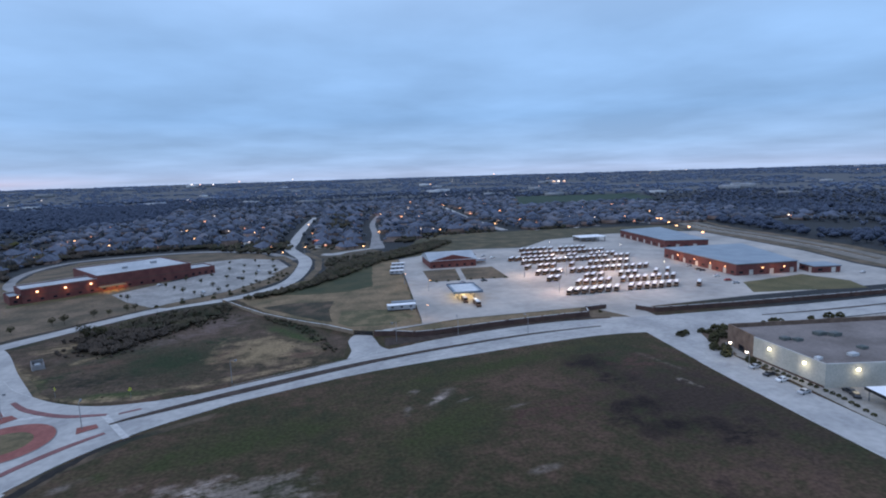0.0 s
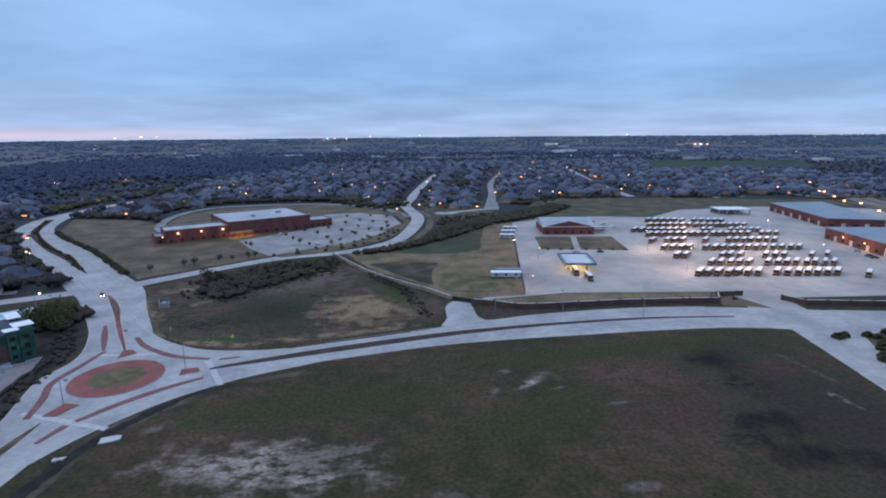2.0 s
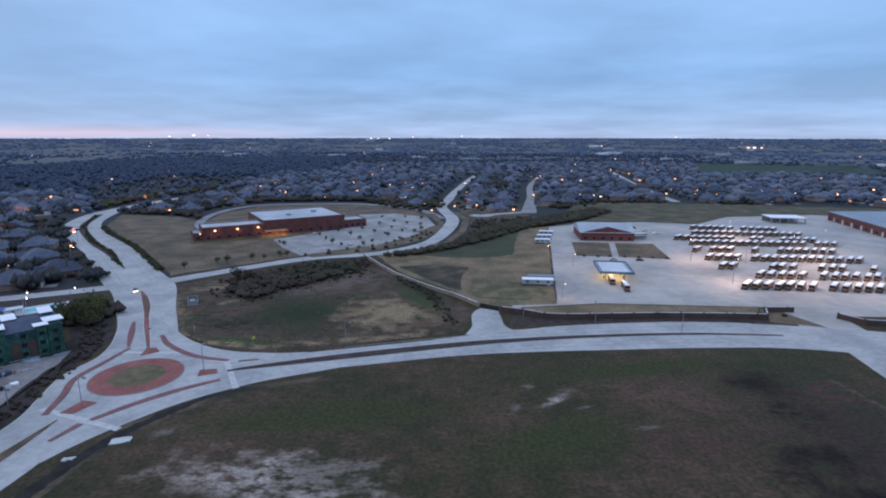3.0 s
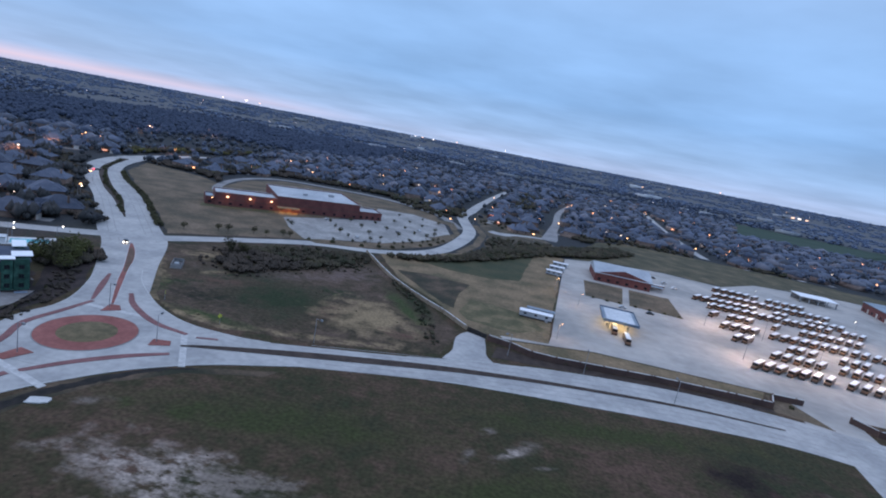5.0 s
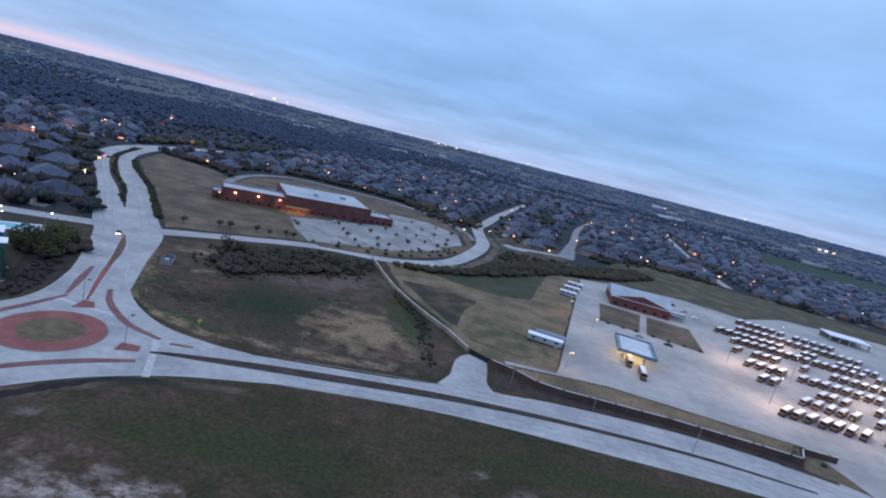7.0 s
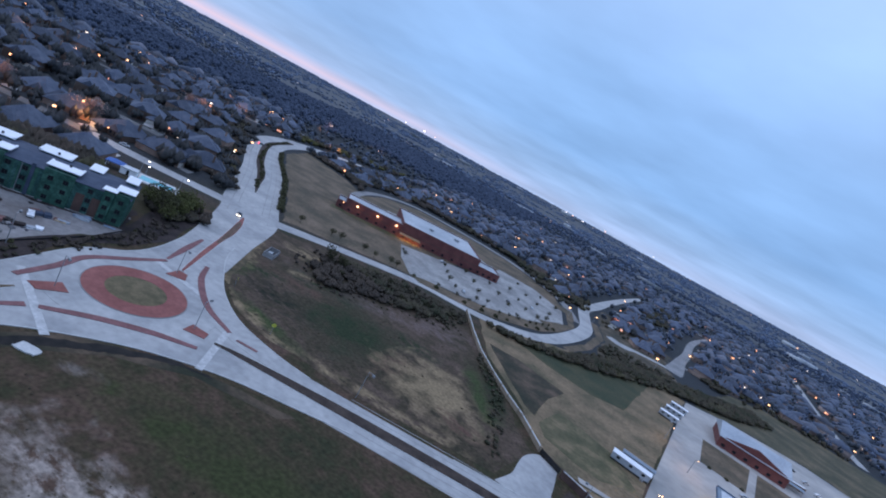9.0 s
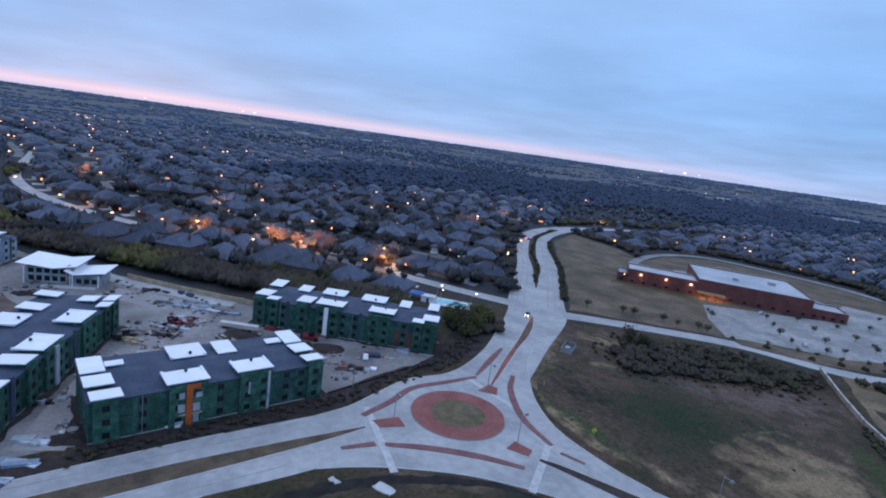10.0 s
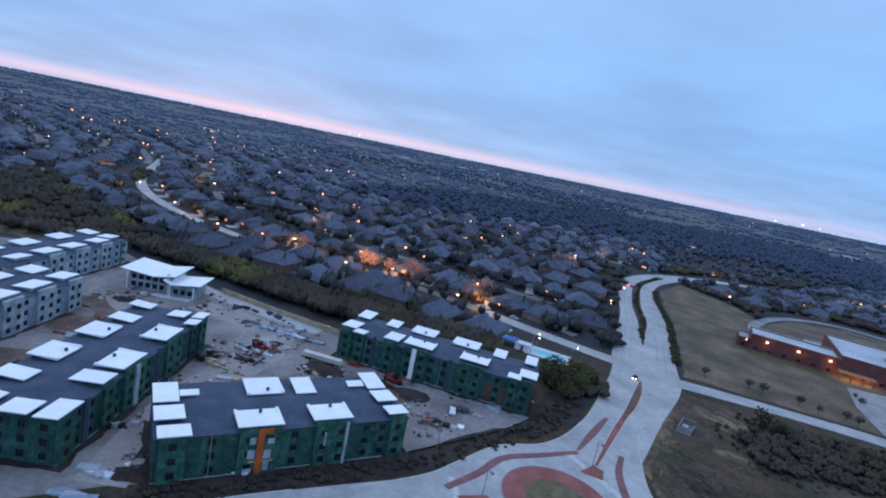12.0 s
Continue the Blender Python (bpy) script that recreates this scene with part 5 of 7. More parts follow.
for x in (-5, 5):
    for y in (-3, 3):
        p = thing("fuel_pump", "grey fuel pump on the island", "pump", 83.5 + x, 272.5 + y, 0.045, -3, "fuel pumps")
        part("cabinet", Geo().box(-0.4, 0.4, -0.25, 0.25, 0.15, 1.7), STEEL, p)
        part("island", Geo().box(-0.7, 0.7, -1.4, 1.4, 0, 0.15), KERB, p)
        part("screen", Geo().box(-0.25, 0.25, -0.28, -0.255, 1.1, 1.5), BLACK, p)


def trailer(x, y, ang, L=17, W=4.2, label="white portable trailer with a pale metal roof", roofmat=WHITE):
    t = thing("portable_trailer", label, "trailer", x, y, 0.02, ang, "trailers on the lawn")
    part("body", Geo().box(-L / 2, L / 2, -W / 2, W / 2, 0.6, 3.0), surf("grey_siding", (0.3, 0.32, 0.34), (0.4, 0.42, 0.44), 4, 0.4, 0.7), t)
    part("roof", Geo().hip(-L / 2, L / 2, -W / 2, W / 2, 3.05, 0.35, 0.2, True), roofmat, t, "ridged metal roof")
    part("skirt", Geo().box(-L / 2 + 0.1, L / 2 - 0.1, -W / 2 + 0.1, W / 2 - 0.1, 0, 0.6), BLACK, t)
    for k in range(3):
        u = -L / 2 + L * (k + 0.5) / 3
        part("window", Geo().box(u - 0.6, u + 0.6, -W / 2 - 0.04, -W / 2 + 0.02, 1.5, 2.4), GLASS, t)
    part("step", Geo().box(L / 2 - 3, L / 2 - 1.6, -W / 2 - 1.1, -W / 2 - 0.02, 0, 0.55), STEEL, t)
    return t


trailer(43, 257.5, -4, 15)
trailer(45.5, 263.5, -4, 13, 3.2, "grey portable trailer behind a white one", ROOFG)
for k, y in enumerate((362, 378, 394)):
    trailer(60.4 + 3.6 * k, y, -6, 10, 3.4, "short portable trailer in a row by the yard")

sh = thing("bus_shelter", "open bus shelter with a pale flat roof", "shelter", 279, 462, 0.045, -5)
part("roof", Geo().box(-14, 14, -9, 9, 4.6, 5.1), WHITE, sh)
part("back_wall", Geo().box(-13.5, 13.5, 8.4, 8.7, 0, 4.6), STEEL, sh)
for k in range(5):
    part("pier", Geo().box(-13.6 + 6.6 * k, -12.8 + 6.6 * k, -8.6, -7.8, 0, 4.6), STEEL, sh)

wk = thing("workshop_near", "long brick workshop with a flat blue-grey metal roof", "workshop")


def big_block(parent, corners, h, para=0.3):
    """A building of four corners with bands of brick below a metal roof."""
    c = [np.array(p, float) for p in corners]
    g = Geo()
    for i in range(4):
        a, b = c[i], c[(i + 1) % 4]
        L = np.linalg.norm(b - a)
        u = (b - a) / L
        inn = np.array((-u[1], u[0]))
        n = int(L / 7)
        holes = [(L / n * (k + 0.5) - 1.6, L / n * (k + 0.5) + 1.6, 0.05 if k % 2 else 1.2, 3.6 if k % 2 else 2.8) for k in range(n)]
        facade(g, L, h, holes, 0.35, lambda s, v, z: (*(a + u * s + inn * v), z))
        for k, (p, q, r, s) in enumerate(holes):
            q1, q2 = a + u * (p + 0.02) + inn * 0.25, a + u * (q - 0.02) + inn * 0.25
            part("bay_door" if r < 1 else "window", Geo().add([(*q1, r), (*q2, r), (*q2, s), (*q1, s), (*(q1 + inn * .05), r), (*(q2 + inn * .05), r), (*(q2 + inn * .05), s), (*(q1 + inn * .05), s)], [(0, 1, 2, 3), (5, 4, 7, 6), (0, 3, 7, 4), (1, 5, 6, 2), (3, 2, 6, 7)]), GARAGE if r < 1 else GLASS, parent)
    part("wall", g, BRICK, parent)
    mid = sum(c) / 4
    o = [p + (p - mid) / np.linalg.norm(p - mid) * 0.8 for p in c]
    part("roof", Geo().prism([tuple(p) for p in o], h, h + 0.5), ROOFG, parent, "blue-grey metal roof")


big_block(wk, [(267, 260), (312, 255), (345, 335), (276.5, 343)], 7.5)
for x, y in ((267.9, 270), (269.9, 286), (272.0, 304), (274.2, 324), (286, 257.6), (302, 255.8)):
    part("wall_lamp", Geo().box(x - 0.3, x + 0.3, y - 0.3, y + 0.3, 4.3, 4.8), WARM, wk, "glowing wall lamp")
wk2 = thing("workshop_far", "brick service building with a blue-grey metal roof", "workshop")
big_block(wk2, [(309, 384), (345, 372), (376, 478), (325, 476)], 7.0)
an = thing("workshop_annex", "small brick annex with a flat roof", "annex")
big_block(an, [(318, 248), (336, 244), (340, 258), (322, 262)], 4.2)

CREAM = surf("cream_panel", (0.40, 0.39, 0.34), (0.52, 0.50, 0.44), 6, 0.6, 0.8)
STONE = surf("brown_stone", (0.13, 0.088, 0.066), (0.24, 0.165, 0.125), 3, 0.5, 0.9)
store = thing("store_building", "large flat-roofed store with cream walls and brown stone entrance", "store")
FOOT = [(151.0, 104.2), (236, 82), (249, 132.5), (157.0, 150.8), (153.2, 134.4)]
STORE_H = 8.0


def wall_between(a, b, h, thick, z0=0.0):
    """An upright wall from a to b, its outer face on the line."""
    a, b = np.array(a, float), np.array(b, float)
    u = (b - a) / np.linalg.norm(b - a)
    n = np.array((-u[1], u[0])) * thick
    return Geo().prism([tuple(a), tuple(b), tuple(b + n), tuple(a + n)], z0, h)


for k, (a, b) in enumerate(zip(FOOT, FOOT[1:] + FOOT[:1])):
    stone = k in (2, 3)
    w = part("wall", wall_between(a, b, STORE_H + (0.25 if stone else 0), 0.4), STONE if stone else CREAM, store, "brown stone wall" if stone else "cream panel wall")
    part("coping", wall_between(a, b, STORE_H + (0.45 if stone else 0.18), 0.5, STORE_H + (0.26 if stone else 0.01)), STONE if stone else KERB, w)
part("roof", Geo().prism([(153.5, 105), (234, 84), (247, 131), (158, 149), (154.8, 134)], 6.9, 7.1), surf("gravel_roof", (0.145, 0.122, 0.110), (0.245, 0.208, 0.190), 14, 1.2, 0.95, where="World", c=(0.200, 0.170, 0.155)), store, "brownish grey gravel roof")
UNITG = surf("grey_green_unit", (0.085, 0.100, 0.095), (0.14, 0.155, 0.15), 2, 0.4, 0.7)
for x, y, sx, sy, hh, pale in ((163.3, 130.2, 1.6, 1.2, 1.1, 0), (166.4, 127.7, 1.5, 1.1, 1.0, 0), (180, 130.4, 2.0, 1.4, 1.3, 0), (184, 127.6, 2.0, 1.4, 1.3, 0), (179, 113.6, 1.4, 1.2, 0.9, 0), (155.6, 110.6, 1.0, 0.8, 0.8, 1), (169.3, 109.5, 1.6, 1.0, 0.9, 1), (204, 118, 2.2, 1.5, 1.3, 0)):
    u = part("rooftop_unit", Geo().box(x - sx, x + sx, y - sy, y + sy, 7.1, 7.1 + hh).box(x - sx * 0.6, x + sx * 0.6, y - sy * 0.6, y + sy * 0.6, 7.1 + hh, 7.2 + hh), ROOFW if pale else UNITG, store, "pale rooftop unit" if pale else "dark rooftop unit")
for x, y, sx, sy in ((152.0, 126.4, 0.35, 0.5), (150.95, 111.7, 0.35, 0.5), (161.2, 101.4, 0.5, 0.35)):
    part("wall_lamp", Geo().box(x - sx * 0.8, x + sx * 0.8, y - sy * 0.8, y + sy * 0.8, 5.7, 6.3), lamp_mat("store_wall_lamp", (1.0, 0.94, 0.70), 4.0), store, "glowing wall lamp")
part("base_course", wall_between((150.97, 104.3), (153.15, 134.3), 0.7, 0.03), BRICKD, store)
part("entrance_door", wall_between((154.3, 139.8), (155.1, 143.2), 2.5, 0.03), GLASS, store)
lo = thing("loading_canopy", "low white flat canopy with a dark edge beside the store", "canopy", 151.5, 84, 0.04, -13)
part("roof", Geo().box(0, 40, -12, 10, 3.9, 4.2), WHITE, lo, "white membrane roof")
part("fascia", Geo().box(-0.2, -0.01, -12, 10, 3.3, 4.25).box(-0.2, 40, -12.2, -12.01, 3.3, 4.25), BLACK, lo, "dark fascia")
for x in (0.6, 10, 20, 30):
    for y in (-11, 9):
        part("post", Geo().box(x - 0.15, x + 0.15, y - 0.15, y + 0.15, 0, 3.9), STEEL, lo)


# ---- lamps ----
def street_lamp(x, y, h, ang, mat, arm=1.8, size=0.5, label="tall steel street lamp, lit"):
    l = thing("street_lamp", label, "street lamp", x, y, 0.02, ang, "street lamps")
    part("pole", Geo().tube((0, 0, 0), (0, 0, h), 0.13, 0.08, 6), STEEL, l)
    part("arm", Geo().tube((0, 0, h - 0.1), (arm, 0, h + 0.15), 0.06, 0.05, 5), STEEL, l)
    part("head", Geo().box(arm - 0.3, arm + 0.5, -0.2, 0.2, h + 0.08, h + 0.26), STEEL, l)
    part("lamp", Geo().box(arm - size * 0.6, arm + size, -size * 0.55, size * 0.55, h - 0.16 - size * 0.3, h + 0.06), mat, l, "glowing lamp glass")
    return l


def point(x, y, z, watts, col, r=0.4):
    l = new("lamp_light", bpy.data.lights.new("lamp_light", "POINT"))
    l.data.energy, l.data.color, l.data.shadow_soft_size = watts, col, r
    l.location = (x, y, z)
    return l


AMBER = (1.0, 0.44, 0.15)
SUBURB = [(-468, 60), (-399, 84), (-342, 100), (-272, 157), (-227, 196), (-228, 305), (-457, 152), (-452, 235), (-327, 215), (-260, 354), (-19.6, 471), (-2.4, 497), (-300, 175), (-250, 224), (-322, 140), (84, 603), (11, 752), (240, 620), (292, 1060), (53, 478), (158, 588), (134, 895), (-390, 300), (-420, 360), (-520, 120), (-560, 260), (-500, 430), (-200, 620), (-120, 640), (-60, 680), (-440, 560), (-500, 640), (-260, 700), (180, 800), (-700, 150), (-640, 60), (-150, 760)]
for k, (x, y) in enumerate(SUBURB):
    street_lamp(x, y, 7.5, rnd.uniform(0, 360), WARM, size=0.8 if k < 15 else 1.0)
for x, y, w in ((-262, 176, 2500), (-288, 170, 8000), (-280, 178, 6000), (-316, 139, 8000), (-274, 191, 5000), (-237, 216, 6500), (-399, 88, 2500), (-340, 116, 2500), (-338, 375, 5000), (-228, 212, 1500), (-492, 250, 6000), (-560, 110, 4000)):
    point(x, y, 6.0, w * 0.8, AMBER)
# house fronts and gardens lit by their own lamps
for x, y, w in ((-424, 292, 3600), (-408, 181, 3000), (-573, 35, 4200), (-512, 344, 4600), (-401, 472, 3000), (-504, 46, 5600), (-463, 52, 3600), (-543, 820, 4500), (-527, 982, 5000), (-269, 664, 4000), (-501, 753, 4500), (-470, 877, 4000), (-355, 591, 4000), (-1340, 232, 12000), (-1310, 165, 12000), (140, 932, 6000), (424, 862, 5000), (468, 786, 5000)):
    point(x, y, 6.5, w * 1.3, (1.0, 0.46, 0.24))
for x, y in ((-222, 296), (-161, 213.5), (-175.5, 205.5)):
    street_lamp(x, y, 8.5, 40, COOL, 1.8, 0.30)
for x, y, a in ((146.7, 137.4, 180), (143.7, 126.8, 180)):
    street_lamp(x, y, 6, a, COOL, 1.2, 0.5, "car park light with a bright white head")
for x, y in ((151.0, 126.6), (149.9, 111.8), (160.8, 100.4), (145.5, 136.5)):
    point(x, y, 5.4, 150, (1.0, 0.90, 0.60))
for x, y in ((140, 262), (176, 268), (214, 262), (168, 305), (205, 322), (238, 345), (196, 384), (140, 312)):
    street_lamp(x, y, 13, rnd.uniform(0, 360), COOL, 1.2, 0.14, "bus yard floodlight pole")
for x, y in ((143, 262), (172, 262), (203, 300), (172, 330), (232, 344), (205, 262), (143, 312), (199, 384)):
    point(x, y, 12, 6800, (1.0, 0.70, 0.47))
# Lamps added to warm the lawn edge; no such heads are seen there.
for x, y in ((51, 234), (68, 296), (58, 322)):
    street_lamp(x, y, 7, 0, WARM, 1.0, 0.22, "added yard edge lamp, itself unseen, with a small amber head")
    point(x + 1, y, 6.4, 520, (1.0, 0.60, 0.28))
for x, y, w in ((265.5, 278, 420), (268.5, 300, 520), (271.5, 322, 520), (294, 254, 260)):
    point(x, y, 4.0, w, (1.0, 0.58, 0.30))
point(83, 257, 4.2, 320, (1.0, 0.76, 0.36))
point(74, 261, 4.2, 260, (1.0, 0.76, 0.36))
for u in (14, 29, 43.5):
    point(*at_school(u, -2), 5.9, 180, AMBER)
for u in (50, 55.5, 61):
    point(*at_school(u, -3), 2.9, 170, (1.0, 0.55, 0.2))
for x, y in ((-74.4, 152.4), (-101.4, 167.8), (-97.6, 130.4), (30, 203), (58, 202), (-35, 176), (88, 193), (-118, 130)):
    street_lamp(x, y, 8.5, rnd.uniform(0, 360), STEEL, label="tall steel street lamp, unlit")

for x, y, hgt in ((520, 691, 4), (453, 584, 4), (429, 531, 4), (411, 495, 4), (388, 428, 4), (440, 560, 6), (400, 462, 6)):
    street_lamp(x, y, hgt + 2, 40, WARM, 1.2, 1.7, "tall highway lamp, lit orange")


# ---- cars ----
def car(paint, lab):
    k = thing("parked_car", lab, "car", group="cars")
    g = Geo()
    pr = [(-2.2, 0.3), (-2.25, 0.85), (-1.6, 0.95), (-1.1, 1.45), (0.5, 1.47), (1.15, 0.98), (2.1, 0.85), (2.2, 0.35)]
    for y in (-0.88, 0.88):
        g.v += [(x, y * (0.86 if z > 1.2 else 1), z) for x, z in pr]
    n = len(pr)
    g.f = [tuple(range(n)), tuple(range(2 * n - 1, n - 1, -1))] + [(i, n + i, n + (i + 1) % n, (i + 1) % n) for i in range(n)]
    part("body", g, paint, k)
    part("windshield", Geo().add([(1.12, -0.72, 1.02), (1.12, 0.72, 1.02), (0.55, 0.68, 1.45), (0.55, -0.68, 1.45), (1.16, -0.72, 1.05), (1.16, 0.72, 1.05), (0.6, 0.68, 1.48), (0.6, -0.68, 1.48)], [(4, 5, 6, 7), (0, 1, 5, 4), (2, 3, 7, 6)]), GLASS, k)
    for y in (-0.84, 0.84):
        part("side_window", Geo().box(-0.95, 0.5, y - 0.03, y + 0.03, 1.0, 1.36), GLASS, k)
        for x in (-1.4, 1.4):
            part("wheel", Geo().tube((x, y - 0.12, 0.33), (x, y + 0.08, 0.33), 0.33, 0.33, 10), TYRE, k)
    return k


CARS = [car(p, l) for p, l in zip(CARP, ("silver saloon car parked on concrete", "dark saloon car parked on concrete", "white saloon car parked on concrete", "red saloon car parked on concrete"))]
SPOTS_CAR = [(145, 125.6, 185), (144, 118.6, 186), (143.7, 113.3, 186), (332, 250, 30), (141.5, 103.3, 187), (155, 99.2, 80), (153.6, 96.4, 60), (265, 301, 170), (261.5, 288, 170), (260.5, 283, 170), (254.5, 263, 172), (251, 250, 165), (249, 241.5, 165),
             (345, 236, 20), (350, 262, 20), (-104, 390, 60), (-70, 350, 118), (-52, 395, 118), (-40, 420, 118), (95, 312, 0), (110, 311, 0), (150, 400, 20), (146, 412, 20), (141, 424, 20), (-214, 225, 50), (-200, 240, 30)]
for k, (x, y, a) in enumerate(SPOTS_CAR):
    if k < 4:
        CARS[k].matrix_basis = pose(x, y, 0.06, 0, 0, a)
    else:
        copy_thing(CARS[rnd.choice((0, 0, 1, 1, 2, 0) if x < 200 else (0, 0, 1, 1, 2, 3))], pose(x, y, 0.06, 0, 0, a))
driven = copy_thing(CARS[1], pose(-148, 237.5, 0.12, 0, 0, -58))
for y in (-0.6, 0.6):
    part("headlight", Geo().box(2.15, 2.5, y - 0.2, y + 0.2, 0.5, 0.8), COOL, driven, "glowing headlight")
tagged(driven, "dark car on the road with its headlights on", "car")
braking = copy_thing(CARS[1], pose(-292, 398, 0.09, 0, 0, 55))
for y in (-0.6, 0.6):
    part("tail_light", Geo().box(-2.7, -2.2, y - 0.4, y + 0.4, 0.5, 1.1), REDL, braking, "glowing red tail light")
tagged(braking, "dark car braking on the boulevard", "car")


# ---- trees ----
def tree_meshes(seed, h, r, mat, sparse=False):
    """Trunk with limbs, and an uneven crown of many small clumps."""
    g, t, cr = random.Random(seed), Geo(), Geo()
    t.tube((0, 0, -0.1), (0.1, 0, h * 0.45), 0.05 * h * 0.5, 0.03 * h * 0.5, 6)
    for k in range(7):
        a, z = g.uniform(0, math.tau), h * g.uniform(0.3, 0.45)
        t.tube((0.05, 0, z), (r * 0.75 * math.cos(a), r * 0.75 * math.sin(a), z + h * g.uniform(0.15, 0.4)), 0.014 * h, 0.004 * h, 4)
    n = 110 if sparse else 170
    lobes = [(g.uniform(-.45, .45) * r, g.uniform(-.45, .45) * r, h * g.uniform(0.45, 0.78), r * g.uniform(0.4, 0.7)) for _ in range(6)]
    for _ in range(n):
        x, y, z, q = g.choice(lobes)
        d = Vector((g.gauss(0, 1), g.gauss(0, 1), g.gauss(0, 0.8))).normalized() * q * g.uniform(0.55, 1.08)
        cr.clump((x + d.x, y + d.y, max(z + d.z, h * 0.22)), h * g.uniform(0.028, 0.055) * (0.8 if sparse else 1.05), g)
    cm = cr.mesh("crown", mat)
    cm.polygons.foreach_set("use_smooth", [True] * len(cm.polygons))
    return t.mesh("trunk", BARK), cm


TREES = [tree_meshes(3, 7, 3.0, LEAF), tree_meshes(5, 6, 2.6, LEAF), tree_meshes(8, 8, 3.4, LEAFB, True), tree_meshes(11, 5, 2.0, LEAF), tree_meshes(14, 9, 4.2, LEAFB, True), tree_meshes(17, 8, 3.8, BLOSSOM), tree_meshes(19, 8, 4.0, surf("yellow_green_leaf", (0.06, 0.065, 0.02), (0.10, 0.10, 0.032), 2, 0.4, 0.9, vary=0.2))]
SHRUB_G = random.Random(4)
shrub_geo = Geo()
for _ in range(40):
    d = Vector((SHRUB_G.gauss(0, 1), SHRUB_G.gauss(0, 1), abs(SHRUB_G.gauss(0, 0.6)))).normalized()
    shrub_geo.clump((d.x * 0.9, d.y * 0.9, 0.25 + d.z * 0.9), SHRUB_G.uniform(0.25, 0.45), SHRUB_G)
SHRUB = shrub_geo.mesh("crown", LEAF)
SHRUB.polygons.foreach_set("use_smooth", [True] * len(SHRUB.polygons))


def tree(x, y, kind, s=1.0, name="tree", lab="dark evergreen tree with a rounded crown", group="trees"):
    t = thing(name, lab, "tree", x, y, 0, rnd.uniform(0, 360), group)
    t.scale = (s, s, s * rnd.uniform(0.9, 1.1))
    tm, cm = TREES[kind]
    part("trunk", tm, BARK, t), part("crown", cm, LEAF, t)
    return t


def shrub(x, y, s=1.0, lab="low dark evergreen shrub"):
    t = thing("shrub", lab, "shrub", x, y, 0, rnd.uniform(0, 360), "shrubs")
    t.scale = (s, s, s)
    part("crown", SHRUB, LEAF, t)
    return t


def along(line, step, off=0.0):
    out = []
    for a, b in zip(line, line[1:]):
        d = math.hypot(b[0] - a[0], b[1] - a[1])
        n = max(1, int(d / step))
        for k in range(n):
            t = (k + rnd.uniform(-0.25, 0.25)) / n
            out.append((a[0] + (b[0] - a[0]) * t - (b[1] - a[1]) / d * off, a[1] + (b[1] - a[1]) * t + (b[0] - a[0]) / d * off))
    return out


# school car park trees and street trees along the lane
for x, y in ((-118, 352), (-112, 343), (-98, 380), (-90, 366), (-82, 352), (-74, 344), (-88, 396), (-76, 382), (-66, 366), (-56, 358), (-72, 408), (-60, 394), (-48, 378), (-62, 430), (-50, 414), (-40, 398), (-30, 392), (-52, 446), (-40, 436), (-28, 426), (-45, 470), (-30, 462), (-66, 470), (-60, 346), (-38, 368), (-26, 406)):
    tree(x, y, rnd.choice((1, 3)), 0.72, lab="small dark tree in the school car park")
for x, y in ((-147, 281), (-134, 293), (-129, 294.5), (-118, 303), (-111, 304), (-104, 311), (-100, 312)):
    tree(x, y, 1, rnd.uniform(0.7, 0.9), lab="small dark street tree beside the school field")
for x, y in along([(-78, 326), (-52, 342), (-30, 372), (-18, 404)], 8):
    tree(x, y, 3, 0.62, lab="small dark street tree beside the school lane")
for x, y in along([(-90, 318), (-62, 328), (-44, 342), (-24, 374), (-15, 408)], 11):
    shrub(x, y, rnd.uniform(0.9, 1.5), "dark shrub on the car park verge")
for x, y in along([(-160, 279), (-210, 338), (-255, 382), (-284, 415)], 4.2):
    shrub(x, y, rnd.uniform(1.3, 2.2), "tall dark hedge shrub along the boulevard")
for x, y in along([(-190, 291), (-215, 320), (-250, 355), (-300, 416), (-330, 478)], 6):
    shrub(x + rnd.uniform(-1, 1), y + rnd.uniform(-1, 1), rnd.uniform(0.9, 1.6), "dark shrub in the boulevard median")
# creek-side belt by the scrub field and behind the flats
for x, y in along([(-104, 252), (-84, 272), (-62, 290), (-48, 300)], 3.6) + along([(-98, 246), (-78, 264), (-58, 282)], 4.5):
    tree(x + rnd.uniform(-4, 4), y + rnd.uniform(-4, 4), rnd.choice((0, 2, 0, 4)), rnd.uniform(0.32, 0.62), lab="scrubby tree in the drainage belt")
tree(-101, 256, 0, 1.1, lab="dense dark evergreen tree at the field corner")
tree(-105, 252, 0, 1.35, lab="dense dark evergreen tree at the field corner")
for x, y in along([(-22, 324), (0, 346), (24, 378), (58, 424), (106, 462), (144, 505)], 4.0) + along([(-6, 344), (12, 372), (34, 404), (70, 440)], 5.0, -2):
    tree(x + rnd.uniform(-2, 2), y + rnd.uniform(-2, 2), rnd.choice((0, 2, 0)), rnd.uniform(0.36, 0.62), lab="scrubby tree in the belt north of the yard")
for x, y in ((-141, 197), (-148, 195), (-144, 203), (-152, 202), (-143, 190), (-136, 188), (-148, 208), (-155, 196), (-146, 199), (-150, 192), (-141, 199), (-145, 210), (-140, 193), (-152, 208), (-157, 203), (-144, 196)):
    tree(x, y, rnd.choice((0, 6, 6, 1)), rnd.uniform(0.95, 1.3), lab="dense olive evergreen in a clump by the junction")
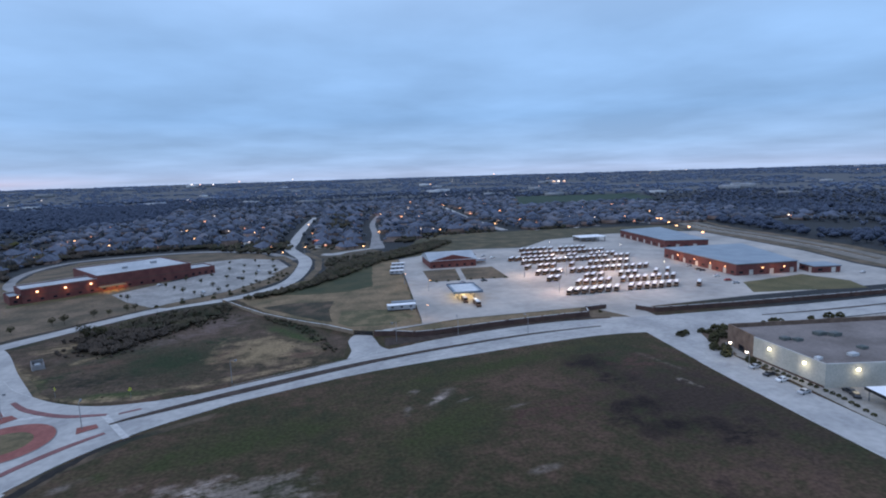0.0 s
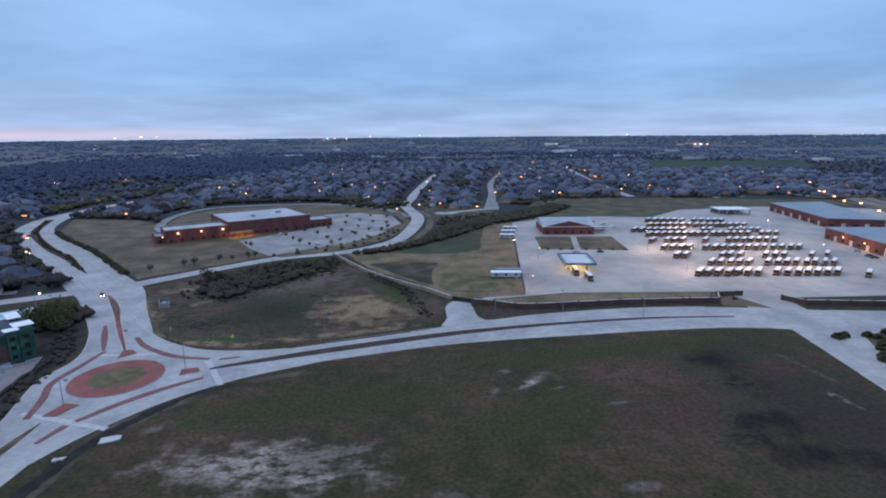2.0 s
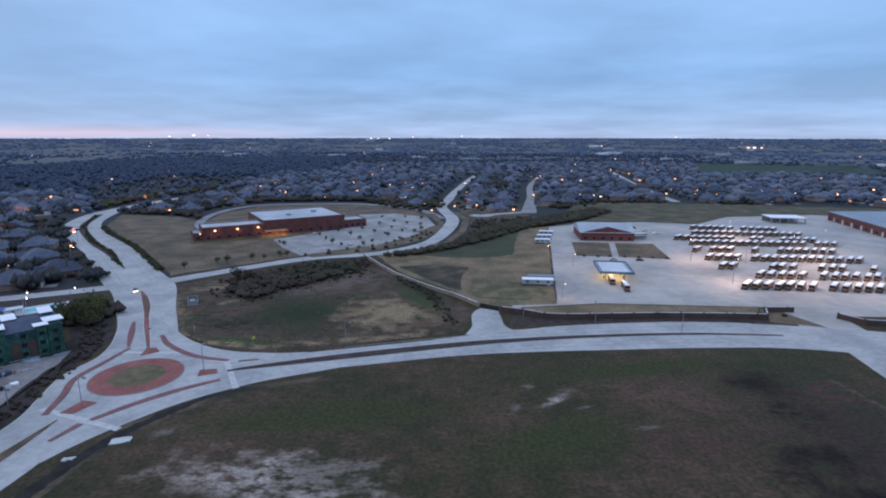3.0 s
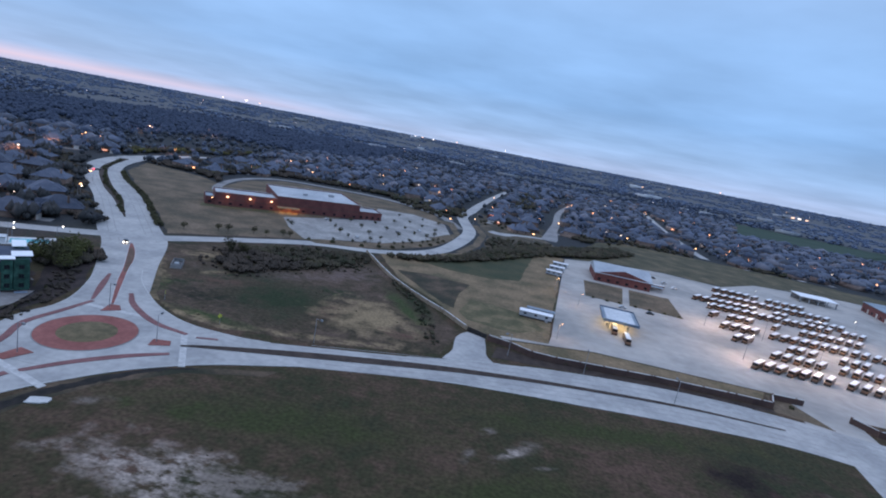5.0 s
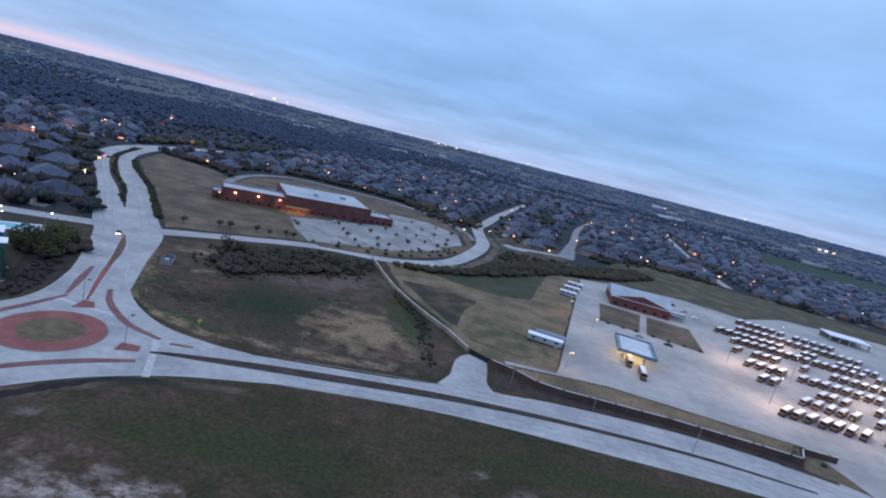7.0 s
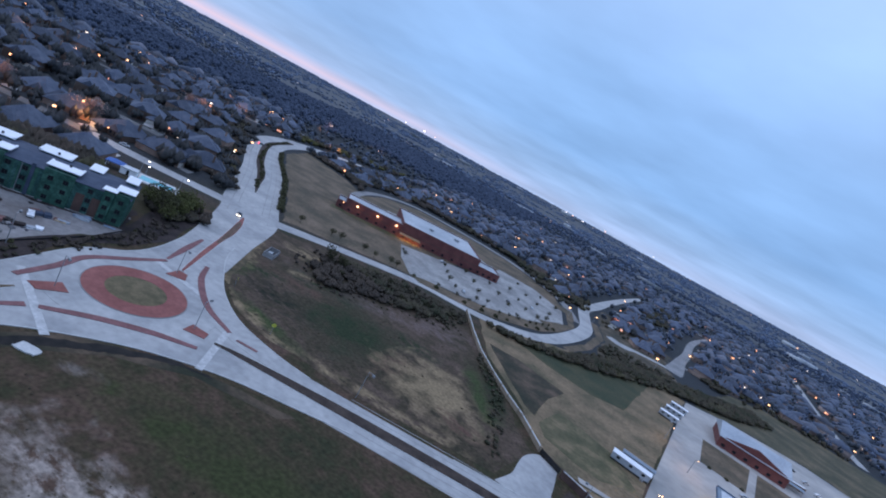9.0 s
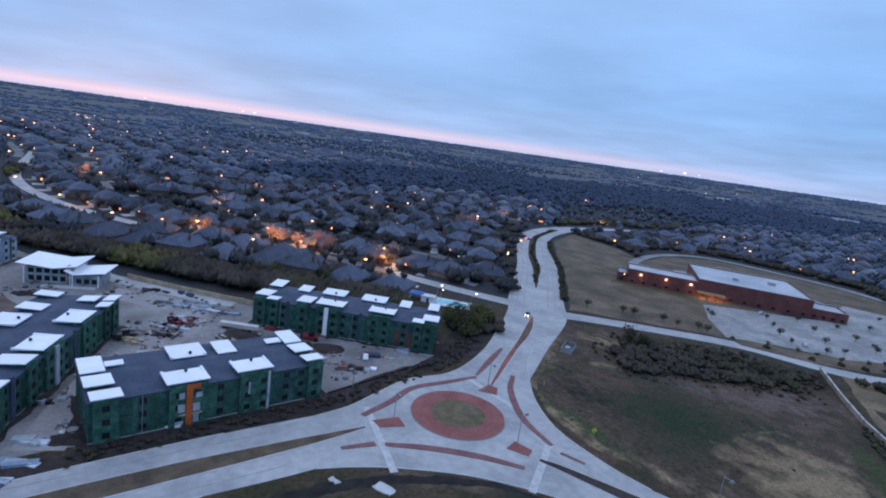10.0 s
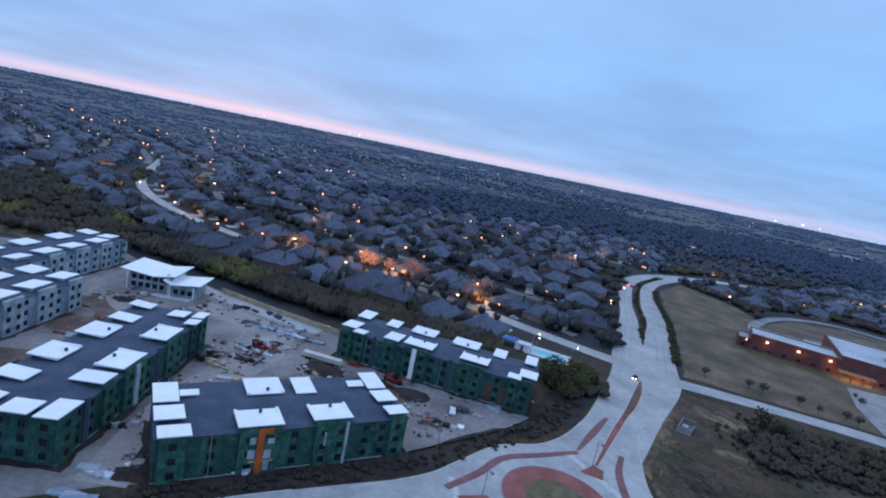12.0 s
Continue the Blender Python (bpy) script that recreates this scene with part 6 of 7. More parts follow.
for x, y in along([(-300, 62), (-262, 104), (-222, 142), (-196, 170), (-176, 192)], 4.5) + along([(-305, 66), (-262, 106), (-228, 134), (-204, 160)], 5.5) + along([(-290, 54), (-268, 88), (-230, 120), (-200, 146), (-180, 172)], 6):
    tree(x + rnd.uniform(-3, 3), y + rnd.uniform(-3, 3), rnd.choice((0, 2, 2, 4)), rnd.uniform(0.7, 1.05), lab="tall winter tree in the creek woodland")
for x, y, sc in ((-322, 146, 1.35), (-328, 141, 1.2), (-288, 179, 1.3), (-295, 175, 1.35), (-282, 186, 1.15), (-280, 198, 1.3), (-274, 203, 1.1), (-245, 228, 1.25), (-250, 222, 1.2), (-349, 380, 1.3), (-356, 374, 1.2), (-457, 240, 1.1), (-564, 114, 1.1), (-330, 262, 0.9), (-305, 268, 0.9)):
    tree(x, y, 5, sc, lab="pale twiggy tree lit orange by a street lamp")
for x, y in ((-352, 13), (-346, 16), (-234, 146), (-228, 150), (-212, 168), (-300, 78), (-252, 106)):
    tree(x, y, 6, rnd.uniform(0.8, 1.1), lab="yellow-green tree at the edge of the thicket")
for x, y in along([(-116, 122), (-119, 144), (-122, 164), (-131, 180)], 7) + along([(-116, 70), (-115, 95), (-116, 118)], 14):
    shrub(x + rnd.uniform(-2, 2), y + rnd.uniform(-1.5, 1.5), rnd.uniform(0.4, 0.9), "dark weedy shrub beside the site fence")
for x, y in ((147, 166), (150, 167), (158.5, 167), (160.5, 165), (167, 168), (171, 167.5), (161.6, 161.5), (164.5, 162), (158, 159), (162, 157.5), (154, 155), (147, 146.5), (149, 149), (145.3, 139), (147.5, 141), (151, 145.5), (149.4, 143), (148.6, 131), (191.4, 166), (197.9, 167), (201.3, 166.4), (218.3, 165.6), (228.1, 164.9), (234.4, 164.5)):
    shrub(x, y, rnd.uniform(1.4, 2.1), "rounded dark shrub at the shop entrance")
for x, y in along([(150.2, 131), (149.0, 115), (149.2, 98), (145.2, 83)], 2.4):
    shrub(x, y, 0.7, "clipped dark hedge plant along the car park")
for x, y in ((80, 322), (88, 321), (95, 321), (104, 320), (112, 319), (120, 318), (128, 317), (60, 207.6), (52, 207), (100, 212), (134, 221), (140, 220.5), (137, 213)):
    shrub(x, y, 0.9)

# utility box, warning boards, small street things
ub = thing("utility_enclosure", "pale walled utility enclosure with dark cabinets inside", "utility box", -113, 222.5, 0, 115)
ub.scale = (0.85, 0.85, 0.85)
part("pad", Geo().box(-6, 6, -2.6, 2.6, 0, 0.12), WORN, ub)
part("enclosure_wall", Geo().box(-5.8, 5.8, 2.1, 2.4, 0.12, 2.0).box(-5.8, -5.5, -2.4, 2.1, 0.12, 2.0).box(5.5, 5.8, -2.4, 2.1, 0.12, 2.0), WORN, ub, "pale masonry enclosure wall")
part("gate", Geo().box(-5.5, 5.5, -2.4, -2.3, 0.2, 1.7), STEEL, ub)
part("cabinet", Geo().box(-3.6, -0.6, -1.0, 1.2, 0.12, 1.9), STEEL, ub)
part("cabinet", Geo().box(0.8, 3.4, -0.8, 1.1, 0.12, 1.5), BLACK, ub, "dark steel cabinet")
for x, y in ((-92.6, 183.3), (-66.9, 174)):
    s = thing("warning_sign", "yellow pedestrian warning sign on a post", "sign", x, y, 0, rnd.uniform(0, 360), "warning signs")
    s.scale = (1.3, 1.3, 1.3)
    part("post", Geo().tube((0, 0, 0), (0, 0, 2.6), 0.05, 0.05, 5), STEEL, s)
    part("plate", Geo().add([(0, -0.06, 1.7), (0.6, -0.06, 2.3), (0, -0.06, 2.9), (-0.6, -0.06, 2.3), (0, -0.09, 1.7), (0.6, -0.09, 2.3), (0, -0.09, 2.9), (-0.6, -0.09, 2.3)], [(0, 1, 2, 3), (7, 6, 5, 4), (0, 4, 5, 1), (1, 5, 6, 2), (2, 6, 7, 3), (3, 7, 4, 0)]), surf("sign_yellow", (0.55, 0.55, 0.05), (0.65, 0.65, 0.08), 1, 0.1, 0.5), s, "fluorescent yellow plate")

# dark ditch along the field's edge, drawn as a flat near-black strip
DL, DR = sides([(-85, 84, 1.3, 1.3), (-83.2, 94.7, 1.5, 1.5), (-82.2, 103, 1.7, 1.7), (-80.4, 110.5, 1.6, 1.6), (-77.6, 118.5, 1.5, 1.5), (-73.4, 126, 1.4, 1.4), (-69.4, 131.8, 1.1, 1.1), (-64, 138, .8, .8), (-56, 143, .3, .3)])
struct("ditch", Geo().prism(rough_edge([tuple(p)[:2] for p in DL] + [tuple(p)[:2] for p in reversed(DR)], 0.38, 1.4, 5), -0.1, 0.03), surf('dark_ditch', (0.009, 0.008, 0.007), (0.026, 0.021, 0.017), 2.5, 0.4, 0.9, where='World'), "narrow dark ditch beside the road", "ditch")
for name, c, a in (("ditch_headwall", (-83.6, 106.2), 18), ("ditch_apron", (-76.4, 114), 24)):
    ca, sa = math.cos(radians(a)), math.sin(radians(a))
    big = 2.1 if name == "ditch_apron" else 1.1
    struct(name, Geo().prism(rough_edge([(c[0] + (u * ca - v * sa) * big, c[1] + (u * sa + v * ca) * big) for u, v in ((-1.1, -0.55), (1.0, -0.6), (1.2, 0.5), (-0.9, 0.6))], 0.25, 0.7, 3), 0, 0.25), KERB, "small pale concrete drain headwall", "kerb")


# ---- houses ----
def house_geo(kind):
    """Walls, roof, garage door and windows of a house; the street is at -y."""
    w, r, gd, wi = Geo(), Geo(), Geo(), []
    W, D, h, rh = ((17, 18, 3.0, 5.4), (18, 16, 5.6, 4.8), (16, 19, 3.0, 5.6), (18.5, 17, 5.4, 5.0))[kind]
    w.box(-W / 2, W / 2, -D / 2, D / 2, 0, h)
    r.hip(-W / 2, W / 2, -D / 2, D / 2, h + 0.1, rh, 0.5)
    sx = 1 if kind % 2 else -1
    x0, x1 = (0.5, W / 2 - 0.3) if sx > 0 else (-W / 2 + 0.3, -0.5)
    w.box(x0, x1, -D / 2 - 3.2, -D / 2 + 0.02, 0, 2.9)
    r.hip(x0, x1, -D / 2 - 3.2, -D / 2 + 4.5, 3.0, 2.6, 0.4, kind == 2)
    r.hip(-sx * W * 0.18 - 3, -sx * W * 0.18 + 3, -D / 2 - 0.6, 0, h + 0.12, rh * 0.62, 0.3, True)
    w.box(-sx * W * 0.18 - 3, -sx * W * 0.18 + 3, -D / 2 - 0.6, -D / 2 + 0.02, 0, h)
    r.hip(-W * 0.15, W * 0.32, 0, D / 2 + 1.2, h + 0.12, rh * 0.7, 0.4)
    gd.box(x0 + 0.7, x1 - 0.7, -D / 2 - 3.26, -D / 2 - 3.2, 0.05, 2.3)
    for k in (-1, 1):
        u = -sx * W * 0.18 + k * 1.3
        wi.append(Geo().box(u - 0.6, u + 0.6, -D / 2 - 0.65, -D / 2 - 0.58, 1.0, 2.3))
        wi.append(Geo().box(k * W * 0.25 - 0.7, k * W * 0.25 + 0.7, D / 2 - 0.02, D / 2 + 0.05, 0.9, 2.3))
    ch = Geo().box(sx * -W * 0.3 - 0.5, sx * -W * 0.3 + 0.5, D * 0.15, D * 0.15 + 0.9, h, h + rh + 0.3)
    return w, r, gd, wi, ch


HG = [house_geo(k) for k in range(4)]
HM = [(w.mesh("wall", HBRICK), r.mesh("roof", SHINGLE), gd.mesh("garage_door", GARAGE), [w1.mesh("window", GLASS) for w1 in wi], ch.mesh("chimney", HBRICK)) for w, r, gd, wi, ch in HG]
DRIVEG = []
for kd in range(4):
    Wd, Dd = ((17, 18), (18, 16), (16, 19), (18.5, 17))[kd]
    xa, xb = (0.9, Wd / 2 - 0.7) if kd % 2 else (-Wd / 2 + 0.7, -0.9)
    DRIVEG.append(Geo().box(xa, xb, -18.5, -Dd / 2 - 3.25, -0.05, 0.09))
DRIVEM = surf("driveway_concrete", (0.26, 0.25, 0.24), (0.38, 0.365, 0.35), 4, 0.5, 0.9, vary=0.35)
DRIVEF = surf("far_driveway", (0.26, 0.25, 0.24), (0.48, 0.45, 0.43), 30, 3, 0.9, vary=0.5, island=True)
DRIVES = [q.mesh("driveway", DRIVEM) for q in DRIVEG]
HLAB = ("single-storey brick house with a steep dark hipped roof", "two-storey brick house with a dark hipped roof", "single-storey brick house with a front gable and dark roof", "two-storey brick house with a broad dark hipped roof")


def house(x, y, ang, kind):
    h = thing("house", HLAB[kind], "house", x, y, 0, ang, "houses of the suburb")
    w, r, gd, wi, ch = HM[kind]
    wl = part("wall", w, HBRICK, h)
    part("driveway", DRIVES[kind], DRIVEM, h, "pale concrete driveway")
    part("roof", r, SHINGLE, h), part("garage_door", gd, GARAGE, h), [part("window", m, GLASS, wl) for m in wi], part("chimney", ch, HBRICK, h)
    return h


FAR_OPEN = [[(-1900, 2500), (-1230, 2200), (-1060, 1800), (-1420, 1840)], [(-1500, 3250), (-1100, 3250), (-810, 2330), (-1130, 2420)], [(-130, 1960), (-140, 2180), (480, 2700), (420, 2400), (150, 2200)]]
FOREST = [(-660, 270), (-580, 345), (-550, 420), (-575, 585), (-505, 640), (-480, 690), (-500, 900), (-345, 935), (-260, 1090), (-330, 1900), (-1020, 1500), (-930, 850), (-930, 600), (-800, 400)]
BLOCKED = [FOREST, FAR_GREEN]
BLOCKED.append([(-420, 30), (-300, 70), (-262, 112), (-200, 178), (-176, 214), (-150, 240), (-60, 240), (-60, -300), (-420, -300)])
BLOCKED.append([(-160, 250), (-320, 470), (-300, 488), (-250, 485), (-240, 550), (-205, 588), (-150, 600), (-90, 590), (-20, 540), (20, 560), (110, 575), (170, 600), (320, 590), (470, 560), (600, 560), (600, 0), (-160, 0)])
BLOCKED.append([(-195, 250), (-365, 455), (-372, 600), (-345, 760), (-285, 760), (-300, 440), (-160, 270)])
BLOCKED.append([(-22, 540), (-28, 830), (14, 1010), (44, 1010), (26, 830), (14, 540)])
BLOCKED.append([(50, 530), (136, 1190), (174, 1190), (84, 530)])
BLOCKED.append([(232, 600), (250, 830), (296, 1160), (328, 1160), (285, 830), (262, 600)])
BLOCKED.append([(-2, 566), (48, 566), (48, 612), (-2, 612)])
BLOCKED.append([(30, 700), (62, 700), (95, 1000), (60, 1000)])
W_ST = [(-1500, -160), (-1250, -60), (-1050, 20), (-860, 60), (-700, 70), (-529, 58), (-453, 70), (-399, 88), (-339, 121), (-310, 152), (-296, 168), (-272, 186), (-241, 205), (-203, 224), (-164, 244)]
STREETS = []
for k in range(-3, 17):
    o = np.array((-0.58, 0.81)) * 63 * k
    STREETS.append([tuple(np.array(p) + o + (9 * min(abs(k), 1) * math.sin(k * 2.1 + p[0] / 70), 15 * min(abs(k), 1) * math.sin(k * 1.7 + p[0] / 95))) for p in W_ST])
for k in range(-2, 13):
    STREETS.append([(x, 612 + 61 * k + 0.06 * x + 14 * math.sin(x / 190 + k)) for x in range(-320, 760, 60)])
taken, HOUSES, PATHS = {}, [], []
# the row between the curving street and the creek woodland
for x, y, a in ((40, 524, 200), (52, 550, 190), (96, 566, 260), (120, 580, 190), (30, 578, 100), (52, 588, 280), (-34, 590, 20), (-207, 266, 320), (-233, 286, 318), (-196, 194, 212), (-214, 181, 214), (-231, 167, 216), (-247, 153, 218), (-262, 138, 222), (-277, 123, 222), (-293, 109, 220), (-311, 96, 215), (-331, 85, 208), (-352, 76, 204), (-374, 68, 200)):
    taken.setdefault((int(x // 20), int(y // 20)), []).append((x, y))
    HOUSES.append((x, y, a, (0, 2, 1, 0, 2, 3)[len(HOUSES) % 6], math.hypot(x + 60, y - 120)))


def free(x, y, r):
    i, j = int(x // 20), int(y // 20)
    return all((x - a) ** 2 + (y - b) ** 2 > r * r for p in (-1, 0, 1) for q in (-1, 0, 1) for a, b in taken.get((i + p, j + q), ()))


def blocked(x, y):
    return any(inside(x, y, p) for p in BLOCKED)


for st in STREETS:
    run = []
    for a, b in zip(st, st[1:]):
        d = math.hypot(b[0] - a[0], b[1] - a[1])
        u = ((b[0] - a[0]) / d, (b[1] - a[1]) / d)
        n = max(1, round(d / 20))
        for k in range(n):
            cx, cy = a[0] + u[0] * d * k / n, a[1] + u[1] * d * k / n
            ok = False
            for s in (-1, 1):
                off, slip = 21.5 + rnd.uniform(-2.8, 5.5), rnd.uniform(-4, 4)
                x, y = cx - u[1] * s * off + u[0] * slip, cy + u[0] * s * off + u[1] * slip
                if blocked(x, y) or not free(x, y, 17.5) or math.hypot(x, y) > 1500 or rnd.random() < 0.09:
                    continue
                taken.setdefault((int(x // 20), int(y // 20)), []).append((x, y))
                HOUSES.append((x, y, math.degrees(math.atan2(u[1], u[0])) + (180 if s < 0 else 0) + rnd.uniform(-20, 20) + rnd.choice((0, 0, 0, 90)), rnd.choice((0, 0, 1, 2, 2, 3)), math.hypot(x + 60, y - 120)))
                ok = True
            if ok and not blocked(cx, cy) and math.hypot(cx, cy) < 900:
                run.append((cx, cy))
            elif len(run) > 2:
                PATHS.append(run)
                run = []
            else:
                run = []
    if len(run) > 2:
        PATHS.append(run)
STREETM = surf("worn_street", (0.11, 0.11, 0.108), (0.18, 0.176, 0.17), 20, 3, 0.9, where="World", grainy=0.12)
for k, run in enumerate(PATHS):
    struct("street", strip([(x, y, 3.6, 3.6) for x, y in run], -0.1, 0.03 + 0.004 * (k % 5), 2), STREETM, "worn concrete residential street", "road")
struct("street_garden", strip([(-312, 150, 4, 4), (-296, 168, 4, 4), (-272, 186, 4, 4), (-241, 205, 4, 4), (-214, 218.5, 4, 4)], -0.1, 0.056, 4), STREETM, "worn residential street between houses", "road")
MAIN_ST = [(-840, 92), (-700, 80), (-560, 64), (-500, 64), (-453, 71), (-399, 88), (-340, 120), (-310, 152), (-272, 186), (-241, 205), (-203, 223)]
struct("street_main", strip([(-840, 92, 4, 4), (-700, 80, 4, 4), (-560, 64, 4, 4), (-500, 64, 4, 4), (-453, 71, 4, 4), (-399, 88, 3.8, 3.8), (-340, 120, 3.4, 3.4), (-310, 152, 3.4, 3.4)], -0.1, 0.06, 4), CONCRETE, "pale curving residential street", "road")
HOUSES.sort(key=lambda h: h[4])
for x, y, a, k, _ in HOUSES[:205]:
    house(x, y, a, k)
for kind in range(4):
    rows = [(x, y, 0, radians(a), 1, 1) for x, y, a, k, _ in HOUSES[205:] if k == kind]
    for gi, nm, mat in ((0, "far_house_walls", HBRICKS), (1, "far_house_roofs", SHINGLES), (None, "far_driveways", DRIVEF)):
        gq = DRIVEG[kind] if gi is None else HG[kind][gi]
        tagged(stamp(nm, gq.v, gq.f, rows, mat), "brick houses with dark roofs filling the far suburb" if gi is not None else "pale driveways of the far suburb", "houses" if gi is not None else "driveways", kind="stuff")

hall = thing("corner_hall", "low brick hall with a red-lit front", "hall", 22, 588, 0, 0)
part("wall", Geo().box(-14, 14, -5, 5, 0, 4.2), BRICK, hall)
part("roof", Geo().hip(-14, 14, -5, 5, 4.25, 2.2, 0.5), SHINGLE, hall)
part("light_strip", Geo().box(-12, 12, -5.3, -5.02, 3.4, 3.9), lamp_mat("red_strip", (1.0, 0.30, 0.14), 0.9), hall, "glowing red light strip")
part("door", Geo().box(-1, 1, -5.08, -5.0, 0.05, 2.2), BLACK, hall)

# far trees: garden trees, woods and the wooded horizon
tg = random.Random(21)
TF = Geo()
for _ in range(4):
    d = Vector((tg.gauss(0, 1), tg.gauss(0, 1), tg.gauss(0, 0.7))).normalized() * tg.uniform(0.3, 0.66)
    TF.clump((d.x, d.y, 0.62 + d.z * 0.6), tg.uniform(0.3, 0.46), tg)
TF.tube((0, 0, 0), (0, 0, 0.4), 0.06, 0.05, 3)
TB = Geo()
for _ in range(10):
    d = Vector((tg.gauss(0, 1), tg.gauss(0, 1), tg.gauss(0, 0.6))).normalized() * tg.uniform(0.35, 0.66)
    TB.clump((d.x, d.y, 0.55 + d.z * 0.5), tg.uniform(0.34, 0.5), tg)
TB.tube((0, 0, 0), (0, 0, 0.5), 0.05, 0.03, 3)
TD = Geo()
for _ in range(4):
    d = Vector((tg.gauss(0, 1), tg.gauss(0, 1), tg.gauss(0, 0.7))).normalized() * tg.uniform(0.35, 0.65)
    TD.clump((d.x, d.y, 0.55 + d.z * 0.6), tg.uniform(0.36, 0.54), tg)
TD.tube((0, 0, 0), (0, 0, 0.3), 0.06, 0.05, 3)
MAIN_CELLS = {(int((a[0] + (b[0] - a[0]) * k / 40) // 6) + i, int((a[1] + (b[1] - a[1]) * k / 40) // 6) + j) for a, b in zip(MAIN_ST, MAIN_ST[1:]) for k in range(41) for i in (-1, 0, 1) for j in (-1, 0, 1)}
garden = []
for x, y in along([(-340, 122), (-310, 152), (-296, 168), (-272, 186), (-241, 205), (-206, 222)], 9, 7.0) + along([(-340, 122), (-310, 152), (-296, 168), (-272, 186), (-241, 205), (-206, 222)], 9, -7.0):
    garden.append((x, y, 0, tg.uniform(0, 6), tg.uniform(1.8, 3.4), tg.uniform(3.5, 6.5)))
for x, y, a, k, dist in HOUSES:
    for _ in range(6 if dist < 480 else 5):
        q, e = tg.uniform(0, math.tau), tg.uniform(11.5, 16)
        px, py = x + e * math.cos(q), y + e * math.sin(q)
        if not blocked(px, py) and (int(px // 6), int(py // 6)) not in MAIN_CELLS:
            s = tg.uniform(2.6, 6.0)
            garden.append((px, py, 0, q, s * 0.8, s * 1.5))
belt = []


def thicket(poly, n, a, b):
    """Scatters n bushes of sizes a to b over an area."""
    xs, ys = [p[0] for p in poly], [p[1] for p in poly]
    while n:
        x, y = tg.uniform(min(xs), max(xs)), tg.uniform(min(ys), max(ys))
        if inside(x, y, poly):
            n -= 1
            s = tg.uniform(a, b)
            belt.append((x, y, -0.1, tg.uniform(0, 6.3), s * 0.95, s * tg.uniform(1.1, 1.4)))


thicket([(-176, 262), (-198, 249), (-222, 236), (-240, 246), (-228, 262), (-205, 282), (-190, 276)], 110, 1.1, 2.8)
thicket([(-186, 270), (-236, 322), (-290, 378), (-352, 446), (-366, 442), (-304, 366), (-252, 308), (-200, 258)], 150, 1.5, 2.8)
thicket([(-250, 500), (-232, 560), (-205, 580), (-150, 592), (-90, 590), (-30, 552), (-16, 540), (-20, 560), (-60, 590), (-120, 606), (-210, 600), (-262, 560)], 330, 2.0, 4.2)
thicket([(-310, 486), (-252, 478), (-222, 446), (-226, 466), (-244, 492), (-300, 505)], 120, 2.0, 4.0)
thicket([(-312, 52), (-262, 90), (-222, 122), (-196, 146), (-168, 182), (-184, 190), (-206, 164), (-224, 141), (-258, 113), (-300, 82)], 760, 2.6, 5.2)
thicket([(-560, -40), (-420, 30), (-330, 66), (-300, 56), (-300, 30), (-330, 0), (-420, -60), (-560, -120)], 620, 3.0, 5.6)
thicket([(-590, 70), (-520, 68), (-520, 58), (-590, 58)], 22, 2.6, 4.2)
thicket([(-104, 236), (-90, 227), (-76, 246), (-46, 284), (-49, 306), (-84, 292), (-111, 262)], 430, 1.1, 2.6)
thicket([(-112, 232), (-86, 222), (-70, 242), (-38, 280), (-52, 308), (-86, 294), (-118, 262)], 260, 0.5, 1.2)
thicket([(-44, 314), (-30, 317), (-8, 332), (20, 365), (58, 420), (112, 466), (150, 520), (132, 530), (76, 472), (42, 436), (18, 408), (6, 376), (-3, 354), (-22, 331), (-42, 319)], 1250, 1.5, 2.9)
thicket([(-31, 268), (-26, 268), (-7, 241), (3.5, 207), (4.5, 196), (0, 196), (-3, 210), (-13, 240)], 90, 0.4, 1.2)
thicket([(-117, 62), (-116, 122), (-121, 146), (-124, 166), (-138, 186), (-132, 192), (-120, 172), (-114, 146), (-111, 122), (-111, 62)], 260, 0.35, 1.1)
thicket([(-150, 190), (-136, 190), (-134, 206), (-142, 214), (-156, 206)], 60, 1.6, 3.0)
thicket([(12, 420), (14, 452), (44, 466), (70, 484), (62, 455), (36, 418)], 130, 1.3, 2.4)
thicket([(4, 520), (2, 548), (60, 552), (58, 525)], 30, 1.1, 2.2)
thicket([(92, 530), (140, 556), (160, 604), (100, 604)], 60, 2.0, 3.6)
thicket([(34, 700), (60, 700), (93, 1000), (64, 1000)], 130, 2.6, 4.6)
thicket([(-40, 508), (-100, 578), (-18, 604), (-12, 548)], 110, 2.0, 4.0)
thicket([(160, 588), (228, 588), (228, 600), (160, 610)], 46, 1.6, 3.2)
thicket([(266, 586), (320, 576), (320, 594), (266, 600)], 40, 1.6, 3.2)
thicket([(-300, 505), (-312, 560), (-300, 640), (-262, 700), (-222, 640), (-240, 560), (-262, 515)], 300, 2.2, 4.6)
thicket([(-354, 500), (-380, 520), (-372, 640), (-340, 760), (-330, 700), (-352, 600)], 160, 2.4, 4.6)
lowland = [q for q in belt if q[0] > -130 and q[1] > 190]
belt = [q for q in belt if not (q[0] > -130 and q[1] > 190)]
lowbrown = [q for q in lowland if q[0] < -72 and q[1] < 262]
lowland = [q for q in lowland if not (q[0] < -72 and q[1] < 262)]
tagged(stamp("drain_thicket", TB.v, TB.f, lowland, surf("drain_thicket_crown", (0.038, 0.042, 0.022), (0.080, 0.073, 0.038), 12, 2, 0.95, c=(0.062, 0.050, 0.034), vary=0.10, island=True, where="World"), soft=True), "dark evergreen and bare thicket along the drain", "trees", kind="stuff")
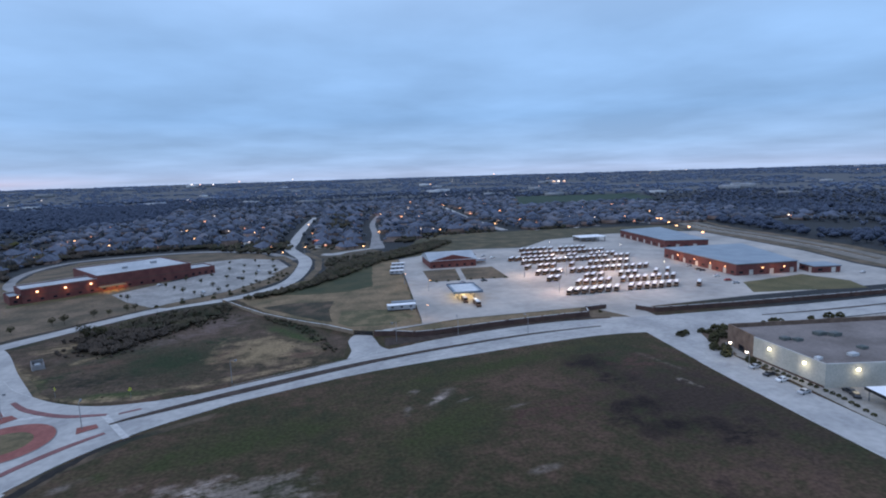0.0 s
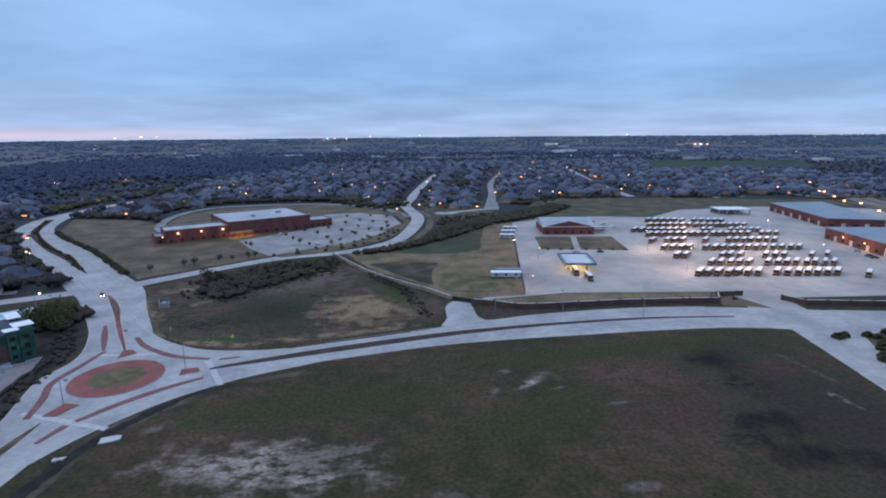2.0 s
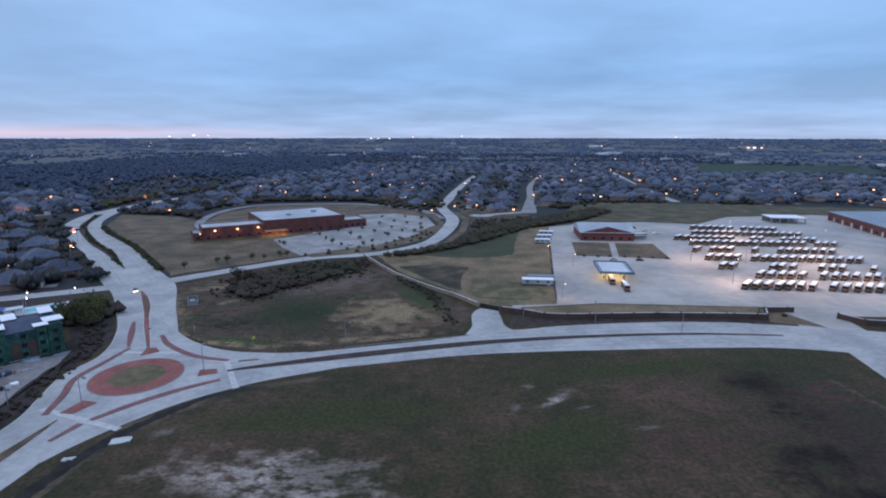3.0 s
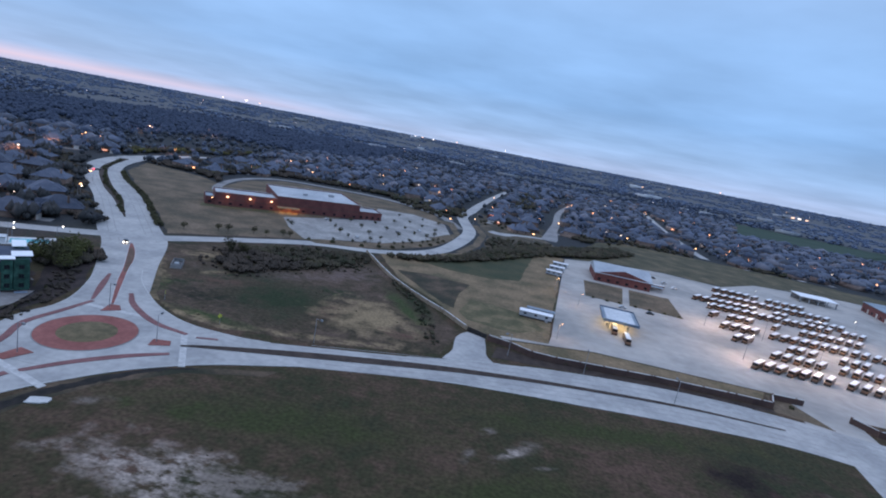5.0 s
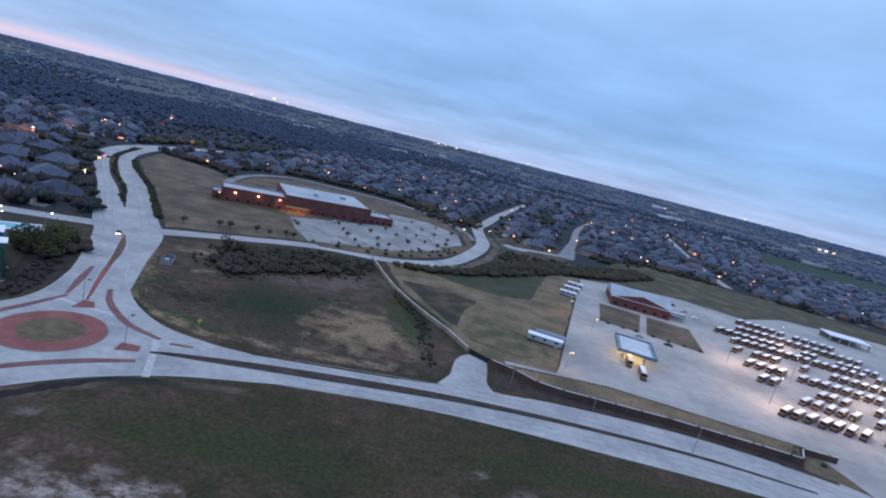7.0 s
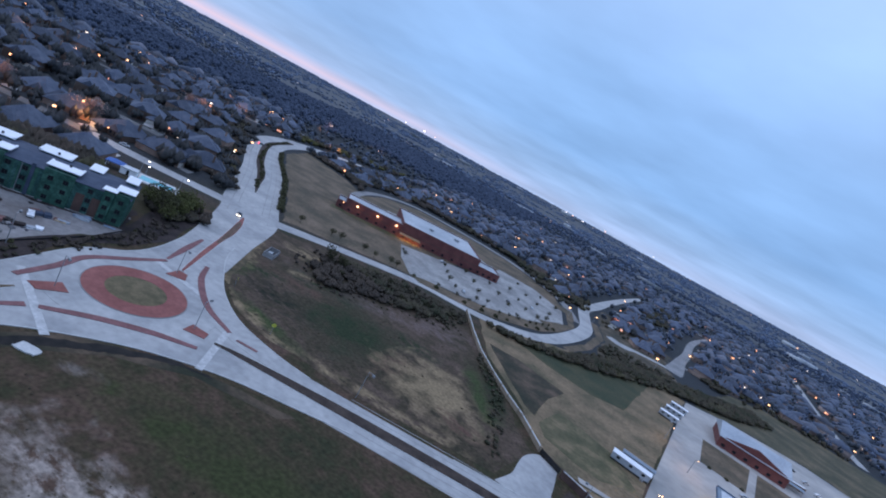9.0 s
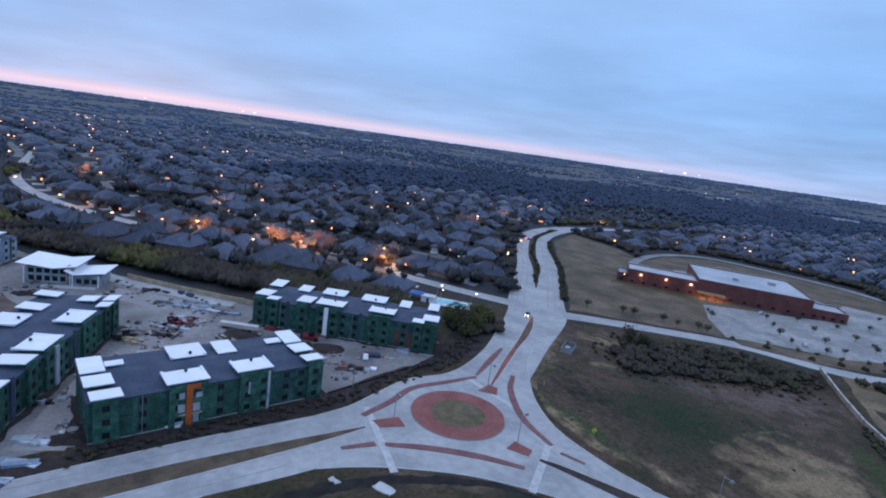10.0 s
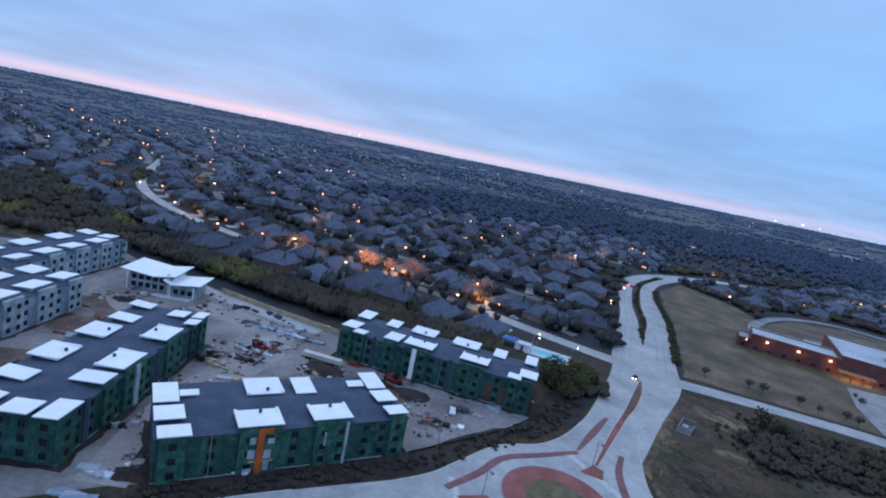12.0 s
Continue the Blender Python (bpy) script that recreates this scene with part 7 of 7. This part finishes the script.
willow = [q for q in belt if math.sin(q[0] * 0.071 + 1.3) + math.sin(q[1] * 0.093 + q[0] * 0.031) > 1.15]
brown = [q for q in belt if math.sin(q[0] * 0.071 + 1.3) + math.sin(q[1] * 0.093 + q[0] * 0.031) < -0.1]
belt = [q for q in belt if -0.1 <= math.sin(q[0] * 0.071 + 1.3) + math.sin(q[1] * 0.093 + q[0] * 0.031) <= 1.15]
tagged(stamp("creek_thicket", TB.v, TB.f, belt, BELT, soft=True), "dense winter thicket along the creek and drains", "trees", kind="stuff")
BARE = surf("bare_thicket_crown", (0.042, 0.034, 0.027), (0.080, 0.061, 0.045), 11, 2, 0.95, c=(0.060, 0.047, 0.036), vary=0.12, island=True, where="World")
tagged(stamp("brown_thicket", TB.v, TB.f, brown, BARE, soft=True), "bare brown thicket along the creek", "trees", kind="stuff")
tagged(stamp("lot_thicket", TB.v, TB.f, lowbrown, BARE, soft=True), "bare brown bushes at the edge of the vacant lot", "trees", kind="stuff")
tagged(stamp("willow_thicket", TB.v, TB.f, willow, surf("willow_crown", (0.066, 0.064, 0.018), (0.120, 0.108, 0.030), 9, 2, 0.95, c=(0.086, 0.076, 0.028), vary=0.15, island=True, where="World"), soft=True), "yellow-green bushes in the creek thicket", "trees", kind="stuff")
near = [q for q in garden if math.hypot(q[0] + 60, q[1] - 120) < 480]
tagged(stamp("garden_trees", TB.v, TB.f, near, TWIGS, soft=True), "bare and evergreen garden trees among the houses", "trees", kind="stuff")
distant = [q for q in garden if math.hypot(q[0] + 60, q[1] - 120) >= 480]
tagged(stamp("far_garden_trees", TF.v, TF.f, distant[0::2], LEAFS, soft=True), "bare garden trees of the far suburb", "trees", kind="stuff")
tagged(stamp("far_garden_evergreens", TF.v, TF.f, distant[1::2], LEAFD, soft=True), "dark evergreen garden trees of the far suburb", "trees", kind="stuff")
# tufts that roughen the vacant fields
tuft_g = Geo().clump((0, 0, 0.25), 0.5, tg)
tufts = []
for poly, n, hi in ((SCRUB_FIELD, 160, 1.5), ([(-76, 118), (-30, 154), (60, 172), (128, 172), (122, 66), (40, 40), (-70, 84)], 500, 0.8), ([(-112, 60), (-111, 118), (-116, 140), (-121, 168), (-134, 186), (-122, 150), (-117, 122), (-116, 60)], 350, 1.4)):
    xs, ys = [p[0] for p in poly], [p[1] for p in poly]
    while n:
        x, y = tg.uniform(min(xs), max(xs)), tg.uniform(min(ys), max(ys))
        if inside(x, y, poly):
            n -= 1
            if noise.noise(Vector((x / 16, y / 16, 8))) > -0.1:
                w = tg.uniform(0.3, hi * 0.75)
                tufts.append((x, y, 0.0, tg.uniform(0, 6.3), w, w * tg.uniform(0.4, 0.9)))
tagged(stamp("grass_tufts", tuft_g.v, tuft_g.f, tufts, surf("tuft_grass", (0.034, 0.036, 0.021), (0.09, 0.068, 0.043), 14, 2, 0.95, vary=0.2, island=True, where="World")), "rough weeds and grass tufts on the vacant land", "grass", kind="stuff")
WOODS = [[(-1900, 500), (-1000, 620), (-620, 760), (-460, 1000), (-420, 1350), (-900, 2300), (-2300, 1500)], [(456, 285), (480, 400), (504, 520), (572, 660), (770, 930), (1300, 1400), (1400, 150), (560, 150)], [(-460, 1380), (700, 1400), (900, 2000), (-800, 2300)]]
TE = Geo().clump((-0.22, 0.05, 0.42), 0.52, tg).clump((0.26, -0.06, 0.36), 0.44, tg)
# trees that fill what the houses and streets leave free
PAVED = set()
for rows in (N_ROAD, LANE, NORTH_ST, DIAG, MAIN_ST, *PATHS):
    for a, b in zip(rows, rows[1:]):
        for k in range(41):
            PAVED.add((int((a[0] + (b[0] - a[0]) * k / 40) // 6), int((a[1] + (b[1] - a[1]) * k / 40) // 6)))
fill = []
for _ in range(15000):
    r, q = 260 + 1350 * tg.random() ** 0.8, tg.uniform(-0.1, math.pi + 0.5)
    x, y = r * math.cos(q), 60 + r * math.sin(q)
    road = any((int(x // 6) + i, int(y // 6) + j) in PAVED for i in (-1, 0, 1) for j in (-1, 0, 1)) if r < 1000 else (int(x // 6), int(y // 6)) in PAVED
    if not any(inside(x, y, p) for p in BLOCKED[:4]) and free(x, y, 13.5) and not road:
        s = tg.uniform(3, 6.5)
        fill.append((x, y, -0.2, tg.uniform(0, 6.3), s, s * tg.uniform(0.9, 1.5)))
fill_near = [q for q in fill if math.hypot(q[0] + 60, q[1] - 120) < 430]
fill = [q for q in fill if math.hypot(q[0] + 60, q[1] - 120) >= 430]
tagged(stamp("spare_garden_trees", TB.v, TB.f, fill_near, TWIGS, soft=True), "winter trees and bushes between the nearer houses", "trees", kind="stuff")
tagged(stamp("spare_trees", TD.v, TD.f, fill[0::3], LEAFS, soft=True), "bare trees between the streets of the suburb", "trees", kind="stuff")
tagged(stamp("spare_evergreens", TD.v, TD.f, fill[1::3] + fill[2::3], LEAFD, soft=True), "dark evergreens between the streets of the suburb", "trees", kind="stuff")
woods, horizon = [], []
for poly, n in zip(WOODS + [[(456, 285), (480, 400), (504, 520), (572, 660), (700, 820), (900, 800), (800, 150), (560, 150), (430, 205)]], (3600, 3000, 2600, 2400)):
    xs, ys = [p[0] for p in poly], [p[1] for p in poly]
    m = 0
    while m < n:
        x, y = tg.uniform(min(xs), max(xs)), tg.uniform(min(ys), max(ys))
        if inside(x, y, poly) and not inside(x, y, FOREST) and not inside(x, y, FAR_GREEN) and free(x, y, 12) and noise.noise(Vector((x / 260, y / 260, 0))) > -0.22:
            s = tg.uniform(4.2, 6.8)
            woods.append((x, y, far_lift(x, y) - 0.5, tg.uniform(0, 6.3), s * 1.15, s * tg.uniform(1.0, 1.4)))
        m += 1
forest = []
while len(forest) < 6500:
    x, y = tg.uniform(-1020, -260), tg.uniform(270, 1900)
    if inside(x, y, FOREST):
        s = tg.uniform(4.5, 7)
        forest.append((x, y, -0.5, tg.uniform(0, 6.3), s * 1.1, s * tg.uniform(1.1, 1.5)))
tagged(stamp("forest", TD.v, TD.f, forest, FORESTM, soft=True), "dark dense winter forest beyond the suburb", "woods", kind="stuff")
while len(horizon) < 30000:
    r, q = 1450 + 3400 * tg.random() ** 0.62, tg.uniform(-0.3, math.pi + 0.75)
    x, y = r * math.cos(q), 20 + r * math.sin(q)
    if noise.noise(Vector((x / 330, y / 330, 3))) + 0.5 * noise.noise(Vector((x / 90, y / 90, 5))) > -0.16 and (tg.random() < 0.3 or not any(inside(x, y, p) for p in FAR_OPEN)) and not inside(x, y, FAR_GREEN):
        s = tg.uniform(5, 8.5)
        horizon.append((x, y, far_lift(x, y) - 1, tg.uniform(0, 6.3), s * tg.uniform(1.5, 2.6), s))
tagged(stamp("horizon_woods", TE.v, TE.f, horizon, LEAFW, soft=True), "wooded skyline in the distance, tinted blue for haze", "woods", kind="stuff")
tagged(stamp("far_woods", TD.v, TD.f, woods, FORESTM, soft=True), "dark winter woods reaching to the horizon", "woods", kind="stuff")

# far sheds, towers and lights
FB = Geo().box(-0.5, 0.5, -0.5, 0.5, 0, 1)
sheds = [(x, y, far_lift(x, y), tg.uniform(0, 3.1), s, s * 0.28) for x, y, s in ((1345, 2620, 60), (1300, 2640, 40), (700, 2900, 50), (-650, 3900, 60), (-560, 3900, 50), (520, 2000, 40), (560, 2030, 46), (-2300, 1100, 60), (-2500, 900, 70), (-1500, 2950, 60), (-1200, 3100, 60), (900, 1900, 44), (1250, 1300, 50), (1330, 1330, 60))]
for _ in range(60):
    r, q = 1500 + 3100 * tg.random(), tg.gauss(1.6, 0.7)
    x, y = r * math.cos(q), 20 + r * math.sin(q)
    s = tg.uniform(16, 52)
    sheds.append((x, y, far_lift(x, y), tg.uniform(0, 3.1), s, tg.uniform(6, 8.5)))
tagged(stamp("far_sheds", FB.v, FB.f, sheds, surf("pale_shed", (0.22, 0.235, 0.25), (0.46, 0.46, 0.46), 60, 5, 0.7, vary=0.5, island=True, where="World")), "pale far-off sheds and stores", "buildings", kind="stuff")
fl = [(x, y, far_lift(x, y) + z, 0, s, s * 0.6) for x, y, z, s in ((1310, 2540, 10, 9), (1335, 2535, 10, 9), (1362, 2525, 10, 8), (-2230, 5590 * 0.8, 22, 15), (-2330 * 0.9, 5560 * 0.8, 22, 9), (-2870 * 0.8, 5266 * 0.8, 16, 10), (-5660 * 0.8, 1991 * 0.8, 22, 12), (-5600 * 0.8, 2090 * 0.8, 22, 10), (-4600, 900, 20, 9), (-650, 3880, 16, 10), (-600, 3890, 16, 9), (-520, 3900, 14, 9), (-380, 4200, 20, 10), (700, 2890, 10, 7), (730, 2880, 10, 7), (0, 4300, 24, 8), (1500, 3900, 20, 9))]
for _ in range(64):
    r, q = 1400 + 3200 * tg.random(), tg.gauss(1.75, 0.75)
    x, y = r * math.cos(q), 20 + r * math.sin(q)
    s = tg.uniform(0.8, 2.0) * (0.5 + r / 3200)
    fl.append((x, y, far_lift(x, y) + 9 + 0.003 * r, 0, s, s * 0.7))
town = [(-1640 + 28 * k + tg.uniform(-45, 45), 200 + 11 * k + tg.uniform(-26, 26), far_lift(-1560, 230) + tg.uniform(7, 11), 0, s, s * 0.5) for k, s in enumerate((1.8, 3.4, 2.0, 3.8, 1.6, 2.8, 1.5))]
tagged(stamp("far_lights", FB.v, FB.f, fl[0::2] + town, lamp_mat("far_lamp", (1.0, 0.60, 0.38), 1.5)), "far-off warm lights near the horizon", "lights", kind="stuff")
tagged(stamp("far_white_lights", FB.v, FB.f, fl[1::2], lamp_mat("far_white_lamp", (1.0, 0.86, 0.74), 1.6)), "far-off white lights near the horizon", "lights", kind="stuff")
# porch and garage lamps: small heads on some of the house fronts, most amber, some white
amber, white = [], []
for x, y, a, k, dist in HOUSES:
    if tg.random() < 0.5:
        q = radians(a)
        e, w = tg.uniform(11.5, 13.5), tg.uniform(-6, 6)
        s = tg.uniform(0.35, 1.0) * (0.8 + dist / 750)
        row = (x + e * math.sin(q) + w * math.cos(q), y - e * math.cos(q) + w * math.sin(q), tg.choice((2.2, 2.8, 3.6)), q, s, s * tg.uniform(0.5, 1.0))
        (white if tg.random() < 0.3 else amber).append(row)
# Added glowing panels that stand in for house fronts lit by lamps.
glow_rows = []
for x, y, a, k, dist in HOUSES:
    if tg.random() < 0.30:
        q = radians(a)
        e, w = (9.15, 8.15, 9.65, 8.65)[k] + 0.62, (3.06, -3.24, 2.88, -3.33)[k]
        s = tg.uniform(1.0, 2.3) * (0.8 + dist / 1600)
        glow_rows.append((x + e * math.sin(q) + w * math.cos(q), y - e * math.cos(q) + w * math.sin(q), 0.9, q, s, 1.4))
GLOWG = Geo().box(-0.9, 0.9, -0.06, 0.06, 0, 1)
tagged(stamp("lit_windows", GLOWG.v, GLOWG.f, glow_rows, lamp_mat("front_glow", (1.0, 0.42, 0.25), 0.9)), "added glowing panels standing in for lamp-lit house fronts", "windows", kind="stuff")
tagged(stamp("porch_lights", FB.v, FB.f, amber, lamp_mat("porch_lamp", (1.0, 0.42, 0.18), 3.6)), "small warm porch and garage lights of the suburb", "lights", kind="stuff")
tagged(stamp("white_porch_lights", FB.v, FB.f, white, lamp_mat("white_porch_lamp", (1.0, 0.80, 0.62), 2.0)), "small pale porch and garage lights of the suburb", "lights", kind="stuff")


# ---- building site clutter ----
def pile(x, y, ang, n, mats, lab, spread=5):
    t = thing("material_stack", lab, "building materials", x, y, 0.02, ang, "stacks on the building site")
    for k in range(n):
        u, v = rnd.uniform(-spread, spread), rnd.uniform(-spread * 0.5, spread * 0.5)
        L, W, H = rnd.uniform(0.7, 3.4), rnd.uniform(0.6, 1.5), rnd.uniform(0.3, 1.1)
        b = part("crate", Geo().box(-L / 2, L / 2, -W / 2, W / 2, 0, H), rnd.choice(mats), t)
        b.matrix_local = pose(u, v, 0.01, 0, 0, rnd.uniform(-25, 25))
    return t


def heap(x, y, r, h, mat, lab, seed=1, squash=0.7, ang=0):
    """A low uneven mound of spoil."""
    g, q, n = Geo(), random.Random(seed), 18
    g.v = [(0, 0, h)] + [(f * r * math.cos(k * math.tau / n) * q.uniform(0.85, 1.15), f * r * squash * math.sin(k * math.tau / n) * q.uniform(0.85, 1.15), h * z * q.uniform(0.7, 1.25)) for f, z in ((0.35, 0.8), (0.7, 0.4), (1, -0.04)) for k in range(n)]
    g.f = [(0, 1 + k, 1 + (k + 1) % n) for k in range(n)] + [(1 + j * n + k, 1 + (j + 1) * n + k, 1 + (j + 1) * n + (k + 1) % n, 1 + j * n + (k + 1) % n) for j in range(2) for k in range(n)]
    ob = new("mound", g.mesh("mound", mat))
    ob.matrix_basis = pose(x, y, 0.02, 0, 0, ang)
    tagged(ob, lab, "heap", "heaps on the building site")


def sheets(x, y, ang, n, mats, lab, spread=5):
    """Flat sheets and boards lying on one another."""
    t = thing("sheet_stack", lab, "building materials", x, y, 0.02, ang, "stacks on the building site")
    for k in range(n):
        L, W = rnd.uniform(1.6, 4.2), rnd.uniform(0.8, 2.0)
        h = rnd.uniform(0.15, 0.7)
        p = part("sheet", Geo().box(-L / 2, L / 2, -W / 2, W / 2, 0, h), rnd.choice(mats), t)
        p.matrix_local = pose(rnd.uniform(-spread, spread), rnd.uniform(-spread * 0.22, spread * 0.22), 0.004 * (k % 9), 0, 0, rnd.uniform(-18, 18))


RUST = surf("rusty_scrap", (0.12, 0.060, 0.052), (0.25, 0.125, 0.108), 1.5, 0.3, 0.8, vary=0.3)
PALEG = surf("pale_board", (0.40, 0.42, 0.44), (0.58, 0.60, 0.62), 2, 0.3, 0.8, vary=0.25)
for x, y, a, n, ms, sp in ((-202, 101, 46, 12, (BLUE, WRAP, BLUE, BLACK), 6), (-194, 109, 46, 13, (BLUE, WRAP, PALEG), 6), (-187, 116, 44, 8, (WRAP, BLUE, FELT), 4), (-184, 95, 60, 9, (PALEG, WRAP, DIRT), 4), (-161, 87, 66, 6, (WOODPALE, PALEG), 4), (-126.5, 141, 62, 3, (PALEG, WHITE), 2), (-131, 152, 60, 6, (WOODPALE, RUST, WRAP), 3), (-132, 161, 48, 7, (BLUE, WRAP), 5),
                            (-117, 54, 60, 9, (WRAP, PALEG, BLUE), 4), (-113, 49, 60, 9, (WRAP, PALEG, FELT), 4), (-124, 57, 50, 8, (PALEG, WRAP), 4), (-205, 56, 60, 7, (WRAP, WOODPALE, RUST), 4), (-192, 46, 60, 8, (PALEG, WRAP, RUST), 4), (-118, 84, 80, 4, (WHITE, PALEG), 3)):
    sheets(x, y, a, n, ms, "flat pale sheets and boards lying on the site", sp)
for x, y, a, n, ms, sp in ((-180, 100, 40, 16, (RUST, RUST, SOIL, PALEG), 3.5), (-185, 103, 40, 9, (RUST, PALEG, SOIL), 3), (-167, 125, 45, 5, (REDM, RUST), 1.6), (-199, 126, 45, 4, (PALEG, WHITE), 2), (-130, 136.5, 60, 9, (SOIL, BLACK, RUST), 3), (-136, 147, 60, 8, (FELT, BLUE, RUST), 3), (-174, 92, 30, 8, (SOIL, RUST, DIRT), 3), (-218, 99, 42, 6, (SOIL, BRICKD, BLACK), 4), (-211, 108, 42, 6, (BLACK, FELT, WRAP), 3),
                            (-172, 40, 60, 8, (SOIL, RUST, WRAP), 4), (-141, 60, 60, 7, (SOIL, WRAP), 4), (-214, 66, 30, 7, (SOIL, RUST, DIRT), 3), (-163, 108, 40, 6, (SOIL, WOODPALE), 3)):
    pile(x, y, a, n, ms, "loose heap of blocks, pallets and scrap on the site", sp)
for x, y, r, h, m, a in ((-146, 136, 7, 1.1, SOIL, 50), (-151, 131, 4, 0.8, SOIL, 20), (-165, 114, 8, 1.0, SOIL, 40), (-172, 108, 5, 0.9, DIRT, 40), (-225, 60, 5, 1.0, SOIL, 60), (-212, 48, 5, 0.9, DIRT, 30), (-234, 80, 6, 0.8, DIRT, 30), (-122, 64, 5, 0.7, SOIL, 80)):
    heap(x, y, r, h, m, "low heap of dark spoil on the building site", int(x), 0.6, a)


for x, y, a, n, ms, sp in ((-178, 96, 40, 22, (PALEG, RUST, SOIL, WRAP), 5), (-170, 84, 60, 8, (WOODPALE, WOODPALE, PALEG), 3), (-152, 131, 40, 6, (RUST, SOIL), 2.5), (-198, 112, 46, 12, (WRAP, PALEG, BLUE), 6)):
    pile(x, y, a, n, ms, "loose heap of boards, pallets and scrap on the site", sp)
heap(-148, 128, 6, 1.3, surf("brown_spoil", (0.075, 0.045, 0.03), (0.15, 0.09, 0.055), 3, 0.6, 0.95), "low heap of brown earth on the building site", 5, 0.6, 50)


def loader(x, y, ang, paint, lab):
    t = thing("telehandler", lab, "site vehicle", x, y, 0.03, ang, "site vehicles")
    t.scale = (1.2, 1.2, 1.2)
    part("chassis", Geo().box(-2.4, 2.0, -0.8, 0.8, 0.6, 1.4), paint, t)
    part("cab", Geo().box(-0.6, 0.9, -0.8, 0.1, 1.4, 2.6), GLASS, t)
    part("boom", Geo().tube((-2.2, 0.5, 1.9), (4.0, 0.5, 1.4), 0.22, 0.16, 6), paint, t)
    part("counterweight", Geo().box(-2.9, -2.3, -0.8, 0.8, 0.7, 1.8), BLACK, t)
    part("fork", Geo().box(4.0, 5.1, -0.1, 1.1, 0.8, 0.95), BLACK, t)
    for u in (-1.6, 1.4):
        for v in (-1, 1):
            part("wheel", Geo().tube((u, v * 0.7, 0.6), (u, v * 1.15, 0.6), 0.6, 0.6, 10), TYRE, t)
    return t


loader(-154, 134, 60, REDM, "red telescopic loader parked on the site")
loader(-181, 98, 20, REDM, "red telescopic loader among the stacks")
loader(-174, 82, 100, CARP[1], "dark telescopic loader by the flats")
tr = thing("site_trailer", "long white flatbed load beside the track", "trailer", -170.5, 115.5, 0.02, 48)
part("bed", Geo().box(-7, 7, -1.2, 1.2, 0.9, 1.1), WOODPALE, tr)
part("load", Geo().box(-6.5, 6.5, -1.1, 1.1, 1.12, 2.2), GARAGE, tr)
for u in (-5, -4, 4):
    for v in (-1, 1):
        part("wheel", Geo().tube((u, v * 0.8, 0.5), (u, v * 1.15, 0.5), 0.48, 0.48, 8), TYRE, tr)
van = copy_thing(CARS[2], pose(-134.5, 144, 0.04, 0, 0, 150))
tagged(van, "white pickup parked on the building site", "car")
struct("site_fence", wall_line([(-127, 167), (-123, 155), (-121, 143), (-118, 122)], 0.06, 0.5), BLACK, "low black silt fence along the site edge", "fence")
struct("garden_fence", wall_line([(-318, 78), (-292, 90), (-274, 100), (-257, 115), (-240, 129), (-223, 143), (-207, 160)], 0.15, 2.0), WOODPALE, "pale timber garden fence above the creek", "fence")
struct("wall_suburb", wall_line([(-238, 93), (-215, 110), (-192, 129), (-182, 141)], 0.3, 1.9), WOODPALE, "long pale boundary fence beside the creek woodland", "wall")
struct("site_road", strip([(-244, 84, 3.5, 3.5), (-218, 103, 3.5, 3.5), (-196, 122, 3.5, 3.5)], -0.1, 0.045), CONCRETE, "pale concrete service road", "road")

# pool beside the junction
pool = thing("swimming_pool", "small lit teal swimming pool with a pale deck", "pool", -172, 212, 0.02, 40)
part("deck", Geo().box(-9, 9, -6, 6, 0, 0.12), KERB, pool)
part("water", Geo().box(-6.5, 6.5, -3.4, 3.4, 0.121, 0.15), surf("pool_water", (0.10, 0.42, 0.46), (0.14, 0.50, 0.54), 3, 0.4, 0.1), pool, "teal water")
part("coping", Geo().box(-7, 7, -3.9, -3.41, 0.12, 0.2).box(-7, 7, 3.41, 3.9, 0.12, 0.2), WHITE, pool)
for x, y in ((-181, 213),):
    street_lamp(x, y, 4, 30, COOL, 0.5, 0.25, "short white pool-side lamp, lit")

pav = thing("pool_pavilion", "small pavilion with a blue awning beside the pool", "pavilion", -183, 200, 0.02, 40)
part("roof", Geo().hip(-3, 3, -2.2, 2.2, 2.8, 1.1, 0.4), surf("blue_awning", (0.05, 0.12, 0.34), (0.08, 0.17, 0.42), 2, 0.3, 0.6), pav, "blue awning roof")
for u in (-2.8, 2.8):
    for v in (-2, 2):
        part("post", Geo().box(u - 0.1, u + 0.1, v - 0.1, v + 0.1, 0, 2.8), WHITE, pav)
cab = thing("pool_cabin", "low white pool cabin with a flat roof", "cabin", -178, 203, 0.02, 40)
part("wall", Geo().box(-3, 3, -2, 2, 0, 2.6), WHITE, cab)
part("roof", Geo().box(-3.3, 3.3, -2.3, 2.3, 2.6, 2.85), ROOFW, cab)
part("door", Geo().box(-0.5, 0.5, -2.06, -2.0, 0.05, 2.1), BLACK, cab)

# loose debris over the building site
debris = []
SITE = [(-121, 60), (-122, 122), (-127, 162), (-142, 172), (-190, 124), (-236, 90), (-262, 62), (-215, 40), (-190, 86), (-142, 62)]
while len(debris) < 520:
    x, y = tg.uniform(-262, -121), tg.uniform(40, 172)
    if inside(x, y, SITE) and noise.noise(Vector((x / 14, y / 14, 2))) > 0.0:
        w = tg.uniform(0.3, 1.3)
        debris.append((x, y, 0.0, tg.uniform(0, 3.1), w, w * tg.uniform(0.2, 0.7)))
tagged(stamp("site_debris", FB.v, FB.f, debris, surf("mixed_debris", (0.06, 0.06, 0.07), (0.50, 0.46, 0.42), 5, 0.7, 0.9, vary=0.6, island=True, where="World", split=0.42)), "scattered boards, blocks and debris on the building site", "debris", kind="stuff")
